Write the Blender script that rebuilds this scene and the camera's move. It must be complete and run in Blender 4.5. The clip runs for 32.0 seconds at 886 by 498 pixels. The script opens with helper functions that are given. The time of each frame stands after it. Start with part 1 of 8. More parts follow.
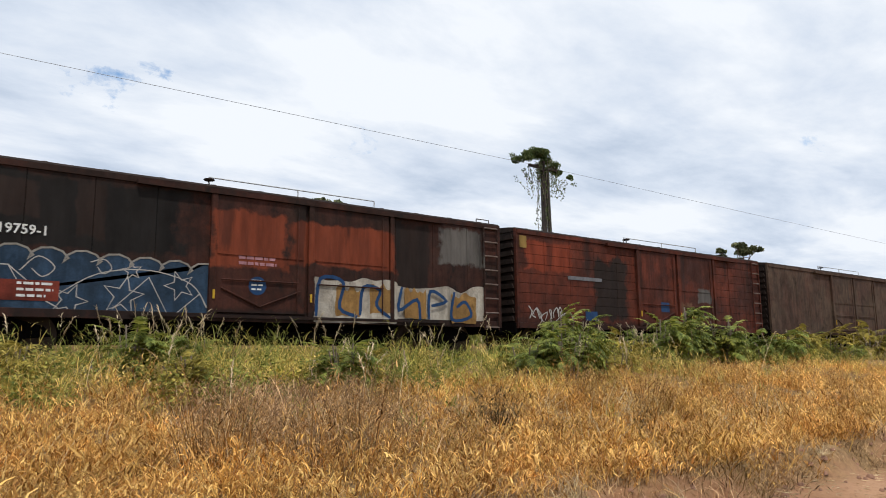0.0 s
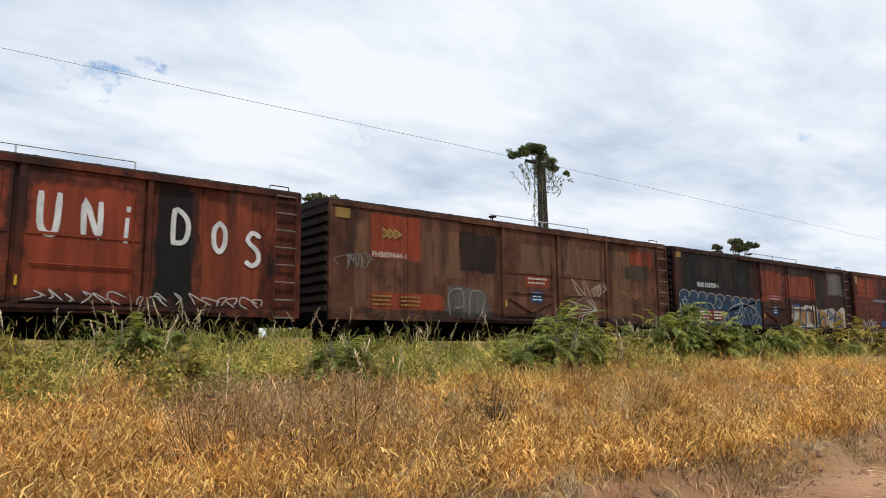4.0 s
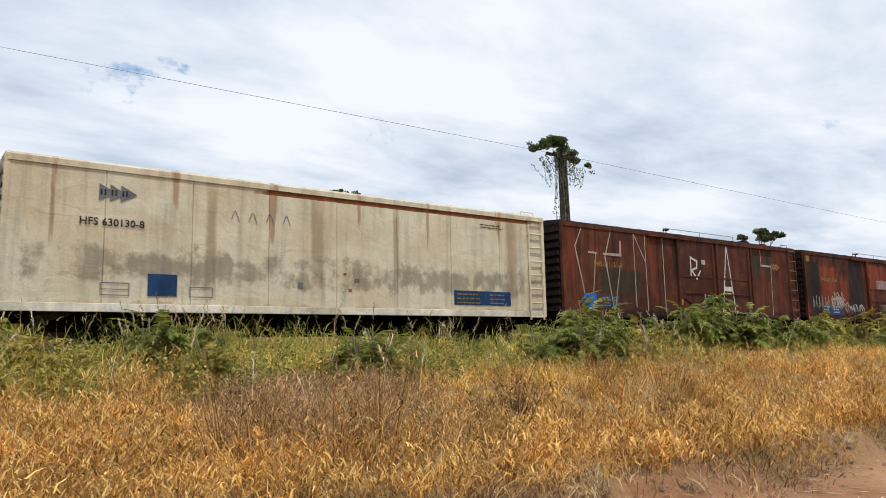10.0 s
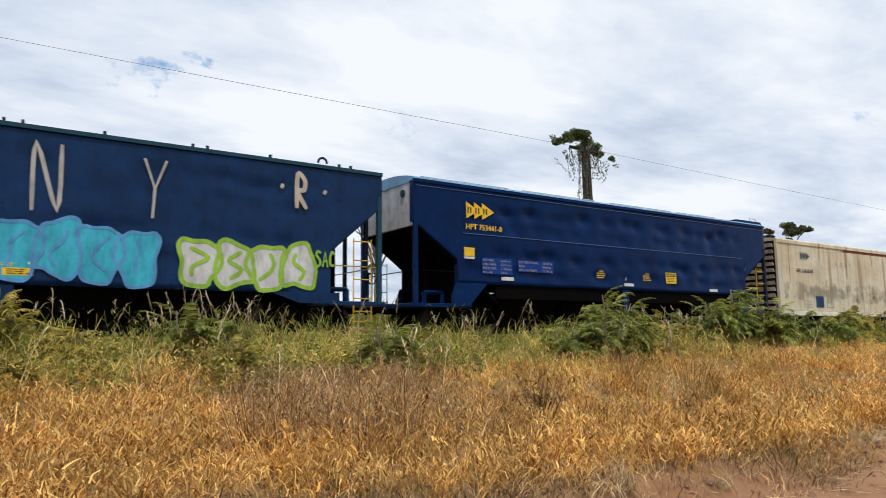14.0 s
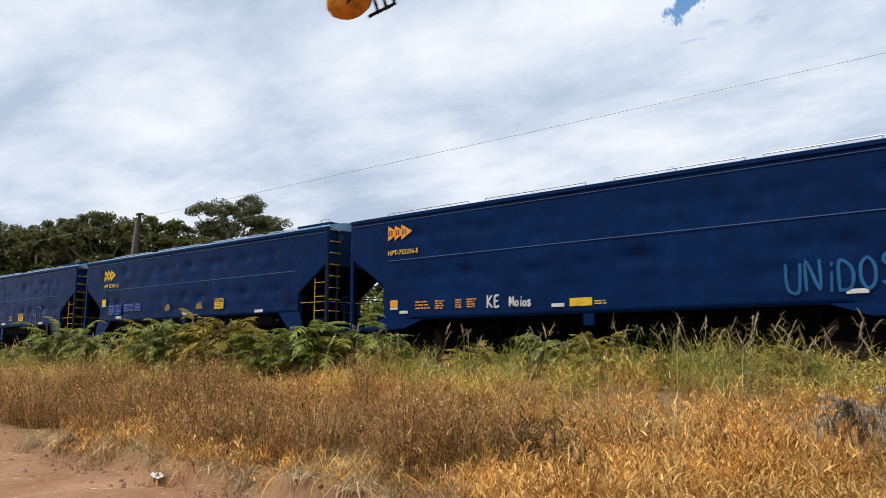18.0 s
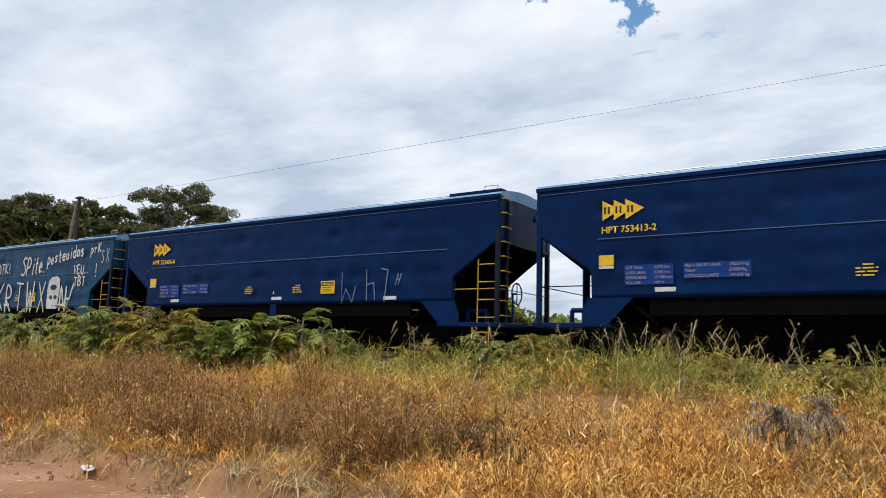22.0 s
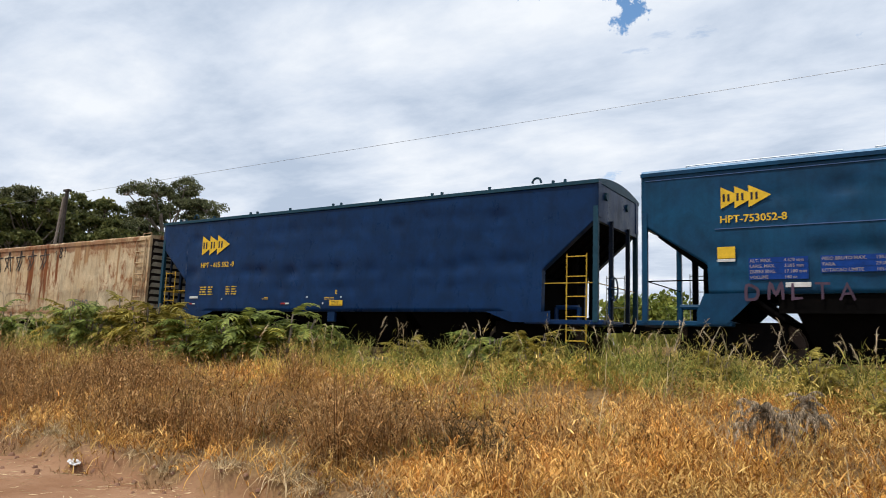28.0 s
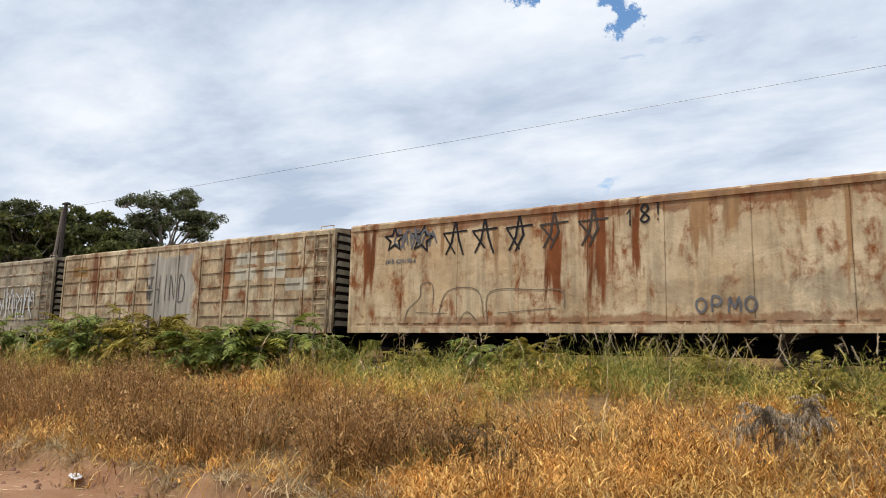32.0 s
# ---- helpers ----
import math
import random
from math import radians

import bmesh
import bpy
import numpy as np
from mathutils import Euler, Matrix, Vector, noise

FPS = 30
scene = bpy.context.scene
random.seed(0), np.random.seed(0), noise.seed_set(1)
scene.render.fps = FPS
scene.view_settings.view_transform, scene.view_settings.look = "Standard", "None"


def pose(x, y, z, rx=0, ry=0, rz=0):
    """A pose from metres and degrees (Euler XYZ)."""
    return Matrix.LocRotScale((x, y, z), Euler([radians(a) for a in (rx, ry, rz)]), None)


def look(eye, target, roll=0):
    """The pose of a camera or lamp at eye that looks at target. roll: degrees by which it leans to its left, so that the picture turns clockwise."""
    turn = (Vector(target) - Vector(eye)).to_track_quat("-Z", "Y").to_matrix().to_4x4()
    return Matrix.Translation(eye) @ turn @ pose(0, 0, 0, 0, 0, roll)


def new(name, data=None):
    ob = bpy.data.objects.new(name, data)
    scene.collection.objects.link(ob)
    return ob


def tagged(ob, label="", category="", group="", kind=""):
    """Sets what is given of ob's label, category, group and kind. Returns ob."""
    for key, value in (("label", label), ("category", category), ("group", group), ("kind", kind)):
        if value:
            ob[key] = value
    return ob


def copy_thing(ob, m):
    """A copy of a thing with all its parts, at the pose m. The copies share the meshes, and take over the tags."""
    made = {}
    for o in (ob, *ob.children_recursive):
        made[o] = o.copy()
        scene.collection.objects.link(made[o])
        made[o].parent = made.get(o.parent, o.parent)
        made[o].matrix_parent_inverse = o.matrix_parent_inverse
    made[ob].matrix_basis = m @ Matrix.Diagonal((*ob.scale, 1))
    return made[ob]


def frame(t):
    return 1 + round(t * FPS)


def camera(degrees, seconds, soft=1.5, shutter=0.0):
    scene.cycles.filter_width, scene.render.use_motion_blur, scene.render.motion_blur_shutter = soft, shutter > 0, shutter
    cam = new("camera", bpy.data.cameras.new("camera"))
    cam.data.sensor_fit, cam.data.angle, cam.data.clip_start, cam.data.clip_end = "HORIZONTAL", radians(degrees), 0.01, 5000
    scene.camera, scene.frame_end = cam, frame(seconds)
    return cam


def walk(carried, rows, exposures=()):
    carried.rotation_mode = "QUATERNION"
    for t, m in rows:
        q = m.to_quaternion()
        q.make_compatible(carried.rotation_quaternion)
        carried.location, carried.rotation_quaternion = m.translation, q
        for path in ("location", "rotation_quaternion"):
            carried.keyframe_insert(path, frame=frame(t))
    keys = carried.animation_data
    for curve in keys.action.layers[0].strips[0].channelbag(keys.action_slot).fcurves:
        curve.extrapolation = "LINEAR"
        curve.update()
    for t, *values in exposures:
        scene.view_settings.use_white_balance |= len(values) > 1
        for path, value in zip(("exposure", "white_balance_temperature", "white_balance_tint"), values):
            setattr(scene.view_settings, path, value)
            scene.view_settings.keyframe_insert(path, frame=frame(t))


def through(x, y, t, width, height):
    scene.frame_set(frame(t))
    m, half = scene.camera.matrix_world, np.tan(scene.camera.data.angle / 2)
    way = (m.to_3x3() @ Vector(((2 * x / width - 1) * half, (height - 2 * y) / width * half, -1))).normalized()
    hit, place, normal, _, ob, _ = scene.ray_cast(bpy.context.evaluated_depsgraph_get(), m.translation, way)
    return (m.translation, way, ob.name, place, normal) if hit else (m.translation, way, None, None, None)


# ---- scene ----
LENS = 63.8
SECONDS = 32.0
TRACK_Y, RAIL_Z = 17.3, 1.5      # centre line of the track, top of the rails

# seconds, x, z, yaw to the left, pitch up, roll: a hand-held camera on the dirt road that turns with the train
PATH = [
    (0, 0.50, 1.48, -37.85, 8.55, -0.56),
    (1, 0.50, 1.48, -37.87, 8.49, -0.53),
    (2, 0.50, 1.48, -37.93, 8.36, -0.40),
    (3, 0.50, 1.48, -37.98, 8.26, -0.35),
    (3.5, 0.50, 1.48, -38.07, 8.22, -0.43),
    (5.5, 0.50, 1.48, -38.23, 8.13, -0.61),
    (6, 0.50, 1.48, -38.24, 8.13, -0.79),
    (6.5, 0.50, 1.48, -38.11, 8.13, -0.88),
    (7, 0.50, 1.48, -37.43, 8.08, -1.01),
    (7.5, 0.50, 1.48, -36.76, 8.03, -1.13),
    (8, 0.50, 1.48, -36.47, 7.98, -1.12),
    (8.5, 0.50, 1.48, -36.36, 7.97, -1.06),
    (9, 0.50, 1.48, -36.36, 7.90, -1.07),
    (10, 0.50, 1.48, -36.36, 7.77, -1.09),
    (11, 0.50, 1.48, -36.68, 7.68, -1.00),
    (12, 0.50, 1.48, -36.75, 7.60, -0.89),
    (13, 0.50, 1.48, -36.89, 7.47, -0.82),
    (13.5, 0.50, 1.48, -37.03, 7.40, -0.72),
    (15.5, 0.12, 1.66, -5.43, 7.25, -2.06),
    (15.9, 0.04, 1.70, 5.13, 7.71, -2.60),
    (16.2, 0.00, 1.72, 11.78, 8.16, -2.15),
    (16.5, 0.00, 1.72, 19.52, 8.36, -0.91),
    (16.8, 0.00, 1.72, 24.60, 8.56, 0.37),
    (17, 0.00, 1.72, 29.36, 8.90, -1.15),
    (17.5, 0.00, 1.72, 35.85, 8.73, -0.39),
    (18, 0.00, 1.72, 38.08, 8.22, -0.03),
    (18.5, 0.00, 1.72, 38.38, 7.94, 0.32),
    (19, 0.00, 1.72, 38.26, 7.90, 0.54),
    (19.5, 0.00, 1.72, 38.02, 7.83, 0.86),
    (20, 0.00, 1.72, 36.93, 7.85, 1.03),
    (20.5, 0.00, 1.72, 35.25, 8.15, 1.31),
    (21, 0.00, 1.72, 34.52, 8.26, 1.61),
    (21.5, 0.00, 1.72, 34.12, 8.20, 1.69),
    (22, 0.00, 1.72, 33.96, 8.14, 1.67),
    (23, 0.00, 1.72, 33.60, 8.05, 2.02),
    (24, 0.00, 1.72, 33.42, 7.98, 1.88),
    (25, 0.00, 1.72, 33.22, 7.89, 2.16),
    (25.5, 0.00, 1.72, 33.18, 7.89, 2.16),
    (27.5, 0.00, 1.72, 33.22, 7.86, 1.90),
    (28, 0.00, 1.72, 33.15, 7.85, 2.03),
    (28.5, 0.00, 1.72, 33.29, 7.89, 1.89),
    (29, 0.00, 1.72, 33.50, 8.07, 1.82),
    (29.5, 0.00, 1.72, 33.51, 8.15, 1.57),
    (30, 0.00, 1.72, 33.57, 8.31, 1.52),
    (30.5, 0.00, 1.72, 33.54, 8.35, 1.45),
    (31, 0.00, 1.72, 33.42, 8.45, 1.43),
    (32, 0.00, 1.72, 33.13, 8.49, 1.21),
]


def eye_pose(x, z, yaw, pitch, roll):
    y, p = radians(yaw), radians(pitch)
    ahead = Vector((-math.sin(y) * math.cos(p), math.cos(y) * math.cos(p), math.sin(p)))
    eye = Vector((x, 0, z))
    return look(eye, eye + ahead, roll)


cam = camera(LENS, SECONDS, soft=0.9, shutter=0.12)
walk(cam, [(t, eye_pose(x, z, yaw, pitch, roll)) for t, x, z, yaw, pitch, roll in PATH])

# ---------------------------------------------------------------- sky, sun
SUN_UP, SUN_AZ = radians(64), radians(205)     # high, on the road's side; azimuth clockwise from +y


def make_world():
    world = bpy.data.worlds.new("sky")
    scene.world = world
    world.use_nodes = True
    nt = world.node_tree
    nt.nodes.clear()
    N, L = nt.nodes.new, nt.links.new
    out, bg = N("ShaderNodeOutputWorld"), N("ShaderNodeBackground")
    sky = N("ShaderNodeTexSky")
    sky.sky_type, sky.sun_disc = "NISHITA", False
    sky.sun_elevation, sky.sun_rotation = SUN_UP, SUN_AZ
    coord, sep = N("ShaderNodeTexCoord"), N("ShaderNodeSeparateXYZ")
    L(coord.outputs["Generated"], sep.inputs[0])
    up = N("ShaderNodeMath"); up.operation = "MAXIMUM"; up.inputs[1].default_value = 0.0
    L(sep.outputs[2], up.inputs[0])
    lift = N("ShaderNodeMath"); lift.operation = "ADD"; lift.inputs[1].default_value = 0.16
    L(up.outputs[0], lift.inputs[0])
    flat = []
    for k in (0, 1):
        d = N("ShaderNodeMath"); d.operation = "DIVIDE"
        L(sep.outputs[k], d.inputs[0]); L(lift.outputs[0], d.inputs[1])
        flat.append(d)
    comb = N("ShaderNodeCombineXYZ")
    L(flat[0].outputs[0], comb.inputs[0]); L(flat[1].outputs[0], comb.inputs[1])

    def cloud_noise(scale, detail, rough, shift, warp):
        mp = N("ShaderNodeMapping")
        mp.inputs["Location"].default_value = shift
        mp.inputs["Scale"].default_value = (0.75, 1.15, 1)
        L(comb.outputs[0], mp.inputs[0])
        n = N("ShaderNodeTexNoise")
        n.inputs["Scale"].default_value, n.inputs["Detail"].default_value = scale, detail
        n.inputs["Roughness"].default_value, n.inputs["Distortion"].default_value = rough, warp
        L(mp.outputs[0], n.inputs["Vector"])
        return n

    cover = cloud_noise(2.6, 12, 0.62, (5.1, 0.4, 0), 0.25)
    body = cloud_noise(1.7, 12, 0.57, (7.3, 2.2, 4), 0.15)
    # thin places in the cloud where the blue shows: direction, size, depth
    thin = None
    ragged = N("ShaderNodeTexNoise")
    ragged.inputs["Scale"].default_value, ragged.inputs["Detail"].default_value, ragged.inputs["Roughness"].default_value = 14.0, 8.0, 0.65
    L(coord.outputs["Generated"], ragged.inputs["Vector"])
    shift = N("ShaderNodeVectorMath"); shift.operation = "MULTIPLY_ADD"
    shift.inputs[1].default_value = (0.24, 0.24, 0.24)
    L(ragged.outputs["Color"], shift.inputs[0]); L(coord.outputs["Generated"], shift.inputs[2])
    for (px, py, pz), wide, deep in (((-0.385, 0.808, 0.466), 0.060, 0.42), ((-0.29, 0.845, 0.472), 0.05, 0.36), ((0.509, 0.734, 0.455), 0.035, 0.18), ((0.197, 0.913, 0.357), 0.08, 0.15), ((0.254, 0.888, 0.392), 0.07, 0.16), ((0.152, 0.894, 0.422), 0.06, 0.16), ((0.011, 0.929, 0.369), 0.05, 0.13), ((-0.348, 0.907, 0.237), 0.05, 0.13)):
        dist = N("ShaderNodeVectorMath"); dist.operation = "DISTANCE"
        dist.inputs[1].default_value = Vector((px, py, pz)).normalized() + Vector((0.12, 0.12, 0.12))
        L(shift.outputs[0], dist.inputs[0])
        fall = N("ShaderNodeMapRange"); fall.interpolation_type = "SMOOTHSTEP"
        for k, v in ((1, 0.0), (2, wide), (3, deep), (4, 0.0)):
            fall.inputs[k].default_value = v
        L(dist.outputs["Value"], fall.inputs[0])
        if thin is None:
            thin = fall
        else:
            add = N("ShaderNodeMath"); add.operation = "ADD"
            L(thin.outputs[0], add.inputs[0]); L(fall.outputs[0], add.inputs[1])
            thin = add
    less = N("ShaderNodeMath"); less.operation = "SUBTRACT"
    L(cover.outputs[0], less.inputs[0]); L(thin.outputs[0], less.inputs[1])
    tilt = N("ShaderNodeMath"); tilt.operation = "MULTIPLY_ADD"; tilt.inputs[1].default_value = 0.055
    L(sep.outputs[0], tilt.inputs[0]); L(body.outputs[0], tilt.inputs[2])
    ramp = N("ShaderNodeValToRGB")
    ramp.color_ramp.elements[0].position, ramp.color_ramp.elements[1].position = 0.22, 0.33
    ramp.color_ramp.elements[0].color, ramp.color_ramp.elements[1].color = (0, 0, 0, 1), (1, 1, 1, 1)
    L(less.outputs[0], ramp.inputs[0])
    shade = N("ShaderNodeValToRGB")
    els = shade.color_ramp.elements
    els[0].position, els[0].color = 0.36, (5.8, 6.9, 8.6, 1)
    els[1].position, els[1].color = 0.63, (10.7, 11.2, 11.9, 1)
    mid = els.new(0.49); mid.color = (8.2, 9.1, 10.5, 1)
    L(tilt.outputs[0], shade.inputs[0])
    blue = N("ShaderNodeMixRGB"); blue.blend_type = "MULTIPLY"; blue.inputs[0].default_value = 1.0
    blue.inputs[2].default_value = (1.5, 1.9, 2.1, 1)
    L(sky.outputs[0], blue.inputs[1])
    mix = N("ShaderNodeMixRGB")
    L(ramp.outputs[0], mix.inputs[0]); L(blue.outputs[0], mix.inputs[1]); L(shade.outputs[0], mix.inputs[2])
    L(mix.outputs[0], bg.inputs[0])
    bg.inputs[1].default_value = 0.085
    L(bg.outputs[0], out.inputs[0])
    return world


make_world()
sun = new("sun", bpy.data.lights.new("sun", "SUN"))
sun.data.energy, sun.data.angle, sun.data.color = 2.9, radians(2.0), (1.0, 0.965, 0.90)
to_sun = Vector((math.sin(SUN_AZ) * math.cos(SUN_UP), math.cos(SUN_AZ) * math.cos(SUN_UP), math.sin(SUN_UP)))
sun.matrix_world = look(to_sun * 80, (0, 0, 0))
scene.view_settings.exposure = 0.0


# ---------------------------------------------------------------- materials
def shader(name, rough=0.8, metal=0.0, gloss=0.18):
    m = bpy.data.materials.new(name)
    m.use_nodes = True
    nt = m.node_tree
    b = nt.nodes["Principled BSDF"]
    b.inputs["Roughness"].default_value, b.inputs["Metallic"].default_value = rough, metal
    b.inputs["Specular IOR Level"].default_value = gloss
    return m, nt, b


def node_noise(nt, scale, detail=6, rough=0.6, stretch=(1, 1, 1), coords="Object", shift=(0, 0, 0), warp=0.0):
    tc, mp, n = nt.nodes.new("ShaderNodeTexCoord"), nt.nodes.new("ShaderNodeMapping"), nt.nodes.new("ShaderNodeTexNoise")
    mp.inputs["Scale"].default_value, mp.inputs["Location"].default_value = stretch, shift
    n.inputs["Scale"].default_value, n.inputs["Detail"].default_value = scale, detail
    n.inputs["Roughness"].default_value, n.inputs["Distortion"].default_value = rough, warp
    nt.links.new(tc.outputs[coords], mp.inputs[0])
    nt.links.new(mp.outputs[0], n.inputs["Vector"])
    return n.outputs[0]


def node_ramp(nt, fac, a, b, ca=(0, 0, 0), cb=(1, 1, 1)):
    r = nt.nodes.new("ShaderNodeValToRGB")
    r.color_ramp.elements[0].position, r.color_ramp.elements[1].position = a, b
    r.color_ramp.elements[0].color, r.color_ramp.elements[1].color = (*ca, 1), (*cb, 1)
    nt.links.new(fac, r.inputs[0])
    return r.outputs[0]


def node_mix(nt, fac, a, b, blend="MIX"):
    m = nt.nodes.new("ShaderNodeMixRGB")
    m.blend_type = blend
    for k, v in ((0, fac), (1, a), (2, b)):
        if isinstance(v, (int, float)):
            m.inputs[k].default_value = v
        elif isinstance(v, tuple):
            m.inputs[k].default_value = (*v, 1)
        else:
            nt.links.new(v, m.inputs[k])
    return m.outputs[0]


def node_bump(nt, b, height, strength, distance=0.02):
    n = nt.nodes.new("ShaderNodeBump")
    n.inputs["Strength"].default_value, n.inputs["Distance"].default_value = strength, distance
    nt.links.new(height, n.inputs["Height"])
    nt.links.new(n.outputs[0], b.inputs["Normal"])


def painted(name, base, other, rust, worn=0.5, streak=0.5, rough=0.6, seed=0.0, grain=0.35, gloss=0.18, sheet=0.0):
    """Paint on sheet steel: two tones in large patches, streaks that run down, rust where it has worn."""
    m, nt, b = shader(name, rough, gloss=gloss)
    s = (seed * 3.7, seed * 1.3, seed * 5.1)
    big = node_noise(nt, 0.55, 7, 0.62, (1, 1, 1.3), shift=s)
    col = node_mix(nt, node_ramp(nt, big, 0.42, 0.60), base, other)
    blotch = node_noise(nt, 1.9, 9, 0.70, (1, 1, 0.8), shift=(s[2], s[0], s[1]), warp=0.4)
    col = node_mix(nt, min(1.0, worn * 1.6) * (0.35 if sheet else 1.0), col, node_mix(nt, 1.0, col, node_ramp(nt, blotch, 0.34, 0.66, (0.50, 0.48, 0.46), (1.5, 1.55, 1.6)), "MULTIPLY"))
    run = node_noise(nt, 3.2, 6, 0.65, (1.3, 1.3, 0.09), shift=s)
    dark = tuple(c * 0.32 for c in base)
    col = node_mix(nt, node_mix(nt, streak, (0, 0, 0), node_ramp(nt, run, 0.48, 0.66)), col, dark)
    spots = node_noise(nt, 2.6, 10, 0.72, (1, 1, 0.55), shift=(s[1], s[2], s[0]), warp=0.3)
    lo = 0.70 - 0.28 * worn
    col = node_mix(nt, node_ramp(nt, spots, lo, lo + 0.13), col, rust)
    fine = node_noise(nt, 26, 6, 0.7)
    col = node_mix(nt, grain, col, node_mix(nt, 1.0, col, node_ramp(nt, fine, 0.25, 0.8, (0.45, 0.45, 0.45), (1.45, 1.4, 1.35)), "MULTIPLY"))
    nt.links.new(col, b.inputs["Base Color"])
    nt.links.new(node_ramp(nt, spots, 0.3, 0.7, (rough - 0.12,) * 3, (min(1, rough + 0.2),) * 3), b.inputs["Roughness"])
    if sheet:
        node_bump(nt, b, node_noise(nt, 2.1, 5, 0.55, (0.8, 0.8, 1.0), warp=0.6), sheet, 0.07)
    else:
        node_bump(nt, b, fine, 0.18, 0.01)
    return m


def plain(name, colour, rough=0.7, metal=0.0, vary=0.25, scale=6.0, bump=0.1, gloss=0.18):
    m, nt, b = shader(name, rough, metal, gloss)
    n = node_noise(nt, scale, 7, 0.65)
    lo, hi = tuple(c * (1 - vary) for c in colour), tuple(min(1, c * (1 + vary)) for c in colour)
    nt.links.new(node_ramp(nt, n, 0.3, 0.7, lo, hi), b.inputs["Base Color"])
    node_bump(nt, b, n, bump, 0.01)
    return m


def leafy(name, low, high, rough=0.7, through=0.25, tint=None):
    """Blades and leaves: each island takes its own tone, and lets some light through."""
    m, nt, b = shader(name, rough)
    geo = nt.nodes.new("ShaderNodeNewGeometry")
    col = node_ramp(nt, geo.outputs["Random Per Island"], 0.0, 1.0, low, high)
    if tint:
        col = node_mix(nt, node_ramp(nt, node_noise(nt, 0.8, 4, 0.6, shift=(3, 8, 1)), 0.48, 0.64), col, node_mix(nt, 1.0, col, tint, "MULTIPLY"))
    big = node_noise(nt, 0.35, 5, 0.6)
    col = node_mix(nt, 0.8, col, node_ramp(nt, big, 0.3, 0.7, (0.62, 0.66, 0.6), (1.25, 1.2, 1.1)), "MULTIPLY")
    clump = node_noise(nt, 1.7, 4, 0.6)
    col = node_mix(nt, 0.9, col, node_ramp(nt, clump, 0.36, 0.62, (0.62, 0.60, 0.56), (1.35, 1.33, 1.28)), "MULTIPLY")
    nt.links.new(col, b.inputs["Base Color"])
    tl, mix = nt.nodes.new("ShaderNodeBsdfTranslucent"), nt.nodes.new("ShaderNodeMixShader")
    nt.links.new(col, tl.inputs[0])
    mix.inputs[0].default_value = through
    out = nt.nodes["Material Output"]
    nt.links.new(b.outputs[0], mix.inputs[1]); nt.links.new(tl.outputs[0], mix.inputs[2]); nt.links.new(mix.outputs[0], out.inputs[0])
    return m


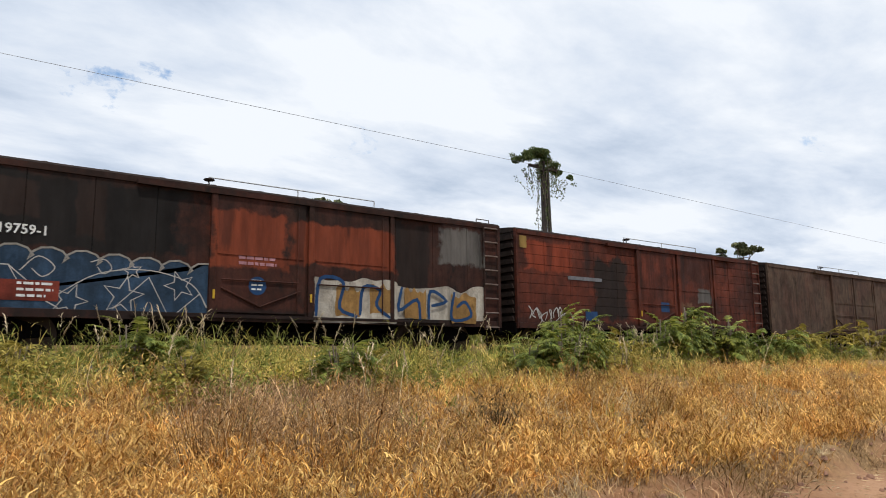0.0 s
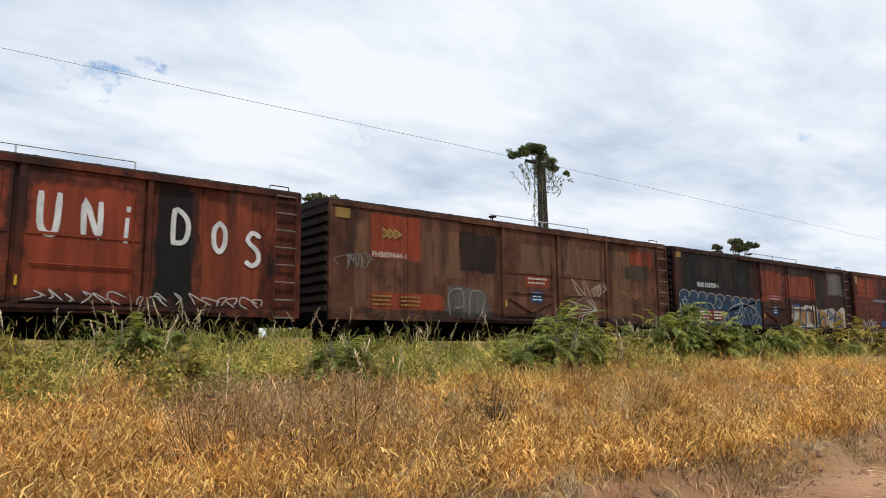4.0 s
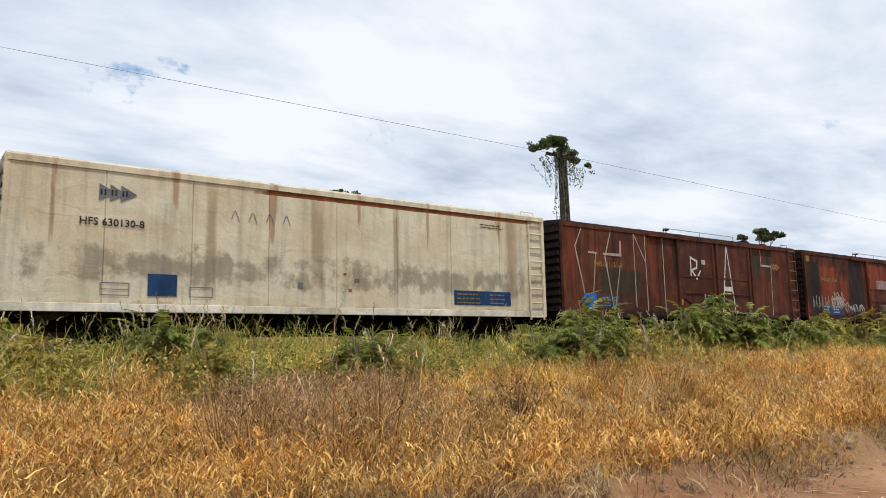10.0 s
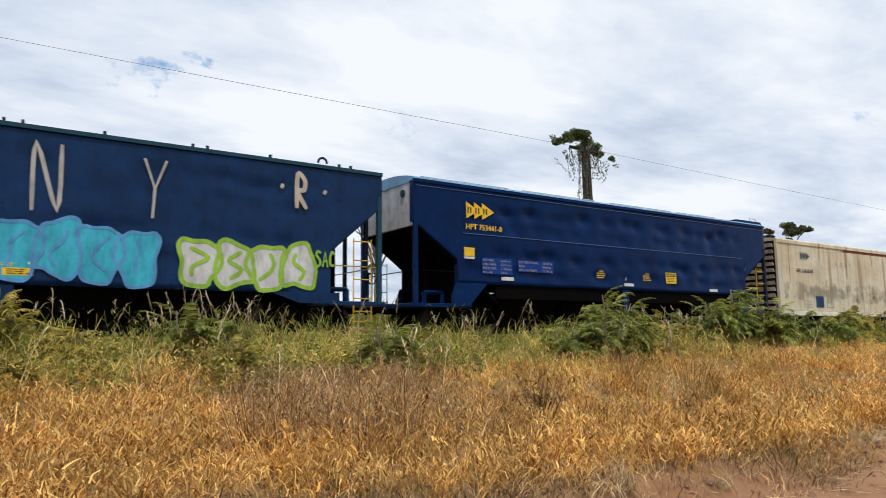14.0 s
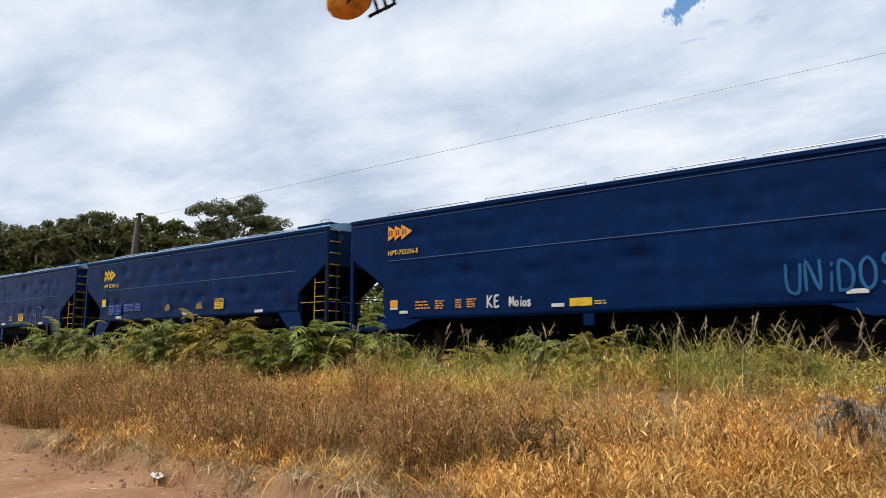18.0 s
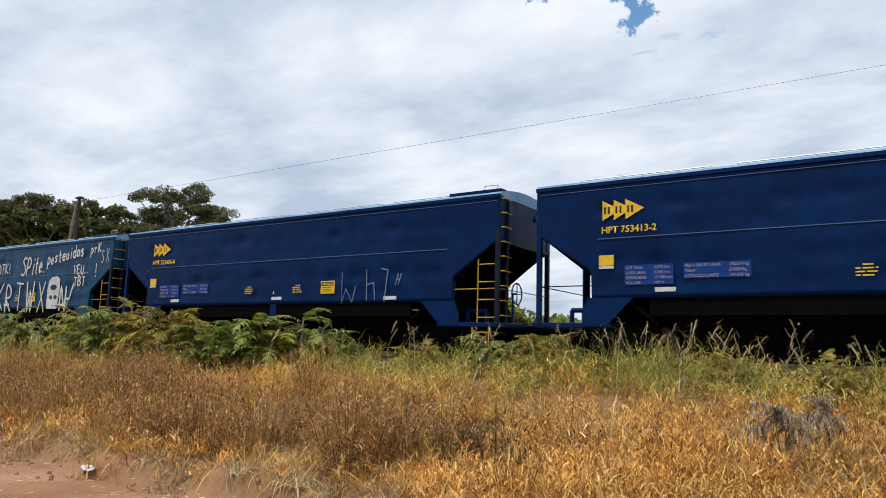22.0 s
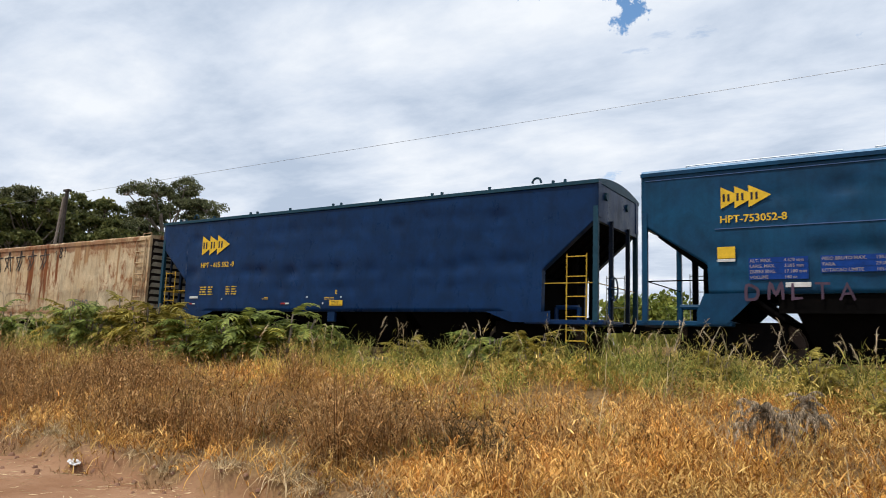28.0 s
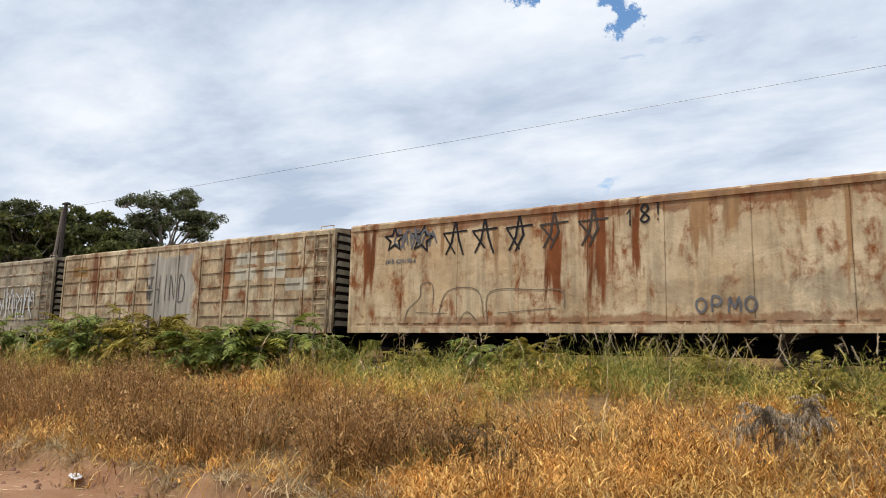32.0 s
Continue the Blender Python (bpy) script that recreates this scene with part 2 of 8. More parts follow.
M = {
    "blue": painted("blue_paint", (0.0004, 0.0136, 0.065), (0.0007, 0.0172, 0.077), (0.0004, 0.0098, 0.047), 0.25, 0.12, 0.34, 1, 0.12, 0.08),
    "navy": painted("navy_paint", (0.0032, 0.0215, 0.072), (0.0042, 0.0265, 0.087), (0.0018, 0.012, 0.044), 0.3, 0.18, 0.32, 2, 0.15, 0.14),
    "teal": painted("teal_blue_paint", (0.003, 0.038, 0.092), (0.003, 0.050, 0.110), (0.006, 0.022, 0.055), 0.3, 0.22, 0.42, 3, 0.2),
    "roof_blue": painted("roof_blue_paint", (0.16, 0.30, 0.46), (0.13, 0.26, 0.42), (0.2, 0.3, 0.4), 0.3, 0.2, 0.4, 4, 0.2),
    # pale grey for the sunny end walls only, sunlight included in the tone
    "end_lit": painted("end_lit_grey", (0.50, 0.50, 0.52), (0.44, 0.45, 0.48), (0.22, 0.14, 0.10), 0.3, 0.35, 0.6, 5),
    # wagon blue darkened: the shade on the end posts is in the colour
    "end_shade": plain("end_shade_blue", (0.004, 0.010, 0.024), 0.6, vary=0.5, scale=3),
    "teal_dark": plain("dark_teal_trim", (0.010, 0.045, 0.070), 0.5),
    # almost black: shade below the wagons and in hopper ends is in this colour
    "under": plain("underframe_shade_black", (0.004, 0.0036, 0.0035), 0.95, gloss=0.02),
    "wheel": plain("wheel_steel", (0.05, 0.035, 0.028), 0.6, 0.6),
    "yellow": plain("safety_yellow", (0.50, 0.31, 0.03), 0.6, vary=0.35),
    "mark_yellow": plain("mark_yellow", (0.68, 0.43, 0.03), 0.6, vary=0.2),
    "mark_orange": plain("mark_orange", (0.75, 0.30, 0.04), 0.55, vary=0.08),
    "mark_red": plain("mark_red", (0.30, 0.03, 0.03), 0.6),
    "print": plain("worn_print", (0.24, 0.22, 0.24), 0.65, vary=0.3),
    "mark_dark": plain("mark_dark", (0.02, 0.02, 0.03), 0.6),
    "white": plain("marking_white", (0.58, 0.58, 0.56), 0.65, vary=0.2),
    "panel_blue": plain("data_panel_blue", (0.002, 0.036, 0.20), 0.55, vary=0.3),
    "galv": plain("galvanised_steel", (0.45, 0.47, 0.48), 0.5, 0.3),
    "rail": plain("rail_steel", (0.14, 0.09, 0.06), 0.45, 0.8),
    "ballast": plain("ballast_stone", (0.10, 0.08, 0.065), 0.95, vary=0.6, scale=9, bump=0.8),
    "sleeper": plain("sleeper_concrete", (0.20, 0.17, 0.14), 0.9),
    "brown_a": painted("dark_brown_paint", (0.028, 0.013, 0.009), (0.050, 0.016, 0.010), (0.012, 0.010, 0.009), 0.55, 0.6, 0.7, 6, 0.5),
    "brown_k": painted("red_brown_paint", (0.105, 0.024, 0.012), (0.050, 0.016, 0.010), (0.022, 0.012, 0.010), 0.45, 0.7, 0.7, 7, 0.5),
    "brown_c": painted("patched_brown_paint", (0.115, 0.050, 0.027), (0.075, 0.028, 0.015), (0.022, 0.013, 0.010), 0.5, 0.75, 0.72, 8, 0.5),
    "brown_u": painted("oxide_brown_paint", (0.125, 0.028, 0.012), (0.040, 0.014, 0.009), (0.014, 0.010, 0.009), 0.55, 0.8, 0.7, 9, 0.5),
    "brown_b": painted("rust_brown_paint", (0.115, 0.035, 0.017), (0.070, 0.022, 0.012), (0.030, 0.015, 0.011), 0.4, 0.7, 0.72, 10, 0.45),
    "brown_j": painted("grey_brown_paint", (0.075, 0.048, 0.032), (0.070, 0.036, 0.024), (0.025, 0.018, 0.014), 0.5, 0.6, 0.75, 11, 0.5),
    "cream_w": painted("cream_paint", (0.62, 0.56, 0.42), (0.56, 0.47, 0.32), (0.23, 0.15, 0.09), 0.28, 0.35, 0.65, 12, 0.3, sheet=0.5),
    "cream_z": painted("rusty_cream_paint", (0.60, 0.47, 0.30), (0.52, 0.37, 0.21), (0.24, 0.085, 0.028), 0.62, 0.5, 0.7, 13, 0.35, sheet=0.5),
    "cream_v": painted("dull_cream_paint", (0.40, 0.34, 0.24), (0.28, 0.23, 0.16), (0.17, 0.075, 0.035), 0.5, 0.5, 0.72, 17, 0.4),
    "cream_end": painted("cream_end_paint", (0.40, 0.35, 0.26), (0.28, 0.24, 0.18), (0.17, 0.075, 0.035), 0.5, 0.5, 0.72, 18, 0.4),
    "sill_cream": painted("pale_sill_paint", (0.66, 0.62, 0.52), (0.58, 0.52, 0.40), (0.25, 0.12, 0.06), 0.35, 0.25, 0.6, 19, 0.3),
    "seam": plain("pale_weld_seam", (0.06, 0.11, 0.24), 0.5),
    "cream_y": painted("grey_cream_paint", (0.50, 0.40, 0.26), (0.40, 0.29, 0.17), (0.21, 0.085, 0.033), 0.7, 0.55, 0.72, 14, 0.4),
    "rung": plain("worn_rung_steel", (0.13, 0.095, 0.08), 0.6, vary=0.4),
    "end_dark": plain("dark_end_steel", (0.022, 0.014, 0.011), 0.8, vary=0.5),
}


def paint(name, colour, rough=0.62):
    """A flat spray or stencil colour, worn a little."""
    key = "spray_" + name
    if key not in M:
        m, nt, b = shader(key, rough)
        n = node_noise(nt, 5, 8, 0.7, (1, 1, 0.4))
        col = node_ramp(nt, n, 0.30, 0.62, tuple(c * 0.55 for c in colour), colour)
        nt.links.new(col, b.inputs["Base Color"])
        M[key] = m
    return M[key]


# ---------------------------------------------------------------- mesh helpers
def mesh_from(name, bm):
    me = bpy.data.meshes.new(name)
    bmesh.ops.recalc_face_normals(bm, faces=bm.faces)
    bm.to_mesh(me)
    bm.free()
    return me


def part(name, bm, material, parent, label=""):
    """A bmesh as one mesh object under a thing or a part."""
    me = bm if isinstance(bm, bpy.types.Mesh) else mesh_from(name, bm)
    if material and not me.materials:
        me.materials.append(material)
    ob = new(name, me)
    ob.parent = parent
    if label:
        tagged(ob, label)
    return ob


def box(bm, x0, x1, y0, y1, z0, z1, bevel=0.0):
    vs = [bm.verts.new((x, y, z)) for x in (x0, x1) for y in (y0, y1) for z in (z0, z1)]
    fs = [bm.faces.new([vs[i] for i in f]) for f in ((0, 1, 3, 2), (4, 6, 7, 5), (0, 4, 5, 1), (2, 3, 7, 6), (0, 2, 6, 4), (1, 5, 7, 3))]
    if bevel:
        es = {e for f in fs for e in f.edges}
        bmesh.ops.bevel(bm, geom=list(es), offset=bevel, segments=1, affect="EDGES")
    return bm


def boxes(*rows, bevel=0.0):
    bm = bmesh.new()
    for r in rows:
        box(bm, *r, bevel=bevel)
    return bm


def rod(bm, a, b, r, sides=6):
    a, b = Vector(a), Vector(b)
    d = (b - a).normalized()
    u = d.orthogonal().normalized()
    w = d.cross(u)
    ring = [[bm.verts.new(p + (u * math.cos(k * 2 * math.pi / sides) + w * math.sin(k * 2 * math.pi / sides)) * r) for k in range(sides)] for p in (a, b)]
    for k in range(sides):
        bm.faces.new((ring[0][k], ring[0][(k + 1) % sides], ring[1][(k + 1) % sides], ring[1][k]))
    bm.faces.new(ring[0][::-1])
    bm.faces.new(ring[1])
    return bm


def rods(pairs, r, sides=6):
    bm = bmesh.new()
    for a, b in pairs:
        rod(bm, a, b, r, sides)
    return bm


def prism(bm, outline, y0, y1):
    """An outline in x and z, made solid from y0 to y1."""
    a = [bm.verts.new((x, y0, z)) for x, z in outline]
    b = [bm.verts.new((x, y1, z)) for x, z in outline]
    bm.faces.new(a)
    bm.faces.new(b[::-1])
    n = len(outline)
    for k in range(n):
        bm.faces.new((a[k], b[k], b[(k + 1) % n], a[(k + 1) % n]))
    return bm


def across(bm, outline, x0, x1):
    """An outline in y and z, made solid from x0 to x1."""
    a = [bm.verts.new((x0, y, z)) for y, z in outline]
    b = [bm.verts.new((x1, y, z)) for y, z in outline]
    bm.faces.new(a)
    bm.faces.new(b[::-1])
    n = len(outline)
    for k in range(n):
        bm.faces.new((a[k], b[k], b[(k + 1) % n], a[(k + 1) % n]))
    return bm


def disc(bm, centre, r, half, axis="y", sides=16):
    c = Vector(centre)
    d = Vector((0, half, 0)) if axis == "y" else Vector((half, 0, 0))
    return rod(bm, c - d, c + d, r, sides)


def soil(mat, x0, x1, z0, z1, colour, rough=0.25, soft=0.12, seed=0.0, run=False, amount=1.0):
    """A worn area in a wagon's paint between x0..x1 and z0..z1, with an uneven, soft edge; run: ragged and drawn downwards."""
    nt = mat.node_tree
    b = nt.nodes["Principled BSDF"]
    old = b.inputs["Base Color"].links[0].from_socket
    tc, sep = nt.nodes.new("ShaderNodeTexCoord"), nt.nodes.new("ShaderNodeSeparateXYZ")
    nt.links.new(tc.outputs["Object"], sep.inputs[0])

    def op(kind, a, c, d=None):
        n = nt.nodes.new("ShaderNodeMath")
        n.operation = kind
        for k, v in enumerate((a, c, d)):
            if v is None:
                continue
            if isinstance(v, (int, float)):
                n.inputs[k].default_value = v
            else:
                nt.links.new(v, n.inputs[k])
        return n.outputs[0]

    hx, hz = (x1 - x0) / 2, (z1 - z0) / 2
    dx = op("ABSOLUTE", op("MULTIPLY", op("SUBTRACT", sep.outputs[0], (x0 + x1) / 2), 1 / hx), 0)
    dz = op("ABSOLUTE", op("MULTIPLY", op("SUBTRACT", sep.outputs[2], (z0 + z1) / 2), 1 / hz), 0)
    if run:
        n = node_noise(nt, 2.2, 8, 0.68, (2.4, 2.4, 0.22), shift=(seed, seed * 2, 0))
        fade = op("MULTIPLY", op("SUBTRACT", z1, sep.outputs[2]), 0.55 / (z1 - z0))
        d = op("ADD", op("MAXIMUM", dx, dz), fade)
    else:
        n = node_noise(nt, 1.9, 9, 0.68, (1, 1, 0.8), shift=(seed, seed * 2, 0))
        d = op("MAXIMUM", dx, dz)
    d = op("MULTIPLY_ADD", op("SUBTRACT", n, 0.5), rough * 6, d)
    mask = node_ramp(nt, d, 0.98 - soft, 0.98 + soft, (amount,) * 3, (0, 0, 0))
    tone = node_noise(nt, 3.0, 8, 0.66, (1.2, 1.2, 0.18), shift=(seed * 3, 0, seed))
    col = node_ramp(nt, tone, 0.32, 0.66, tuple(c * 0.5 for c in colour), tuple(c * 1.12 for c in colour))
    nt.links.new(node_mix(nt, mask, old, col), b.inputs["Base Color"])


# ---------------------------------------------------------------- the land
def smooth(a, b, x):
    t = np.clip((x - a) / (b - a), 0, 1)
    return t * t * (3 - 2 * t)


def edge_y(x):
    """Where the road ends and the bank begins."""
    x = np.asarray(x, float)
    return 4.72 - 0.11 * np.clip(x, -6.5, 6.5) + 0.12 * np.sin(x * 0.9) + 0.08 * np.sin(x * 2.3 + 1)


def land_z(x, y):
    """Height of the ground: road, low bank, slope up to the track bed, gentle fall behind it."""
    x, y = np.asarray(x, float), np.asarray(y, float)
    edge = edge_y(x)
    z = 0.28 * smooth(edge, edge + 0.34 + 0.12 * np.sin(x * 3.1), y) + 0.94 * smooth(6.0, 14.2, y)
    z = z + 0.75 * smooth(19.7, 21.2, y) - 1.1 * smooth(23.0, 34, y) + 0.05 * np.sin(x * 0.7 + y * 0.9) * smooth(6, 8, y) * (1 - smooth(13, 14.5, y))
    z = z + 0.02 * np.sin(x * 2.1 + 1.7 * y) + 0.015 * np.sin(3.7 * x - 2.2 * y)
    near_edge = np.exp(-((y - edge - 0.2) / 0.3) ** 2)
    z = z + near_edge * (0.035 * np.sin(x * 5.3 + 2.0 * np.sin(y * 4)) + 0.025 * np.sin(x * 11.0 + y * 7)) + 0.008 * np.sin(x * 7.9 - 5 * y) * (y < edge)
    rut = np.exp(-((y - 1.7) / 0.35) ** 2) + np.exp(-((y - 3.4) / 0.35) ** 2)
    z = z - 0.05 * rut * (1 + 0.4 * np.sin(x * 0.8))
    far = smooth(60, 400, y)
    return z + far * 2.0


def grid_mesh(name, xs, ys, zf):
    X, Y = np.meshgrid(xs, ys, indexing="ij")
    Z = zf(X, Y)
    nx, ny = X.shape
    idx = np.arange(nx * ny).reshape(nx, ny)
    faces = np.stack([idx[:-1, :-1], idx[1:, :-1], idx[1:, 1:], idx[:-1, 1:]], -1).reshape(-1, 4)
    return raw_mesh(name, np.stack([X, Y, Z], -1).reshape(-1, 3), faces)


def raw_mesh(name, verts, quads, tris=None):
    me = bpy.data.meshes.new(name)
    loops = np.concatenate([quads.ravel(), tris.ravel()]) if tris is not None else quads.ravel()
    sizes = np.concatenate([np.full(len(quads), 4), np.full(len(tris), 3)]) if tris is not None else np.full(len(quads), 4)
    me.vertices.add(len(verts))
    me.vertices.foreach_set("co", verts.astype(np.float32).ravel())
    me.loops.add(len(loops))
    me.loops.foreach_set("vertex_index", loops.astype(np.int32))
    me.polygons.add(len(sizes))
    me.polygons.foreach_set("loop_start", np.concatenate([[0], np.cumsum(sizes)[:-1]]).astype(np.int32))
    me.update(calc_edges=True)
    me.validate()
    return me


def soil_material():
    m, nt, b = shader("soil", 0.95)
    tc, sep = nt.nodes.new("ShaderNodeTexCoord"), nt.nodes.new("ShaderNodeSeparateXYZ")
    nt.links.new(tc.outputs["Object"], sep.inputs[0])
    big, fine = node_noise(nt, 0.9, 8, 0.65), node_noise(nt, 14, 8, 0.7)
    clay = node_mix(nt, node_ramp(nt, big, 0.35, 0.65), (0.25, 0.124, 0.062), (0.38, 0.215, 0.122))
    clay = node_mix(nt, node_ramp(nt, fine, 0.55, 0.75), clay, (0.20, 0.105, 0.060))
    litter = node_mix(nt, node_ramp(nt, fine, 0.35, 0.65), (0.10, 0.058, 0.027), (0.32, 0.20, 0.088))
    far = node_mix(nt, node_ramp(nt, big, 0.35, 0.65), (0.05, 0.08, 0.02), (0.12, 0.12, 0.04))
    lim = nt.nodes.new("ShaderNodeClamp"); lim.inputs[1].default_value, lim.inputs[2].default_value = -6.5, 6.5
    nt.links.new(sep.outputs[0], lim.inputs[0])
    slant = nt.nodes.new("ShaderNodeMath"); slant.operation = "MULTIPLY_ADD"; slant.inputs[1].default_value = 0.11
    nt.links.new(lim.outputs[0], slant.inputs[0]); nt.links.new(sep.outputs[1], slant.inputs[2])
    wob = nt.nodes.new("ShaderNodeMath"); wob.operation = "MULTIPLY_ADD"; wob.inputs[1].default_value = 1.6
    nt.links.new(big, wob.inputs[0]); nt.links.new(slant.outputs[0], wob.inputs[2])
    scale = nt.nodes.new("ShaderNodeMath"); scale.operation = "MULTIPLY"; scale.inputs[1].default_value = 0.01
    nt.links.new(wob.outputs[0], scale.inputs[0])
    col = node_mix(nt, node_ramp(nt, scale.outputs[0], 0.0545, 0.059), clay, litter)
    col = node_mix(nt, node_ramp(nt, scale.outputs[0], 0.24, 0.30), col, far)
    nt.links.new(col, b.inputs["Base Color"])
    node_bump(nt, b, fine, 0.7, 0.03)
    return m


def steps(*rows):
    return np.unique(np.round(np.concatenate([np.arange(a, b, s) for a, b, s in rows]), 3))


ground = new("ground", grid_mesh("ground", steps((-1500, -200, 100), (-200, -60, 10), (-60, -24, 1.0), (-24, 24, 0.12), (24, 60, 1.0), (60, 200, 10), (200, 1501, 100)),
                                 steps((-300, -20, 40), (-20, 0, 2), (0, 8, 0.10), (8, 32, 0.5), (32, 100, 6), (100, 1600, 100)), land_z))
ground.data.materials.append(soil_material())
tagged(ground, "red clay dirt road, grassy bank and fields", "ground", kind="structure")


# rails, sleepers and ballast under the train
def track():
    bed = bmesh.new()
    across(bed, [(-2.6, -0.35), (-1.7, -0.12), (1.7, -0.12), (2.6, -0.35), (2.6, -0.6), (-2.6, -0.6)], -330, 330)
    root = new("railway_track")
    root.location = (0, TRACK_Y, RAIL_Z)
    tagged(root, "railway track on a stone ballast bed", "railway track", kind="structure")
    part("ballast", bed, M["ballast"], root)
    for y in (-0.8, 0.8):
        bm = bmesh.new()
        across(bm, [(y - 0.035, 0), (y + 0.035, 0), (y + 0.035, -0.04), (y + 0.01, -0.05), (y + 0.01, -0.13), (y + 0.07, -0.15), (y - 0.07, -0.15), (y - 0.01, -0.13), (y - 0.01, -0.05), (y - 0.035, -0.04)], -330, 330)
        part("rail", bm, M["rail"], root)
    me = mesh_from("sleeper", boxes((-0.12, 0.12, -1.3, 1.3, -0.28, -0.1), bevel=0.02))
    me.materials.append(M["sleeper"])
    for k in range(-75, 76):
        ob = part("sleeper", me, None, root)
        ob.location = (k * 0.6, 0, -0.045)


track()


# ---------------------------------------------------------------- writing and spray paint
TEXTS = {}


def text_mesh(words, size, narrow=1.0):
    """Letters as a thin mesh, upright in x and z, from the built-in font."""
    key = (words, size, narrow)
    if key not in TEXTS:
        cu = bpy.data.curves.new("letters", "FONT")
        cu.body, cu.size, cu.extrude, cu.resolution_u, cu.offset = words, size, 0.0, 2, size * 0.018
        ob = bpy.data.objects.new("letters", cu)
        scene.collection.objects.link(ob)
        me = bpy.data.meshes.new_from_object(ob.evaluated_get(bpy.context.evaluated_depsgraph_get()))
        bpy.data.objects.remove(ob)
        me.transform(Matrix.Diagonal((narrow, 1, 1, 1)))
        me.transform(Matrix.Rotation(radians(90), 4, "X"))
        TEXTS[key] = me
    return TEXTS[key].copy()


def letters(root, words, x, z, size, mat, y=-1.514, narrow=1.0, name="lettering", label="", tilt=0.0):
    me = text_mesh(words, size, narrow)
    me.materials.clear()
    me.materials.append(mat)
    if tilt:
        me.transform(Matrix.Rotation(radians(-tilt), 4, "Y"))
    me.transform(Matrix.Translation((x, y, z)))
    ob = new(name, me)
    ob.parent = root
    if label:
        tagged(ob, label)
    return ob


def bars(root, x, z, cols, lines, mat, y=-1.514, pitch=0.11, high=0.055):
    """Writing too small to read: short bars in lines. cols: (from, to) for each column."""
    bm, rng = bmesh.new(), random.Random(int(abs(x * 91 + z * 17)))
    for r in range(lines):
        for a, b in cols:
            p = x + a
            end = x + b - rng.uniform(0, 0.25) * (b - a)
            while p < end:
                w = rng.uniform(0.06, 0.20)
                box(bm, p, min(p + w, end), y - 0.002, y, z - r * pitch, z - r * pitch + high)
                p += w + 0.035
    return tagged(part("small_print", bm, mat, root), kind="stuff")


def ribbon(bm, pts, width, y):
    """A sprayed line through points of x and z: one strip with mitred corners and rounded-off ends."""
    r = width / 2
    p = [Vector(q) for k, q in enumerate(pts) if k == 0 or math.dist(q, pts[k - 1]) > 1e-4]
    if len(p) < 2:
        return bm
    y -= 0.0011 * (len(bm.faces) % 4)
    way = [(b - a).normalized() for a, b in zip(p, p[1:])]
    p = [p[0] - way[0] * r * 0.5] + p[1:-1] + [p[-1] + way[-1] * r * 0.5]
    left, right = [], []
    for k, q in enumerate(p):
        a, b = way[max(k - 1, 0)], way[min(k, len(way) - 1)]
        n = Vector((-a.y - b.y, a.x + b.x))
        n = n.normalized() if n.length > 0.2 else Vector((-b.y, b.x))
        n *= r * min(1.6, 1 / max(0.4, abs(n.dot(Vector((-b.y, b.x))))))
        if k in (0, len(p) - 1):
            n *= 0.75
        d = y - 0.00007 * k
        left.append(bm.verts.new((q.x + n.x, d, q.y + n.y)))
        right.append(bm.verts.new((q.x - n.x, d, q.y - n.y)))
    for k in range(len(p) - 1):
        bm.faces.new((left[k], left[k + 1], right[k + 1], right[k]))
    return bm


def curve_pts(pts, n=6, closed=False):
    """A smooth line through the points."""
    p = list(pts)
    m = len(p)
    out = []
    for i in range(m if closed else m - 1):
        a, b, c, d = (p[(i + k) % m] if closed else p[min(max(i + k, 0), m - 1)] for k in (-1, 0, 1, 2))
        for j in range(n):
            t = j / n
            out.append(tuple(0.5 * (2 * b[k] + (c[k] - a[k]) * t + (2 * a[k] - 5 * b[k] + 4 * c[k] - d[k]) * t * t + (3 * b[k] - a[k] - 3 * c[k] + d[k]) * t ** 3) for k in (0, 1)))
    out.append(p[0] if closed else p[-1])
    return out


def spray(root, lines, width, mat, y=-1.516, name="spray_paint", label=""):
    for k, pts in enumerate(lines):
        part("sprayed_stroke", ribbon(bmesh.new(), pts, width, y - 0.0003 * (k % 5)), mat, root, label if k == 0 else "")


def patch(root, outline, mat, y=-1.512, name="spray_paint", label=""):
    bm = bmesh.new()
    f = bm.faces.new([bm.verts.new((x, y, z)) for x, z in outline])
    bmesh.ops.triangulate(bm, faces=[f])
    return part(name, bm, mat, root, label)


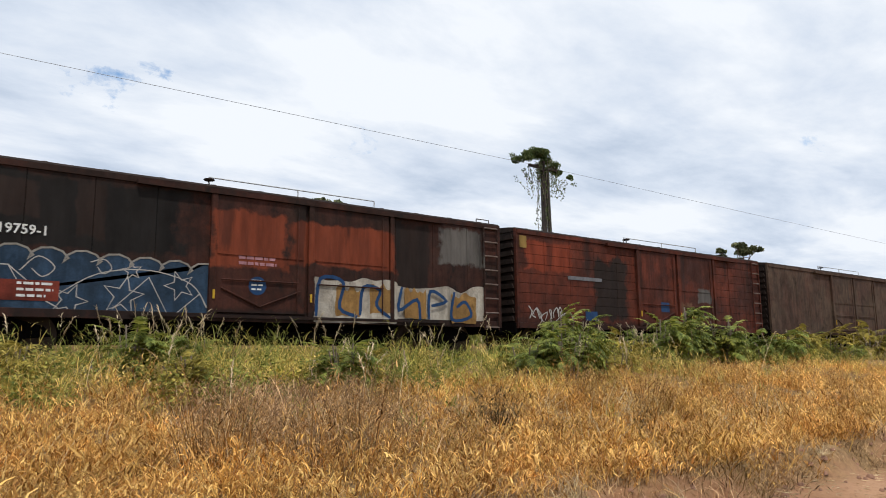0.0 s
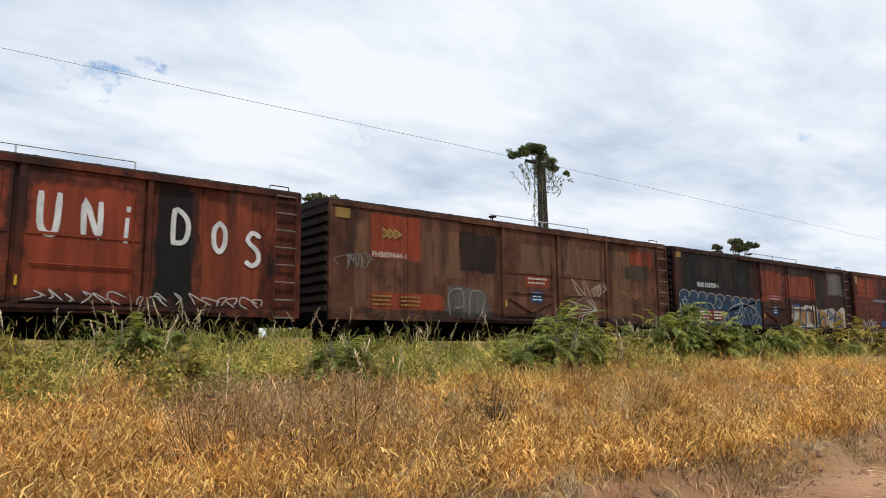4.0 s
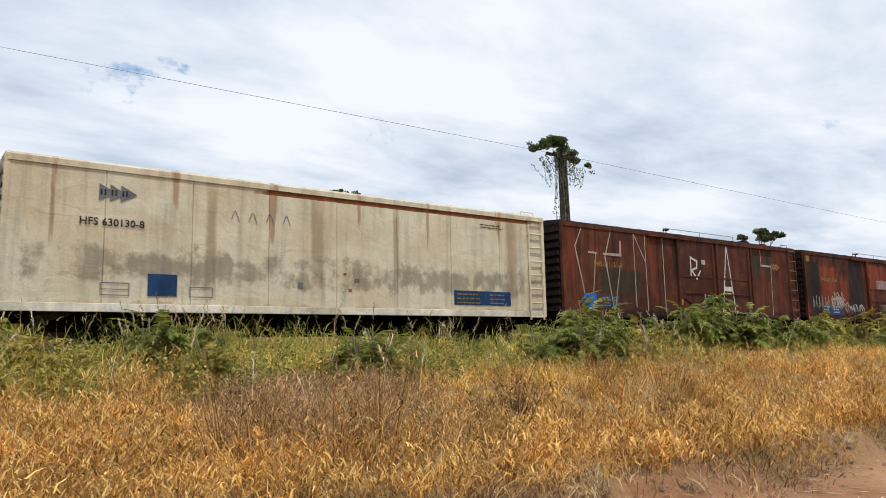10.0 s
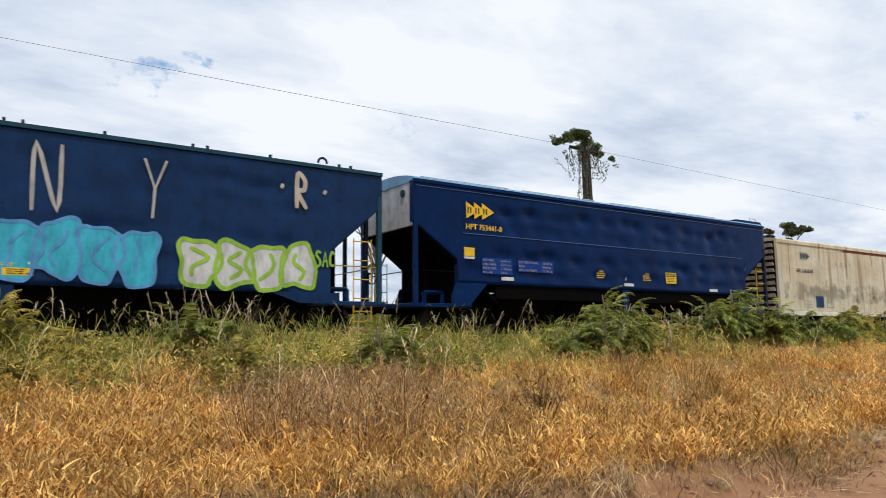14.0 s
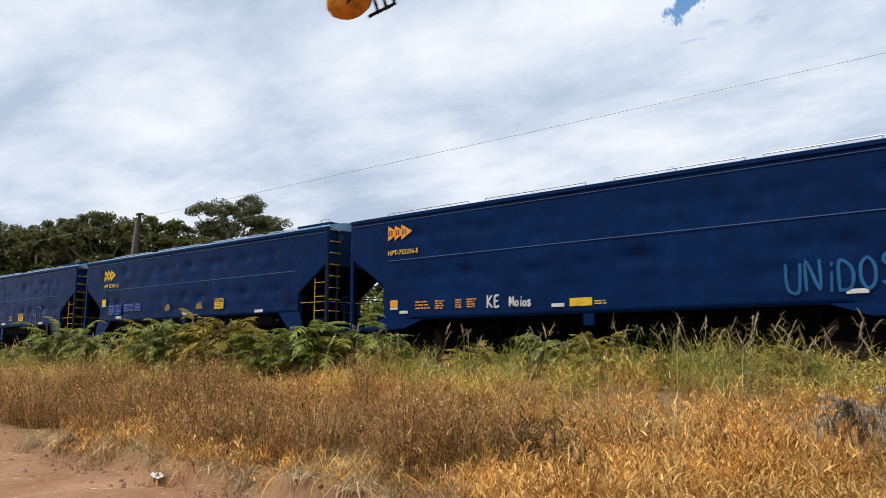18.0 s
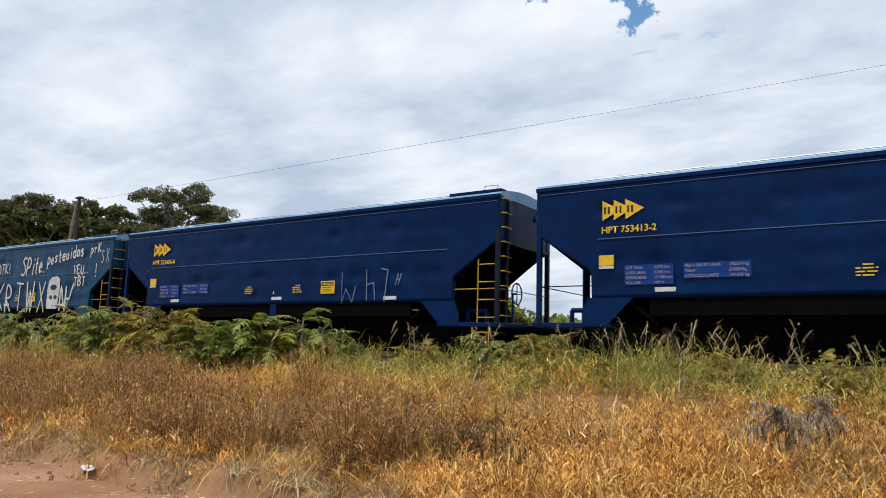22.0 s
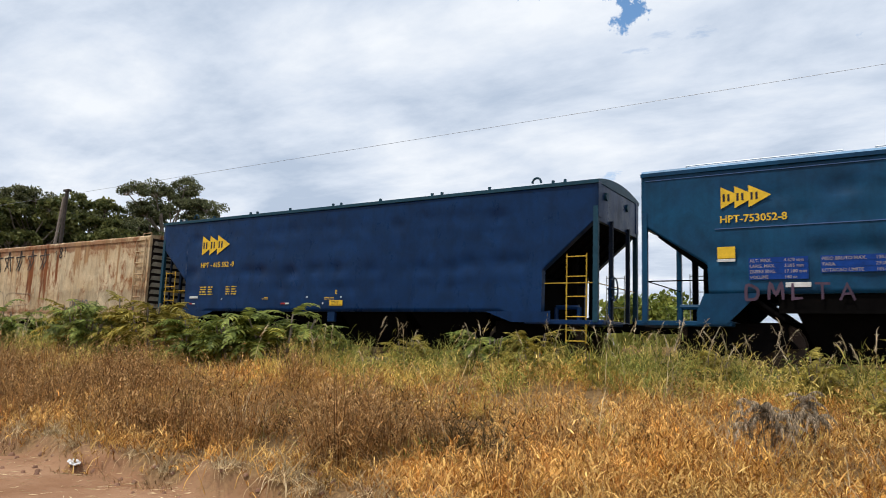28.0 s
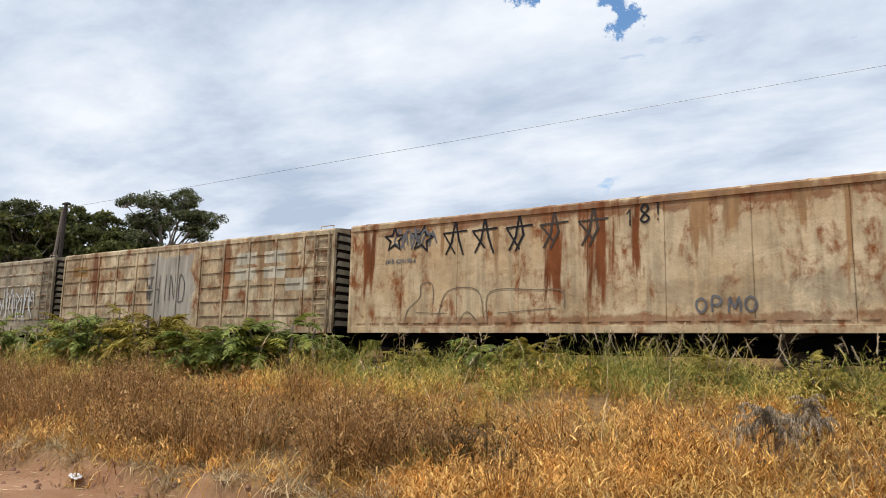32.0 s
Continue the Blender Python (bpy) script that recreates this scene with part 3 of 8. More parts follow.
# hand-drawn capitals in a cell one wide and one high
GLYPH = {
    "U": [[(0, 1), (0.02, 0.25), (0.3, 0), (0.65, 0.1), (0.75, 1)]], "N": [[(0, 0), (0.03, 1), (0.65, 0.02), (0.7, 1)]], "i": [[(0.2, 0), (0.25, 0.6)], [(0.27, 0.82), (0.28, 0.9)]],
    "I": [[(0.2, 0), (0.25, 1)]], "D": [[(0, 0), (0.05, 1), (0.6, 0.8), (0.7, 0.4), (0.5, 0.05), (0, 0)]], "O": [[(0.35, 1), (0.05, 0.75), (0.05, 0.25), (0.35, 0), (0.65, 0.25), (0.65, 0.75), (0.35, 1)]],
    "S": [[(0.65, 0.9), (0.3, 1), (0.08, 0.75), (0.55, 0.45), (0.6, 0.15), (0.3, 0), (0.02, 0.1)]], "A": [[(0, 0), (0.35, 1), (0.72, 0)], [(0.15, 0.35), (0.6, 0.4)]],
    "B": [[(0, 0), (0.02, 1), (0.5, 0.85), (0.4, 0.55), (0.05, 0.5), (0.6, 0.4), (0.55, 0.05), (0, 0)]], "L": [[(0.05, 1), (0.05, 0.0), (0.55, 0.05)]], "W": [[(0, 1), (0.2, 0), (0.38, 0.7), (0.55, 0), (0.75, 1)]],
    "H": [[(0, 0), (0.03, 1)], [(0.02, 0.5), (0.55, 0.5)], [(0.55, 0), (0.6, 1)]], "K": [[(0, 0), (0.03, 1)], [(0.65, 1), (0.05, 0.5), (0.7, 0)]], "E": [[(0.55, 1), (0.02, 0.95), (0, 0), (0.6, 0.05)], [(0.02, 0.5), (0.45, 0.52)]],
    "M": [[(0, 0), (0.1, 1), (0.4, 0.3), (0.7, 1), (0.78, 0)]], "o": [[(0.3, 0.55), (0.06, 0.4), (0.06, 0.12), (0.3, 0), (0.5, 0.15), (0.5, 0.42), (0.3, 0.55)]], "s": [[(0.45, 0.5), (0.2, 0.55), (0.1, 0.4), (0.42, 0.2), (0.3, 0.02), (0.05, 0.06)]],
    "T": [[(0.35, 0), (0.35, 1)], [(0, 1), (0.72, 0.97)]], "R": [[(0, 0), (0.03, 1), (0.55, 0.85), (0.5, 0.55), (0.05, 0.48), (0.65, 0)]], "4": [[(0.55, 0), (0.55, 1), (0, 0.35), (0.75, 0.38)]], "X": [[(0, 1), (0.7, 0)], [(0.65, 1), (0.05, 0)]],
    "Y": [[(0, 1), (0.35, 0.5), (0.7, 1)], [(0.35, 0.5), (0.3, 0)]], "V": [[(0, 1), (0.35, 0), (0.7, 1)]], "P": [[(0, 0), (0.03, 1), (0.55, 0.9), (0.5, 0.5), (0.04, 0.45)]], "C": [[(0.62, 0.85), (0.3, 1), (0.03, 0.6), (0.1, 0.12), (0.6, 0.08)]],
    "J": [[(0.5, 1), (0.5, 0.2), (0.25, 0), (0, 0.2)]], "!": [[(0.2, 1), (0.2, 0.35)], [(0.2, 0.1), (0.2, 0.02)]], "1": [[(0.05, 0.75), (0.3, 1), (0.3, 0)]], "8": [[(0.3, 0.5), (0.05, 0.75), (0.3, 1), (0.55, 0.75), (0.02, 0.2), (0.3, 0), (0.6, 0.2), (0.3, 0.5)]],
    ".": [[(0.1, 0), (0.14, 0.06)]], "e": [[(0.05, 0.3), (0.5, 0.32), (0.3, 0.58), (0.05, 0.3), (0.2, 0), (0.5, 0.08)]], "t": [[(0.25, 0.95), (0.25, 0.1), (0.45, 0)], [(0.05, 0.6), (0.5, 0.62)]], "n": [[(0.05, 0), (0.05, 0.55)], [(0.06, 0.4), (0.3, 0.56), (0.45, 0.4), (0.45, 0)]],
    "u": [[(0.05, 0.55), (0.06, 0.1), (0.3, 0), (0.45, 0.15), (0.46, 0.55)]], "h": [[(0.05, 0), (0.05, 1)], [(0.06, 0.4), (0.3, 0.56), (0.45, 0.4), (0.45, 0)]], "d": [[(0.5, 1), (0.5, 0)], [(0.5, 0.4), (0.2, 0.55), (0.05, 0.25), (0.25, 0), (0.5, 0.15)]],
    "a": [[(0.45, 0.55), (0.45, 0)], [(0.45, 0.45), (0.2, 0.55), (0.05, 0.25), (0.22, 0), (0.45, 0.15)]], "b": [[(0.05, 1), (0.05, 0)], [(0.05, 0.15), (0.3, 0), (0.5, 0.3), (0.3, 0.55), (0.05, 0.42)]], "p": [[(0.05, 0.55), (0.02, -0.35)], [(0.05, 0.45), (0.3, 0.56), (0.5, 0.3), (0.25, 0), (0.05, 0.1)]],
    "r": [[(0.05, 0.55), (0.06, 0)], [(0.06, 0.38), (0.25, 0.55), (0.45, 0.5)]], "*": [[(0, 0.65), (0.75, 0.65), (0.15, 0.05), (0.38, 1), (0.62, 0.05), (0, 0.65)]], "|": [[(0.1, 0), (0.12, 1)]],
}


def hand(root, words, x, z, high, mat, width=0.07, wide=0.75, gap=0.25, lean=0.0, rise=0.0, y=-1.518, label="", seed=1):
    """Sprayed hand writing; a space leaves a gap."""
    rng, p = random.Random(seed), x
    for ch in words:
        if ch != " ":
            bm = bmesh.new()
            dz, s = rng.uniform(-0.05, 0.05) * high, rng.uniform(0.93, 1.08)
            for line in GLYPH[ch]:
                pts = [(p + (a * wide + lean * b) * high * s, z + rise * (p - x) + dz + b * high * s) for a, b in line]
                ribbon(bm, curve_pts(pts, 4) if len(pts) > 3 else pts, width, y)
            part("sprayed_letter", bm, mat, root, label)
        p += high * (wide * (0.4 if ch in "iI!|." else 0.8 if ch.isupper() else 0.6) + gap)


def bubbles(root, x, z, long, high, n, fill, edge, seed, y=-1.512, label="", edge_width=0.06):
    """A bubble-letter piece: filled rounded letters side by side with an outline and inner strokes."""
    rng = random.Random(seed)
    w = long / n
    for k in range(n):
        bf, be = bmesh.new(), bmesh.new()
        cx, cz = x + (k + 0.5) * w, z + high / 2 + rng.uniform(-0.06, 0.06) * high
        ph = rng.uniform(0, 6)
        ring = []
        for j in range(14):
            a = j * 2 * math.pi / 14
            rr = 1 + 0.13 * math.sin(3 * a + ph) + 0.08 * math.sin(5 * a + 2 * ph)
            ring.append((cx + math.copysign(abs(math.cos(a)) ** 0.7, math.cos(a)) * w * 0.56 * rr, cz + math.copysign(abs(math.sin(a)) ** 0.7, math.sin(a)) * high * 0.5 * rr))
        ring = curve_pts(ring, 3, True)
        yy = y - 0.0012 * (k % 3)
        if fill:
            f = bf.faces.new([bf.verts.new((a, yy, b)) for a, b in ring[:-1]])
            bmesh.ops.triangulate(bf, faces=[f])
        ribbon(be, ring, edge_width, yy - 0.004)
        inner = [(cx + rng.uniform(-0.25, 0.25) * w, cz + (0.3 - 0.2 * q) * high) for q in range(4)]
        ribbon(be, curve_pts(inner, 4), edge_width * 0.9, yy - 0.005)
        if fill:
            part("spray_fill", bf, fill, root, label)
        part("spray_outline", be, edge, root)


def flow_logo(root, x, z, high, mat, dark):
    """Three arrow heads one over the other in a row, each with a dark block; drawn as plain shapes."""
    w, step = high * 0.92, high * 0.58
    for k in range(3):
        x0 = x + k * step
        patch(root, [(x0, z), (x0 + w, z + high / 2), (x0, z + high)], mat, -1.513 - 0.0012 * k, "emblem")
        for a, b in ((0.08, 0.18), (0.28, 0.38)):
            patch(root, [(x0 + high * a, z + high * 0.33), (x0 + high * b, z + high * 0.33), (x0 + high * b, z + high * 0.67), (x0 + high * a, z + high * 0.67)], dark, -1.5175, "emblem_block")


# ---------------------------------------------------------------- running gear
GEAR = {}


def gear():
    """Meshes shared by all wagons: wheels, bogie frames, couplers."""
    if GEAR:
        return GEAR
    bm = bmesh.new()
    disc(bm, (0, 0, 0), 0.46, 0.07, sides=20)
    disc(bm, (0, 0.07, 0), 0.50, 0.02, sides=20)
    disc(bm, (0, -0.10, 0), 0.14, 0.05, sides=10)
    GEAR["wheel"] = mesh_from("wheel", bm)
    GEAR["wheel"].materials.append(M["wheel"])
    bm = bmesh.new()
    prism(bm, [(-1.2, 0.42), (-1.05, 0.62), (-0.5, 0.78), (0.5, 0.78), (1.05, 0.62), (1.2, 0.42), (0.75, 0.38), (0.4, 0.16), (-0.4, 0.16), (-0.75, 0.38)], -0.06, 0.06)
    GEAR["side_frame"] = mesh_from("side_frame", bm)
    GEAR["side_frame"].materials.append(M["under"])
    bm = bmesh.new()
    box(bm, -0.22, 0.22, -1.1, 1.1, 0.45, 0.80)
    GEAR["axle"] = mesh_from("axle", rods([((0, -0.95, 0.46), (0, 0.95, 0.46))], 0.08, 8))
    GEAR["axle"].materials.append(M["under"])
    GEAR["bogie"] = mesh_from("bogie_frame", bm)
    GEAR["bogie"].materials.append(M["under"])
    bm = bmesh.new()
    box(bm, 0, 0.55, -0.09, 0.09, 0.62, 0.82, 0.02)
    box(bm, 0.38, 0.60, -0.17, 0.15, 0.58, 0.88, 0.03)
    GEAR["coupler"] = mesh_from("coupler", bm)
    GEAR["coupler"].materials.append(M["under"])
    return GEAR


def running_gear(root, half, inset):
    g = gear()
    for s in (-1, 1):
        b = part("bogie", g["bogie"], None, root)
        b.location = (s * (half - inset), 0, 0.02)
        for wy in (-1.02, 1.02):
            part("side_frame", g["side_frame"], None, b).location = (0, wy, 0)
        for wx in (-0.85, 0.85):
            part("axle", g["axle"], None, b).location = (wx, 0, 0)
            for wy in (-1, 1):
                w = part("wheel", g["wheel"], None, b)
                w.location = (wx, wy * 0.8, 0.44)
                w.rotation_euler = (0, 0, 0 if wy < 0 else math.pi)
        c = part("coupler", g["coupler"], None, root)
        c.location = (s * (half + 0.0), 0, 0.12)
        c.rotation_euler = (0, 0, 0 if s > 0 else math.pi)


def ladder(x0, x1, y, z0, z1, n, r=0.022):
    bm = rods([((x0, y, z0), (x0, y, z1)), ((x1, y, z0), (x1, y, z1))], r)
    for k in range(n):
        z = z0 + (z1 - z0) * (k + 0.15) / (n - 0.7)
        rod(bm, (x0, y, z), (x1, y, z), r * 0.9)
    return bm


# ---------------------------------------------------------------- hopper wagons
HALF = 8.2
SHEETS = {}


def hopper_low(x, low, sill):
    """Lower edge of a hopper's side sheet: high towards the ends, where the slope starts."""
    a = abs(x)
    if a > 6.75:
        return 2.15 + (a - 6.75) / (HALF - 6.75) * (low - 2.15)
    if sill > 1.5:
        return sill
    if a > 6.1:
        return 0.95
    if a > 5.6:
        return 0.95 + (6.1 - a) / 0.5 * (sill - 0.95)
    return sill


def hopper_sheet(low, seed, sill):
    """Side sheet of a hopper with its beaten dents and a weld seam, 6 cm thick, at y = 0."""
    key = (low, seed, sill)
    if key in SHEETS:
        return SHEETS[key]
    rng = np.random.default_rng(seed)
    xs = np.unique(np.concatenate([np.linspace(-HALF, HALF, 150), [-6.75, -6.749, 6.749, 6.75, -6.1, 6.1, -5.6, 5.6]]))
    nz, top = 26, 4.28
    low_x = np.array([hopper_low(x, low, sill) for x in xs])
    T = np.linspace(0, 1, nz)
    X = np.repeat(xs[:, None], nz, 1)
    Z = low_x[:, None] + (top - low_x[:, None]) * T[None]
    dent = np.zeros_like(X)
    for row, amp in ((3.62, 1.0), (3.15, 0.5), (2.35, 1.0), (1.85, 0.6)):
        for k in range(17):
            cx = -6.3 + k * 0.79 + rng.uniform(-0.25, 0.25)
            cz = row + rng.uniform(-0.08, 0.08)
            dent += amp * rng.uniform(0.05, 1.0) * (0.125 if seed == 31 else 0.085) * np.exp(-((X - cx + 0.3 * (Z - cz)) / 0.30) ** 2 - ((Z - cz) / 0.16) ** 2)
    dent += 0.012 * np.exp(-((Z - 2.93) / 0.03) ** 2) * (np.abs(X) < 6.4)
    dent += 0.008 * np.sin(X * 0.9 + seed) * np.sin(Z * 1.7)
    front = np.stack([X, 0.012 + np.clip(dent, -0.01, 0.16), Z], -1).reshape(-1, 3)
    back = np.stack([X, np.full_like(X, 0.20), Z], -1).reshape(-1, 3)
    nx = len(xs)
    idx = np.arange(nx * nz).reshape(nx, nz)
    q = np.stack([idx[:-1, :-1], idx[1:, :-1], idx[1:, 1:], idx[:-1, 1:]], -1).reshape(-1, 4)
    o = nx * nz
    rim = np.concatenate([idx[:, 0], idx[-1, 1:], idx[-2::-1, -1], idx[0, -2:0:-1]])
    nxt = np.roll(rim, -1)
    edge = np.stack([rim, rim + o, nxt + o, nxt], -1)
    me = raw_mesh("side_sheet", np.concatenate([front, back]), np.concatenate([q, q[:, ::-1] + o, edge]))
    me.polygons.foreach_set("use_smooth", np.arange(len(me.polygons)) < len(q))
    SHEETS[key] = me
    return me


def arch(half_w, z0, rise, n=9, edge=0.13):
    """Outline of an arched roof in y and z, thick."""
    f = min(edge, rise * 0.55)
    top = [(-half_w, z0)] + [(-half_w + 0.05 + (2 * half_w - 0.1) * k / n, z0 + f + (rise - f) * (1 - (2 * k / n - 1) ** 2)) for k in range(n + 1)] + [(half_w, z0)]
    return top + [(half_w, z0 - 0.05), (-half_w, z0 - 0.05)]


def hopper(name, label, colour, old=False, seed=1, trim=None, roof=None, sill=1.53):
    """A closed hopper wagon: dented side sheets that slope up to open ends, posts, end platforms, ladders, arched roof."""
    root = new(name)
    tagged(root, label, "wagon", "wagons of the train")
    low = 3.42 if old else 3.15
    sill = 1.14 if old else sill
    col = M[colour]
    trim = trim or col
    me = hopper_sheet(low, seed, sill)
    sheet = me.copy()
    sheet.materials.append(col)
    for s in (-1, 1):
        ob = part("side_sheet", sheet, None, root)
        ob.location = (0, s * 1.5, 0)
        ob.rotation_euler = (0, 0, 0 if s < 0 else math.pi)
    bm = bmesh.new()
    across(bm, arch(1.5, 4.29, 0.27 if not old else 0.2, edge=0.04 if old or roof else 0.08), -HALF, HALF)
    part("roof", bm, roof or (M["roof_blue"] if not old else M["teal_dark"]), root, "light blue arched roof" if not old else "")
    for s in (-1, 1):
        part("top_chord", boxes((-HALF - 0.01, HALF + 0.01, s * 1.5 - 0.03, s * 1.5 + 0.03, 4.22, 4.305)), M["teal_dark"] if old else trim, root)
    for s in (-1, 1):
        e = s * HALF
        # end wall above the open end, with its slope sheet below
        bm = bmesh.new()
        # sunny end pale, shaded end in darker trim: the light difference is painted
        face = trim if s > 0 or old else M["end_lit"]
        across(bm, [(-1.46, low - 0.1), (1.46, low - 0.1), (1.46, 4.25), (0.75, 4.25 + 0.2), (0, 4.25 + (0.24 if not old else 0.18)), (-0.75, 4.25 + 0.2), (-1.46, 4.25)], min(e - s * 0.12, e - s * 0.02), max(e - s * 0.12, e - s * 0.02))
        wall = part("end_wall", bm, face, root, "end wall in pale sunlit grey" if face is not trim else "")
        for y in (-0.95, 0.6):
            part("hatch", disc(bmesh.new(), (e, y, 3.98), 0.10, 0.03, "x", 14), M["teal_dark"], wall)
        for y in (-0.62, 0.62) if old else ():
            part("end_post", boxes((e - 0.05, e + 0.05, y - 0.04, y + 0.04, 0.92, low)), M["end_shade"], root)
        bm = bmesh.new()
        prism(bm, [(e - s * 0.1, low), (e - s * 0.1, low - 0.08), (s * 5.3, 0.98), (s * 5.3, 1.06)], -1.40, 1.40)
        # slope sheet in the black that carries the shade of the open end
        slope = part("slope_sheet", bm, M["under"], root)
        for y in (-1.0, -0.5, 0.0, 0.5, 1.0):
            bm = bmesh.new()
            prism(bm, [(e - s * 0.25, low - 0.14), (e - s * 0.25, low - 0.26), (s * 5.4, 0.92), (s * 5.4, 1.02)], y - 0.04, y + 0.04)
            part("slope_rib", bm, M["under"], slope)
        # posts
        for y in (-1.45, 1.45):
            # corner posts facing away from the sun get the colour with shade in it
            part("corner_post", boxes((e - s * 0.07 - 0.06, e - s * 0.07 + 0.06, y - 0.05, y + 0.05, 0.92, low + 0.25)), M["teal_dark"] if old else trim if s < 0 else M["end_shade"], root)
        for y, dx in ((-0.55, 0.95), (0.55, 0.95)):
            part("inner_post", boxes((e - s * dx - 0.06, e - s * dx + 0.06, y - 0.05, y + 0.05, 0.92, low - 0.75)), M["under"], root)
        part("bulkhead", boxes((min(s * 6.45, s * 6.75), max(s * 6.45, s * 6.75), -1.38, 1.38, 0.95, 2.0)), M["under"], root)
        # platform, end sill, skirt plates
        part("end_platform", boxes((min(s * 6.3, e + s * 0.12), max(s * 6.3, e + s * 0.12), -1.48, 1.48, 0.86, 0.97), bevel=0.015), trim, root)
        for y in (-1.5, 1.5):
            bm = bmesh.new()
            prism(bm, [(s * (5.2 if sill < 1.5 else 5.75), sill + 0.02), (s * 6.85, sill + 0.02), (s * 7.0, 1.18), (s * 7.0, 0.90), (s * (5.95 if sill < 1.5 else 6.40), 0.90)], y - 0.012 if y > 0 else y + 0.002, y + 0.012 if y < 0 else y - 0.002)
            part("skirt_plate", bm, trim, root)
        # ladders and grab irons
        near = s > 0 or old
        if near:
            lx = (e - s * 0.30, e - s * 0.80)
            if old:
                part("ladder", ladder(min(lx), max(lx), -1.46, 0.97, 2.55, 4, 0.016), M["yellow"], root, "yellow side ladder")
            else:
                bm = rods([((s * 7.55, -1.46, 0.97), (s * 7.55, -1.46, 2.62))], 0.016)
                for k in range(4):
                    rod(bm, (s * 7.55, -1.46, 1.10 + 0.46 * k), (s * 8.10, -1.46, 1.10 + 0.46 * k), 0.015)
                part("ladder", bm, M["yellow"], root, "yellow side ladder")
            part("step", rods([((min(lx), -1.46, 0.42), (min(lx), -1.46, 0.97)), ((max(lx), -1.46, 0.42), (max(lx), -1.46, 0.97)), ((min(lx), -1.46, 0.47), (max(lx), -1.46, 0.47)), ((min(lx), -1.46, 0.72), (max(lx), -1.46, 0.72))], 0.016), M["yellow"], root)
        if (s > 0) == old:
            part("far_ladder", ladder(min(e - s * 0.85, e - s * 0.35), max(e - s * 0.85, e - s * 0.35), 1.40, 0.97, 2.3, 4, 0.013), M["galv"], root, "thin pale ladder")
        if (s > 0) != old:
            for k in range(9):
                z = 1.15 + k * 0.38
                bm = bmesh.new()
                for p, q in (((e, -1.43, z), (e + s * 0.10, -1.43, z)), ((e + s * 0.10, -1.43, z), (e + s * 0.10, -1.06, z)), ((e + s * 0.10, -1.06, z), (e, -1.06, z))):
                    rod(bm, p, q, 0.016, 5)
                part("grab_iron", bm, M["yellow"] if s > 0 else M["under"], root)
            part("grab_post", boxes((e - 0.03, e + 0.03, -1.10, -1.04, 0.95, 4.2)), M["end_shade"], root)
        part("hand_rail", rods([((e - s * 0.1, -1.40, 1.85), (s * 6.8, -1.40, 1.85)), ((e - s * 0.1, 1.40, 1.85), (e - s * 0.1, -1.40, 1.85))], 0.014), M["yellow"] if old or s > 0 else M["under"], root)
        part("brake_pipe", rods([((s * 6.9, -0.9, 1.0), (s * 6.9, -0.9, 1.3)), ((s * 6.9, -0.9, 1.3), (s * 7.5, -0.9, 1.3)), ((s * 7.5, -0.9, 1.3), (s * 7.5, -0.9, 1.0))], 0.06, 8), trim, root)
    if not old:
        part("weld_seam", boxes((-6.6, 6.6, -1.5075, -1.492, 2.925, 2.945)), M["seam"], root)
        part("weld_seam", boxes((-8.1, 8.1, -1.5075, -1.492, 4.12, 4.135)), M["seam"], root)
    # brake wheel at one end
    bm = bmesh.new()
    c = Vector((HALF + 0.12, -0.75, 1.75))
    ring = [c + Vector((0, 0.28 * math.cos(k * math.pi / 8), 0.28 * math.sin(k * math.pi / 8))) for k in range(16)]
    for k in range(16):
        rod(bm, ring[k], ring[(k + 1) % 16], 0.02, 5)
    for k in (0, 4, 8, 12):
        rod(bm, c, ring[k], 0.014, 5)
    rod(bm, c, c - Vector((0.16, 0, 0)), 0.03)
    rod(bm, c - Vector((0.12, 0, 0)), c - Vector((0.12, 0, 0.85)), 0.03)
    part("brake_wheel", bm, trim, root)
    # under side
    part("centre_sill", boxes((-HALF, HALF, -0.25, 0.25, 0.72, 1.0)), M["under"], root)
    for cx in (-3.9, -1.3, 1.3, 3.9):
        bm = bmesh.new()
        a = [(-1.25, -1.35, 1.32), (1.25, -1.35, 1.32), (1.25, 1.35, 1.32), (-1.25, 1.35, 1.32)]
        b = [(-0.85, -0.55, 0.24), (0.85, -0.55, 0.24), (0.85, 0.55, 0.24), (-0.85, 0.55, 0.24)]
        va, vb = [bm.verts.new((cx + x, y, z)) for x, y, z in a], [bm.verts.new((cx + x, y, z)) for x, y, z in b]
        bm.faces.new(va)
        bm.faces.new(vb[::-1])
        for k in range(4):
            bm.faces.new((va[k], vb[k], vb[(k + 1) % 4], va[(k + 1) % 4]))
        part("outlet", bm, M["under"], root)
    # added black block that fills the shaded space between the outlets
    part("shade_block", boxes((-5.3, 5.3, -0.5, 0.5, 0.16, 0.74), bevel=0.02), M["under"], root)
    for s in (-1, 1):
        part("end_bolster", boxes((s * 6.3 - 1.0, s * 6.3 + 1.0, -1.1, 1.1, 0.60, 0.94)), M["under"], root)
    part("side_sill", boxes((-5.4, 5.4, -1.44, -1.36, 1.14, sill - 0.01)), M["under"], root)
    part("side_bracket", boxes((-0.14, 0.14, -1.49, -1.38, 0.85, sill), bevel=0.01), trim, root)
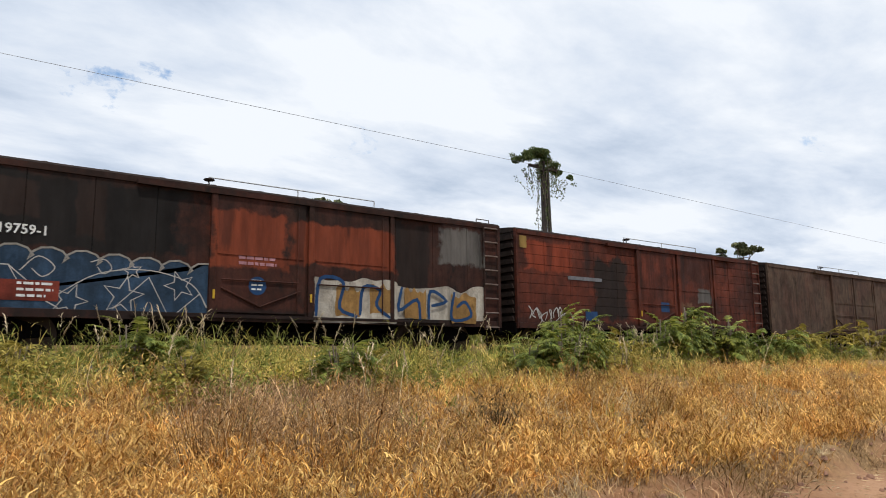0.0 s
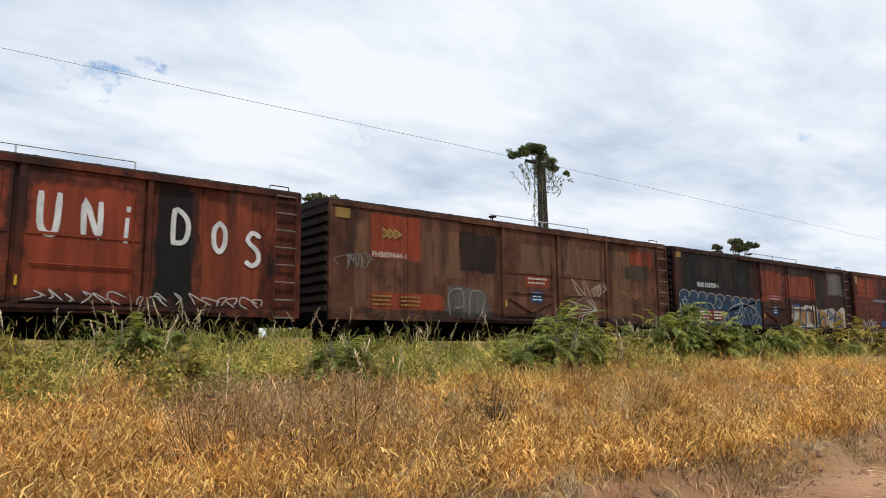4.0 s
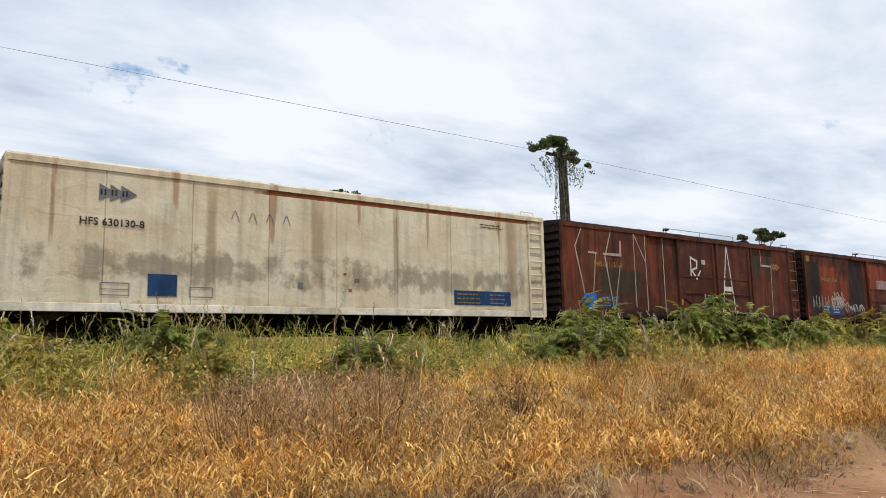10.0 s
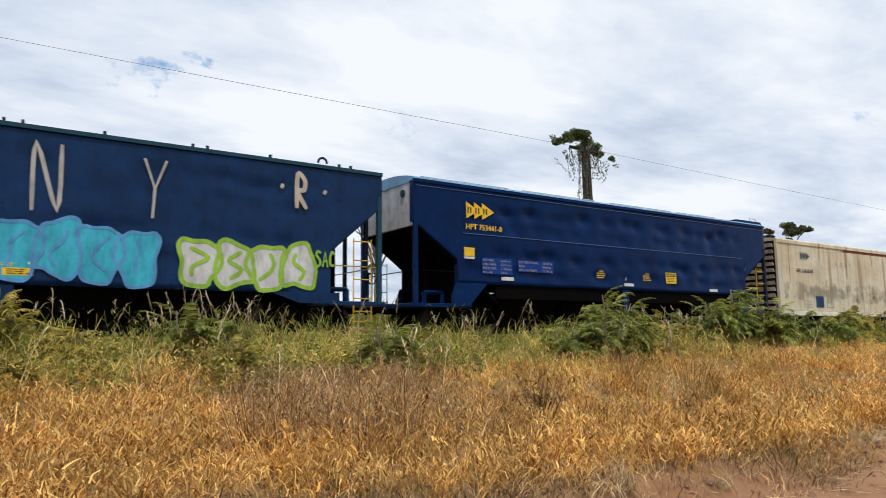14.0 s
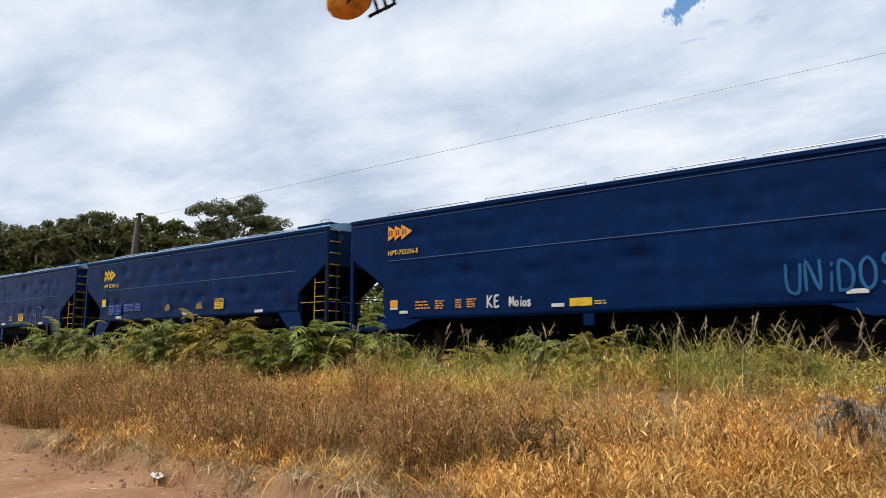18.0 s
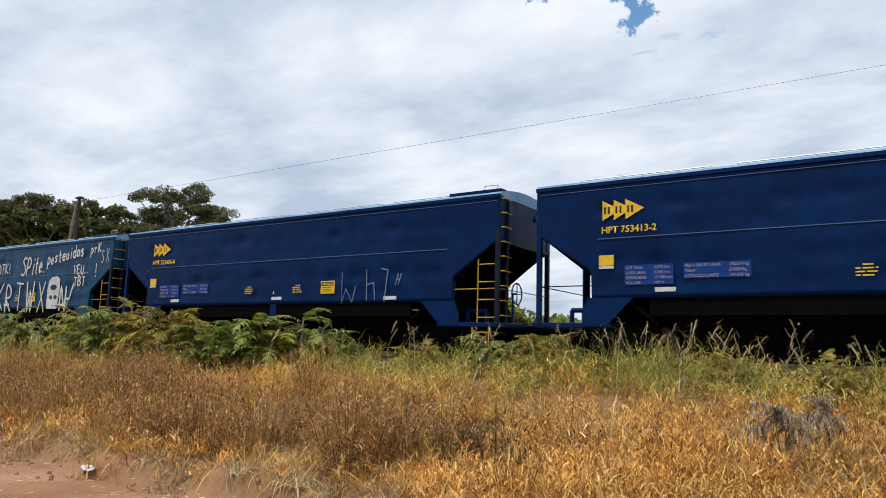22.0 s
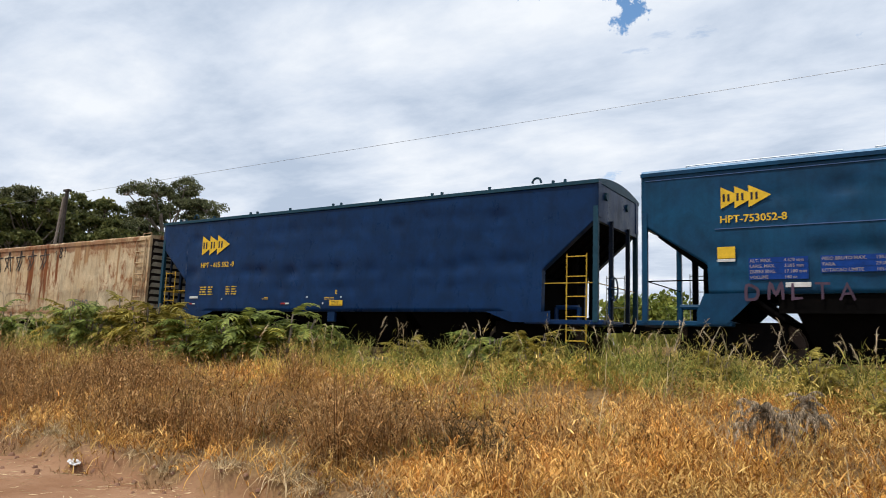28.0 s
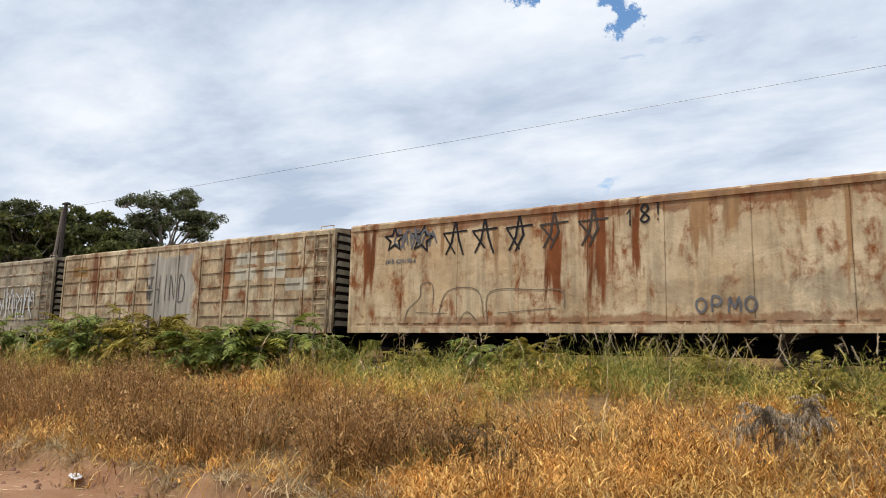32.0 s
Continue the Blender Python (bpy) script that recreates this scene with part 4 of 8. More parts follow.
    # roof fittings
    if old:
        for k in range(9):
            for d in ((0.0,) if k % 2 else (0.0, 0.32)):
                x = -7.4 + k * 1.8 + d
                part("hatch_lug", boxes((x - 0.03, x + 0.03, -1.46, -1.40, 4.28, 4.40)), M["teal_dark"], root)
        for x in (-6.55, 6.55):
            bm = bmesh.new()
            ring = [Vector((x + 0.12 * math.cos(a), -1.42, 4.38 + 0.13 * math.sin(a))) for a in np.linspace(0, math.pi, 8)]
            for p, q in zip(ring, ring[1:]):
                rod(bm, p, q, 0.03)
            part("lifting_eye", bm, M["teal_dark"], root)
    else:
        part("roof_box", boxes((6.55, HALF - 0.02, -1.42, 0.4, 4.30, 4.47), bevel=0.01), trim, root)
        for a, b in ((-7.4, -4.2), (-3.6, -0.4), (0.4, 3.6), (4.0, 6.3)):
            bm = rods([((a, -0.62, 4.62), (b, -0.62, 4.62))], 0.016, 5)
            for x in (a, (a + b) / 2, b):
                rod(bm, (x, -0.62, 4.42), (x, -0.62, 4.62), 0.016, 5)
            part("roof_rail", bm, M["galv"], root, "thin roof walkway rail")
        part("roof_grab", rods([((7.6, -1.3, 4.47), (7.6, -1.3, 4.60)), ((7.6, -1.3, 4.60), (8.0, -1.3, 4.60)), ((8.0, -1.3, 4.60), (8.0, -1.3, 4.47))], 0.014, 5), M["galv"], root)
    running_gear(root, HALF, 1.9)
    return root


def plate(root, x0, x1, z0, z1, mat, label=""):
    return part("plate", boxes((x0, x1, -1.516, -1.505, z0, z1), bevel=0.004), mat, root, label)


def hopper_marks(root, number, old=False, orange=False):
    """Emblem, wagon number, data panels and signs as they are painted on the hoppers."""
    y = M["mark_orange"] if orange else M["mark_yellow"]
    if old:
        flow_logo(root, -6.0, 3.04, 0.67, y, M["mark_dark"])
        letters(root, number, -6.0, 2.62, 0.235, y, label="yellow wagon number")
        bars(root, -5.95, 1.93, ((0, 0.36), (0.42, 0.66), (1.30, 1.52), (1.58, 1.85)), 4, y, pitch=0.08, high=0.035)
        plate(root, -6.46, -6.04, 1.57, 1.65, M["white"])
        plate(root, -6.30, -6.16, 1.37, 1.41, M["white"])
        plate(root, -6.46, -6.30, 1.37, 1.41, M["mark_red"])
        plate(root, -1.88, -1.72, 1.36, 1.41, M["white"])
        plate(root, -2.07, -1.88, 1.36, 1.41, M["mark_red"])
        bars(root, -2.9, 1.56, ((0.08, 0.28),), 1, y, high=0.02)
        bars(root, -2.9, 1.52, ((0, 0.36),), 1, y, high=0.02)
        bars(root, -0.27, 1.54, ((0, 0.4),), 2, y, pitch=0.04, high=0.018)
        letters(root, "E", 0.14, 1.66, 0.16, y)
        plate(root, -0.07, 0.44, 1.315, 1.47, y, "small yellow sign plate")
        bars(root, 0.0, 1.43, ((0, 0.4),), 3, M["mark_dark"], y=-1.519, pitch=0.04, high=0.012)
        for x, z in ((-4.85, 1.52), (-1.0, 1.55), (-0.35, 1.36), (0.35, 1.54)):
            plate(root, x, x + 0.05, z, z + 0.05, M["white"])
    elif orange:
        flow_logo(root, -6.58, 3.54, 0.46, y, M["mark_dark"])
        letters(root, number, -6.58, 3.10, 0.20, M["mark_yellow"], label="yellow wagon number")
        plate(root, -6.47, -6.17, 1.53, 1.74, y, "small orange sign plate")
        plate(root, -6.47, -6.17, 1.46, 1.52, M["white"])
        plate(root, -6.1, -5.78, 1.33, 1.41, M["white"], "white reflector plate")
        plate(root, -1.0, -0.64, 1.33, 1.42, M["white"], "white reflector plate")
        plate(root, 5.55, 5.93, 1.335, 1.43, M["white"], "white reflector plate")
        for x0, x1, n in ((-5.5, -4.9, 3), (-4.75, -4.42, 4), (-4.03, -3.8, 4), (-3.64, -3.30, 4)):
            bars(root, x0, 1.63, ((0, x1 - x0),), n, y, pitch=0.27 / n, high=0.035)
        plate(root, -0.49, 0.12, 1.33, 1.53, M["mark_yellow"], "yellow warning plate")
        bars(root, 0.18, 1.42, ((0, 0.34),), 2, M["mark_yellow"], pitch=0.06, high=0.03)
    else:
        flow_logo(root, -6.47, 3.36, 0.48, y, M["mark_dark"])
        letters(root, number, -6.50, 3.06, 0.22, y, label="yellow wagon number")
        plate(root, -6.56, -6.2, 2.29, 2.54, y, "small yellow sign plate")
        plate(root, -6.56, -6.2, 2.22, 2.28, M["white"])
        for x0, x1, n in ((-5.92, -4.85, 4), (-4.59, -3.25, 3)):
            d = x1 - x0
            lines = (("ALT. MAX.", "4.670 mm"), ("LARG. MAX.", "3.205 mm"), ("ENTRE ENG.", "17.180 mm"), ("VOLUME", "140 m")) if n == 4 else (("PESO BRUTO MAX.", "130.000 kg"), ("TARA", "29.000 kg"), ("LOTACAO LIMITE", "101.000 kg"))
            for r, (what, value) in enumerate(lines):
                part("data_strip", boxes((x0 - 0.02, x1 + 0.02, -1.511, -1.503, 2.173 - 0.115 * r, 2.283 - 0.115 * r)), M["panel_blue"], root, "blue painted data strip")
                letters(root, what, x0, 2.19 - 0.115 * r, 0.095, M["print"], narrow=0.95, name="data_line")
                letters(root, value, x1 - 0.42, 2.19 - 0.115 * r, 0.095, M["print"], narrow=0.95, name="data_line")
        for x0, z in ((-5.25, 1.66), (-0.08, 1.66), (4.47, 1.60)):
            plate(root, x0, x0 + 0.46, z, z + 0.10, M["white"], "white reflector plate")
        letters(root, "E", -0.02, 1.86, 0.12, M["white"])
        for x in (-1.35, 0.85):
            bars(root, x + 0.12, 2.09, ((0, 0.2),), 1, M["mark_yellow"], high=0.03)
            bars(root, x, 2.02, ((0, 0.42),), 3, M["mark_yellow"], pitch=0.07, high=0.03)
        plate(root, 2.04, 2.60, 1.82, 2.20, y, "yellow warning plate")
        part("sign_head", boxes((2.07, 2.57, -1.5185, -1.5165, 2.06, 2.17)), M["mark_dark"], root)
        letters(root, "ATENÇÃO", 2.10, 2.08, 0.10, y, y=-1.520, name="sign_word", label="yellow warning word")
        bars(root, 2.12, 2.00, ((0, 0.40),), 3, M["mark_dark"], y=-1.519, pitch=0.055, high=0.015)


# ---------------------------------------------------------------- box wagons
BOX = 7.15


def boxcar(name, label, colour, doors=True, half=BOX, planks=False, end="end_dark", ladder_mat=None, seams=12, seed=0, patches=()):
    """A steel box wagon: side panels between flat posts, sliding doors on rails, ribbed ends, ladder, roof."""
    root = new(name)
    tagged(root, label, "wagon", "wagons of the train")
    col = M[colour]
    rng = random.Random(seed)
    z0, z1 = 0.98, 3.74
    door = (-1.35, 3.55) if doors else None
    # side panels, one by one
    xs = [-half + 2 * half * k / seams for k in range(seams + 1)]
    for s in (-1, 1):
        for a, b in zip(xs, xs[1:]):
            bm, off = bmesh.new(), rng.uniform(0, 0.006)
            ya, yb = (-1.5 + off, -1.44) if s < 0 else (1.44, 1.5 - off)
            if planks and s < 0:
                bm.free()
                for r in range(9):
                    h = (z1 - z0) / 9
                    part("plank", boxes((a + 0.004, b - 0.004, ya + rng.uniform(0, 0.006), yb, z0 + r * h + 0.006, z0 + (r + 1) * h - 0.006)), col, root)
                continue
            box(bm, a + 0.006, b - 0.006, ya, yb, z0, z1)
            part("side_panel", bm, col, root)
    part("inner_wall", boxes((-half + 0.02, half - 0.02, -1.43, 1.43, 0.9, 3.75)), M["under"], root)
    for s in (-1, 1):
        part("side_sill", boxes((-half, half, s * 1.51 - 0.03, s * 1.51 + 0.03, 0.80, 0.975), bevel=0.008), M["sill_cream"] if colour == "cream_w" else col, root)
        part("top_rail", boxes((-half, half, s * 1.5 - 0.03, s * 1.5 + 0.03, 3.74, 3.86)), col, root)
    bm = bmesh.new()
    across(bm, arch(1.52, 3.87, 0.16, edge=0.05), -half - 0.02, half + 0.02)
    top = part("roof", bm, M["end_dark"] if not colour.startswith("cream") else col, root)
    for k in range(int(half * 2 / 1.15)):
        x = -half + 0.5 + k * 1.15
        part("roof_rib", across(bmesh.new(), arch(1.50, 3.885, 0.16, edge=0.05), x - 0.05, x + 0.05), M["end_dark"] if not colour.startswith("cream") else col, top)
    # ends with pressed ribs
    for s in (-1, 1):
        e = s * half
        part("end_wall", boxes((min(e - s * 0.08, e), max(e - s * 0.08, e), -1.45, 1.45, 0.85, 3.86)), M["end_dark"], root)
        for k in range(11):
            z = 1.02 + k * 0.255
            bm = bmesh.new()
            across(bm, [(-1.34, z), (-1.28, z + 0.15), (1.28, z + 0.15), (1.34, z)], min(e, e + s * 0.06), max(e, e + s * 0.06))
            part("end_rib", bm, M[end], root)
        for y in (-1.46, 1.46):
            part("corner_post", boxes((e - 0.05, e + 0.05, y - 0.05, y + 0.05, 0.80, 3.88)), col, root)
        part("end_sill", boxes((min(e, e + s * 0.10), max(e, e + s * 0.10), -1.45, 1.45, 0.66, 0.96)), M["under"], root)
    lm = ladder_mat or col
    bm = rods([((half - 0.66, -1.58, 0.72), (half - 0.66, -1.58, 3.80)), ((half - 0.12, -1.58, 0.72), (half - 0.12, -1.58, 3.80))], 0.03)
    for x in (half - 0.66, half - 0.12):
        for z in (1.1, 2.2, 3.3):
            rod(bm, (x, -1.58, z), (x, -1.49, z), 0.02)
    steps_up = part("ladder", bm, lm, root)
    for k in range(8):
        z = 0.80 + 0.42 * k
        part("rung", rods([((half - 0.66, -1.585, z), (half - 0.12, -1.585, z))], 0.024), ladder_mat or M["rung"], steps_up)
    part("roof_grab", rods([((half - 0.7, -1.3, 3.92), (half - 0.7, -1.3, 4.05)), ((half - 0.7, -1.3, 4.05), (half - 0.2, -1.3, 4.05)), ((half - 0.2, -1.3, 4.05), (half - 0.2, -1.3, 3.92))], 0.014, 5), lm, root)
    if doors:
        m = (door[0] + door[1]) / 2
        for a, b in ((door[0], m), (m, door[1])):
            d = part("sliding_door", boxes((a + 0.15, b - 0.06, -1.565, -1.515, 1.0, 3.70), bevel=0.008), col, root)
            part("door_post", boxes((a + 0.02, a + 0.16, -1.60, -1.50, 0.95, 3.74), bevel=0.008), col, d)
            part("door_stiffener", boxes((a + 0.20, b - 0.12, -1.585, -1.56, 2.33, 2.39)), col, d)
            part("lock_bar", rods([((b - 0.28, -1.60, 1.05), (b - 0.28, -1.60, 3.6)), ((a + 0.3, -1.60, 1.75), (b - 0.25, -1.60, 1.75))], 0.018), col, d)
        c = (door[0] + m) / 2
        part("door_brace", rods([((door[0] + 0.3, -1.59, 1.55), (c, -1.59, 1.15)), ((c, -1.59, 1.15), (m - 0.2, -1.59, 1.55))], 0.022), col, root)
        for x in (door[0] + 0.1, m + 0.06):
            part("door_handle", boxes((x, x + 0.05, -1.63, -1.60, 1.30, 1.50), bevel=0.006), M["yellow"], root, "small yellow door handle")
        part("door_post", boxes((door[1] - 0.02, door[1] + 0.1, -1.60, -1.50, 0.95, 3.74), bevel=0.008), col, root)
        part("door_track", boxes((door[0] - 1.6, door[1] + 1.8, -1.62, -1.50, 3.70, 3.80)), col, root)
        part("door_track", boxes((door[0] - 1.6, door[1] + 1.8, -1.60, -1.50, 0.88, 0.95)), col, root)
        bm = rods([((-1.2, -0.95, 4.22), (3.4, -0.95, 4.22))], 0.018, 5)
        for x in (-1.2, 1.1, 3.4):
            rod(bm, (x, -0.95, 3.95), (x, -0.95, 4.22), 0.018, 5)
        part("roof_rail", bm, M["galv"], root)
        bm = bmesh.new()
        c = Vector((-1.25, -1.1, 4.12))
        rod(bm, c, c - Vector((0, 0, 0.3)), 0.02, 5)
        ring = [c + Vector((0.11 * math.cos(k * math.pi / 6), 0.11 * math.sin(k * math.pi / 6), 0)) for k in range(12)]
        for k in range(12):
            rod(bm, ring[k], ring[(k + 1) % 12], 0.022, 5)
            rod(bm, c, ring[k], 0.01, 4)
        part("brake_wheel", bm, M["end_dark"], root)
    for x0, x1, p0, p1, mat in patches:
        part("paint_patch", boxes((x0, x1, -1.5065, -1.4985, p0, p1)), mat, root)
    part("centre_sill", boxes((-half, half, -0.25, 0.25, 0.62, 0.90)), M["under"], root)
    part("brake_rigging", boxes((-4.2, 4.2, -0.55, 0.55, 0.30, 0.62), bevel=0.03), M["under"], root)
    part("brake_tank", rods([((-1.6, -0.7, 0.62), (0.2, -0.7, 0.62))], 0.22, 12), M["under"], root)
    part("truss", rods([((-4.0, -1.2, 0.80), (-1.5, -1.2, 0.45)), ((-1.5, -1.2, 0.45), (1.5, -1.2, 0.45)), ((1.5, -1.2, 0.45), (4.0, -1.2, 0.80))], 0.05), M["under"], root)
    running_gear(root, half, 2.0)
    return root


# ---------------------------------------------------------------- the train, from its head (far along +x) to its tail
TRAIN = []          # (wagon, place on the train in metres)

w = boxcar("box_wagon", "grey-brown rusty steel box wagon", "brown_j", seed=20); TRAIN.append((w, 154.62))
w = boxcar("box_wagon", "grey-brown rusty steel box wagon", "brown_j", seed=21); TRAIN.append((w, 139.32))
w = boxcar("box_wagon", "red-brown box wagon with plank-like sheeting", "brown_k", planks=True, seed=22); TRAIN.append((w, 124.12)); BOX_K = w
w = boxcar("box_wagon", "dark brown box wagon with blue graffiti", "brown_a", half=7.5, seed=23); TRAIN.append((w, 108.7)); BOX_A = w
w = boxcar("box_wagon", "brown box wagon with repainted patches", "brown_c", seed=24); TRAIN.append((w, 93.46)); BOX_C = w
w = boxcar("box_wagon", "oxide-brown box wagon with white sprayed letters", "brown_u", seed=25); TRAIN.append((w, 78.26)); BOX_U = w
w = boxcar("box_wagon", "rust-brown box wagon with white sprayed outlines", "brown_b", seed=26); TRAIN.append((w, 63.09)); BOX_B = w
w = boxcar("box_wagon", "cream box wagon with smooth sides", "cream_w", doors=False, seed=27, seams=8, end="cream_end", ladder_mat=M["cream_w"]); TRAIN.append((w, 47.9)); BOX_W = w
w = hopper("hopper_wagon", "dark blue hopper wagon with yellow markings", "blue", seed=31); TRAIN.append((w, 31.66)); HOP_H = w
w = hopper("hopper_wagon", "navy hopper wagon with cyan graffiti", "navy", True, seed=32); TRAIN.append((w, 14.3)); HOP_R = w
w = hopper("hopper_wagon", "navy hopper wagon with yellow and white graffiti", "navy", True, seed=33); TRAIN.append((w, -3.07)); HOP_S = w
w = hopper("hopper_wagon", "dark blue hopper wagon with orange markings", "blue", seed=34, roof=M["blue"], sill=1.14); TRAIN.append((w, -20.43)); HOP_Q = w
w = hopper("hopper_wagon", "dark blue hopper wagon with yellow markings", "blue", seed=35); TRAIN.append((w, -37.86)); HOP_P = w
w = hopper("hopper_wagon", "dark blue hopper wagon with white scribbles", "blue", seed=36); TRAIN.append((w, -55.3)); HOP_B = w
w = hopper("hopper_wagon", "teal-blue hopper wagon covered in white writing", "teal", seed=37); TRAIN.append((w, -72.67)); HOP_G = w
w = hopper("hopper_wagon", "navy hopper wagon with yellow markings", "navy", True, seed=38); TRAIN.append((w, -90.09)); HOP_X = w
w = boxcar("box_wagon", "cream box wagon streaked with rust", "cream_z", doors=False, half=7.25, seed=28, seams=8, end="cream_end", ladder_mat=M["cream_z"]); TRAIN.append((w, -106.35)); BOX_Z = w
w = boxcar("box_wagon", "grey cream box wagon with ribbed panels and rust", "cream_y", doors=False, half=7.25, seed=29, end="cream_end", ladder_mat=M["cream_y"]); TRAIN.append((w, -121.58)); BOX_Y = w
w = boxcar("box_wagon", "grey cream box wagon with faded graffiti", "cream_v", doors=False, half=7.25, seed=30, end="cream_end"); TRAIN.append((w, -136.98)); BOX_V = w

hopper_marks(HOP_H, "HPT 753441-8")
hopper_marks(HOP_R, "HPT - 615 644 -4", True)
hopper_marks(HOP_S, "HPT - 615 339 -9", True)
hopper_marks(HOP_Q, "HPT-753336-5", orange=True)
hopper_marks(HOP_P, "HPT 753413-2")
hopper_marks(HOP_B, "HPT 753456-6")
hopper_marks(HOP_G, "HPT-753052-8")
hopper_marks(HOP_X, "HPT - 615 552 -9", True)


# ---------------------------------------------------------------- plants
RNG = np.random.default_rng(7)
M["straw"] = leafy("dry_straw", (0.27, 0.105, 0.020), (0.95, 0.64, 0.24), 0.6, 0.13, (0.95, 0.80, 0.55))
M["straw_orange"] = leafy("orange_straw", (0.18, 0.068, 0.015), (0.86, 0.47, 0.14), 0.65, 0.13, (1.0, 0.9, 0.7))
M["dark_weed"] = leafy("dark_dead_weed", (0.035, 0.028, 0.012), (0.24, 0.15, 0.065), 0.85, 0.15)
M["straw_pale"] = leafy("pale_dead_grass", (0.36, 0.26, 0.15), (0.85, 0.70, 0.48), 0.85, 0.15)
M["thatch"] = leafy("grey_brown_thatch", (0.13, 0.070, 0.036), (0.64, 0.44, 0.27), 0.85, 0.15, (0.90, 0.88, 0.65))
M["weed"] = leafy("brown_dead_weed", (0.085, 0.036, 0.014), (0.58, 0.325, 0.13), 0.85, 0.15, (0.95, 0.86, 0.70))
M["weed_seed"] = leafy("weed_leaf", (0.080, 0.036, 0.015), (0.86, 0.55, 0.27), 0.85, 0.15, (1.0, 0.92, 0.75))
M["yellow_green"] = leafy("yellow_green_grass", (0.26, 0.21, 0.045), (0.90, 0.70, 0.24), 0.7, 0.3)
M["green"] = leafy("green_grass", (0.070, 0.105, 0.022), (0.42, 0.43, 0.12), 0.65, 0.3, (1.7, 1.35, 1.15))
M["fern"] = leafy("bush_leaf", (0.065, 0.100, 0.022), (0.34, 0.40, 0.105), 0.55, 0.35, (1.25, 1.0, 0.75))
M["fern_yellow"] = leafy("yellowing_bush_leaf", (0.14, 0.12, 0.022), (0.50, 0.40, 0.09), 0.6, 0.35)
M["seed"] = leafy("seed_head", (0.34, 0.26, 0.18), (0.80, 0.68, 0.52), 0.9, 0.25)
M["ash"] = leafy("withered_grey_frond", (0.075, 0.056, 0.042), (0.52, 0.41, 0.31), 0.9, 0.1)
M["gum"] = leafy("tree_leaf", (0.036, 0.050, 0.024), (0.22, 0.225, 0.120), 0.55, 0.35)
M["bush_tree"] = leafy("tree_line_leaf", (0.040, 0.055, 0.018), (0.20, 0.205, 0.075), 0.55, 0.35)
M["vine"] = leafy("vine_leaf", (0.040, 0.075, 0.022), (0.20, 0.24, 0.10), 0.55, 0.4)
M["bark"] = plain("tree_bark", (0.20, 0.16, 0.13), 0.9, vary=0.4, scale=3)
M["pole_wood"] = plain("weathered_pole_wood", (0.055, 0.045, 0.040), 0.9, vary=0.4, scale=8)


def stuff(name, me, mat, label, category):
    me.materials.append(mat)
    return tagged(new(name, me), label, category, kind="stuff")


def blades(name, base, height, lean, turn, width, curl, tips=True):
    """Many bent blades in one mesh: base points, heights, lean from upright (rad), heading, width, extra bend."""
    n = len(base)
    d = np.stack([np.cos(turn), np.sin(turn), np.zeros(n)], -1)
    face = RNG.uniform(0, 2 * np.pi, n)
    side = np.stack([np.cos(face), np.sin(face), np.zeros(n)], -1) * (width / 2)[:, None]
    pts, p, ang = [base], base.copy(), lean.copy()
    for k in range(3):
        seg = height / 3
        p = p + d * (np.sin(ang) * seg)[:, None] + np.array([0, 0, 1.0]) * (np.cos(ang) * seg)[:, None]
        ang = ang + curl
        pts.append(p)
    v = np.stack([pts[0] - side, pts[0] + side, pts[1] - side * 0.9, pts[1] + side * 0.9, pts[2] - side * 0.6, pts[2] + side * 0.6, pts[3]], 1)
    i = (np.arange(n) * 7)[:, None]
    q = np.concatenate([i + [0, 1, 3, 2], i + [2, 3, 5, 4]])
    t = i + [4, 5, 6]
    return raw_mesh(name, v.reshape(-1, 3), q, t)


def patchy(x, y, s, k):
    """Slow uneven field between 0 and 1."""
    return 0.5 + 0.5 * np.sin(x * s + 1.3 * k + 1.7 * np.sin(y * s * 1.3 + k)) * np.sin(y * s * 0.9 - 0.6 * k + 1.1 * np.sin(x * s * 0.7))


LATTICE = np.random.default_rng(77).uniform(0, 1, (64, 64))


def uneven(x, y, s, k=0):
    """Uneven field between 0 and 1 with clumps about 1/s metres wide."""
    u, v = np.asarray(x) * s + 7.3 * k + 400, np.asarray(y) * s + 3.1 * k + 400
    i, j = np.floor(u).astype(int), np.floor(v).astype(int)
    f, g = u - i, v - j
    f, g = f * f * (3 - 2 * f), g * g * (3 - 2 * g)
    a, b = LATTICE[i % 64, j % 64], LATTICE[(i + 1) % 64, j % 64]
    c, d = LATTICE[i % 64, (j + 1) % 64], LATTICE[(i + 1) % 64, (j + 1) % 64]
    return (a * (1 - f) + b * f) * (1 - g) + (c * (1 - f) + d * f) * g


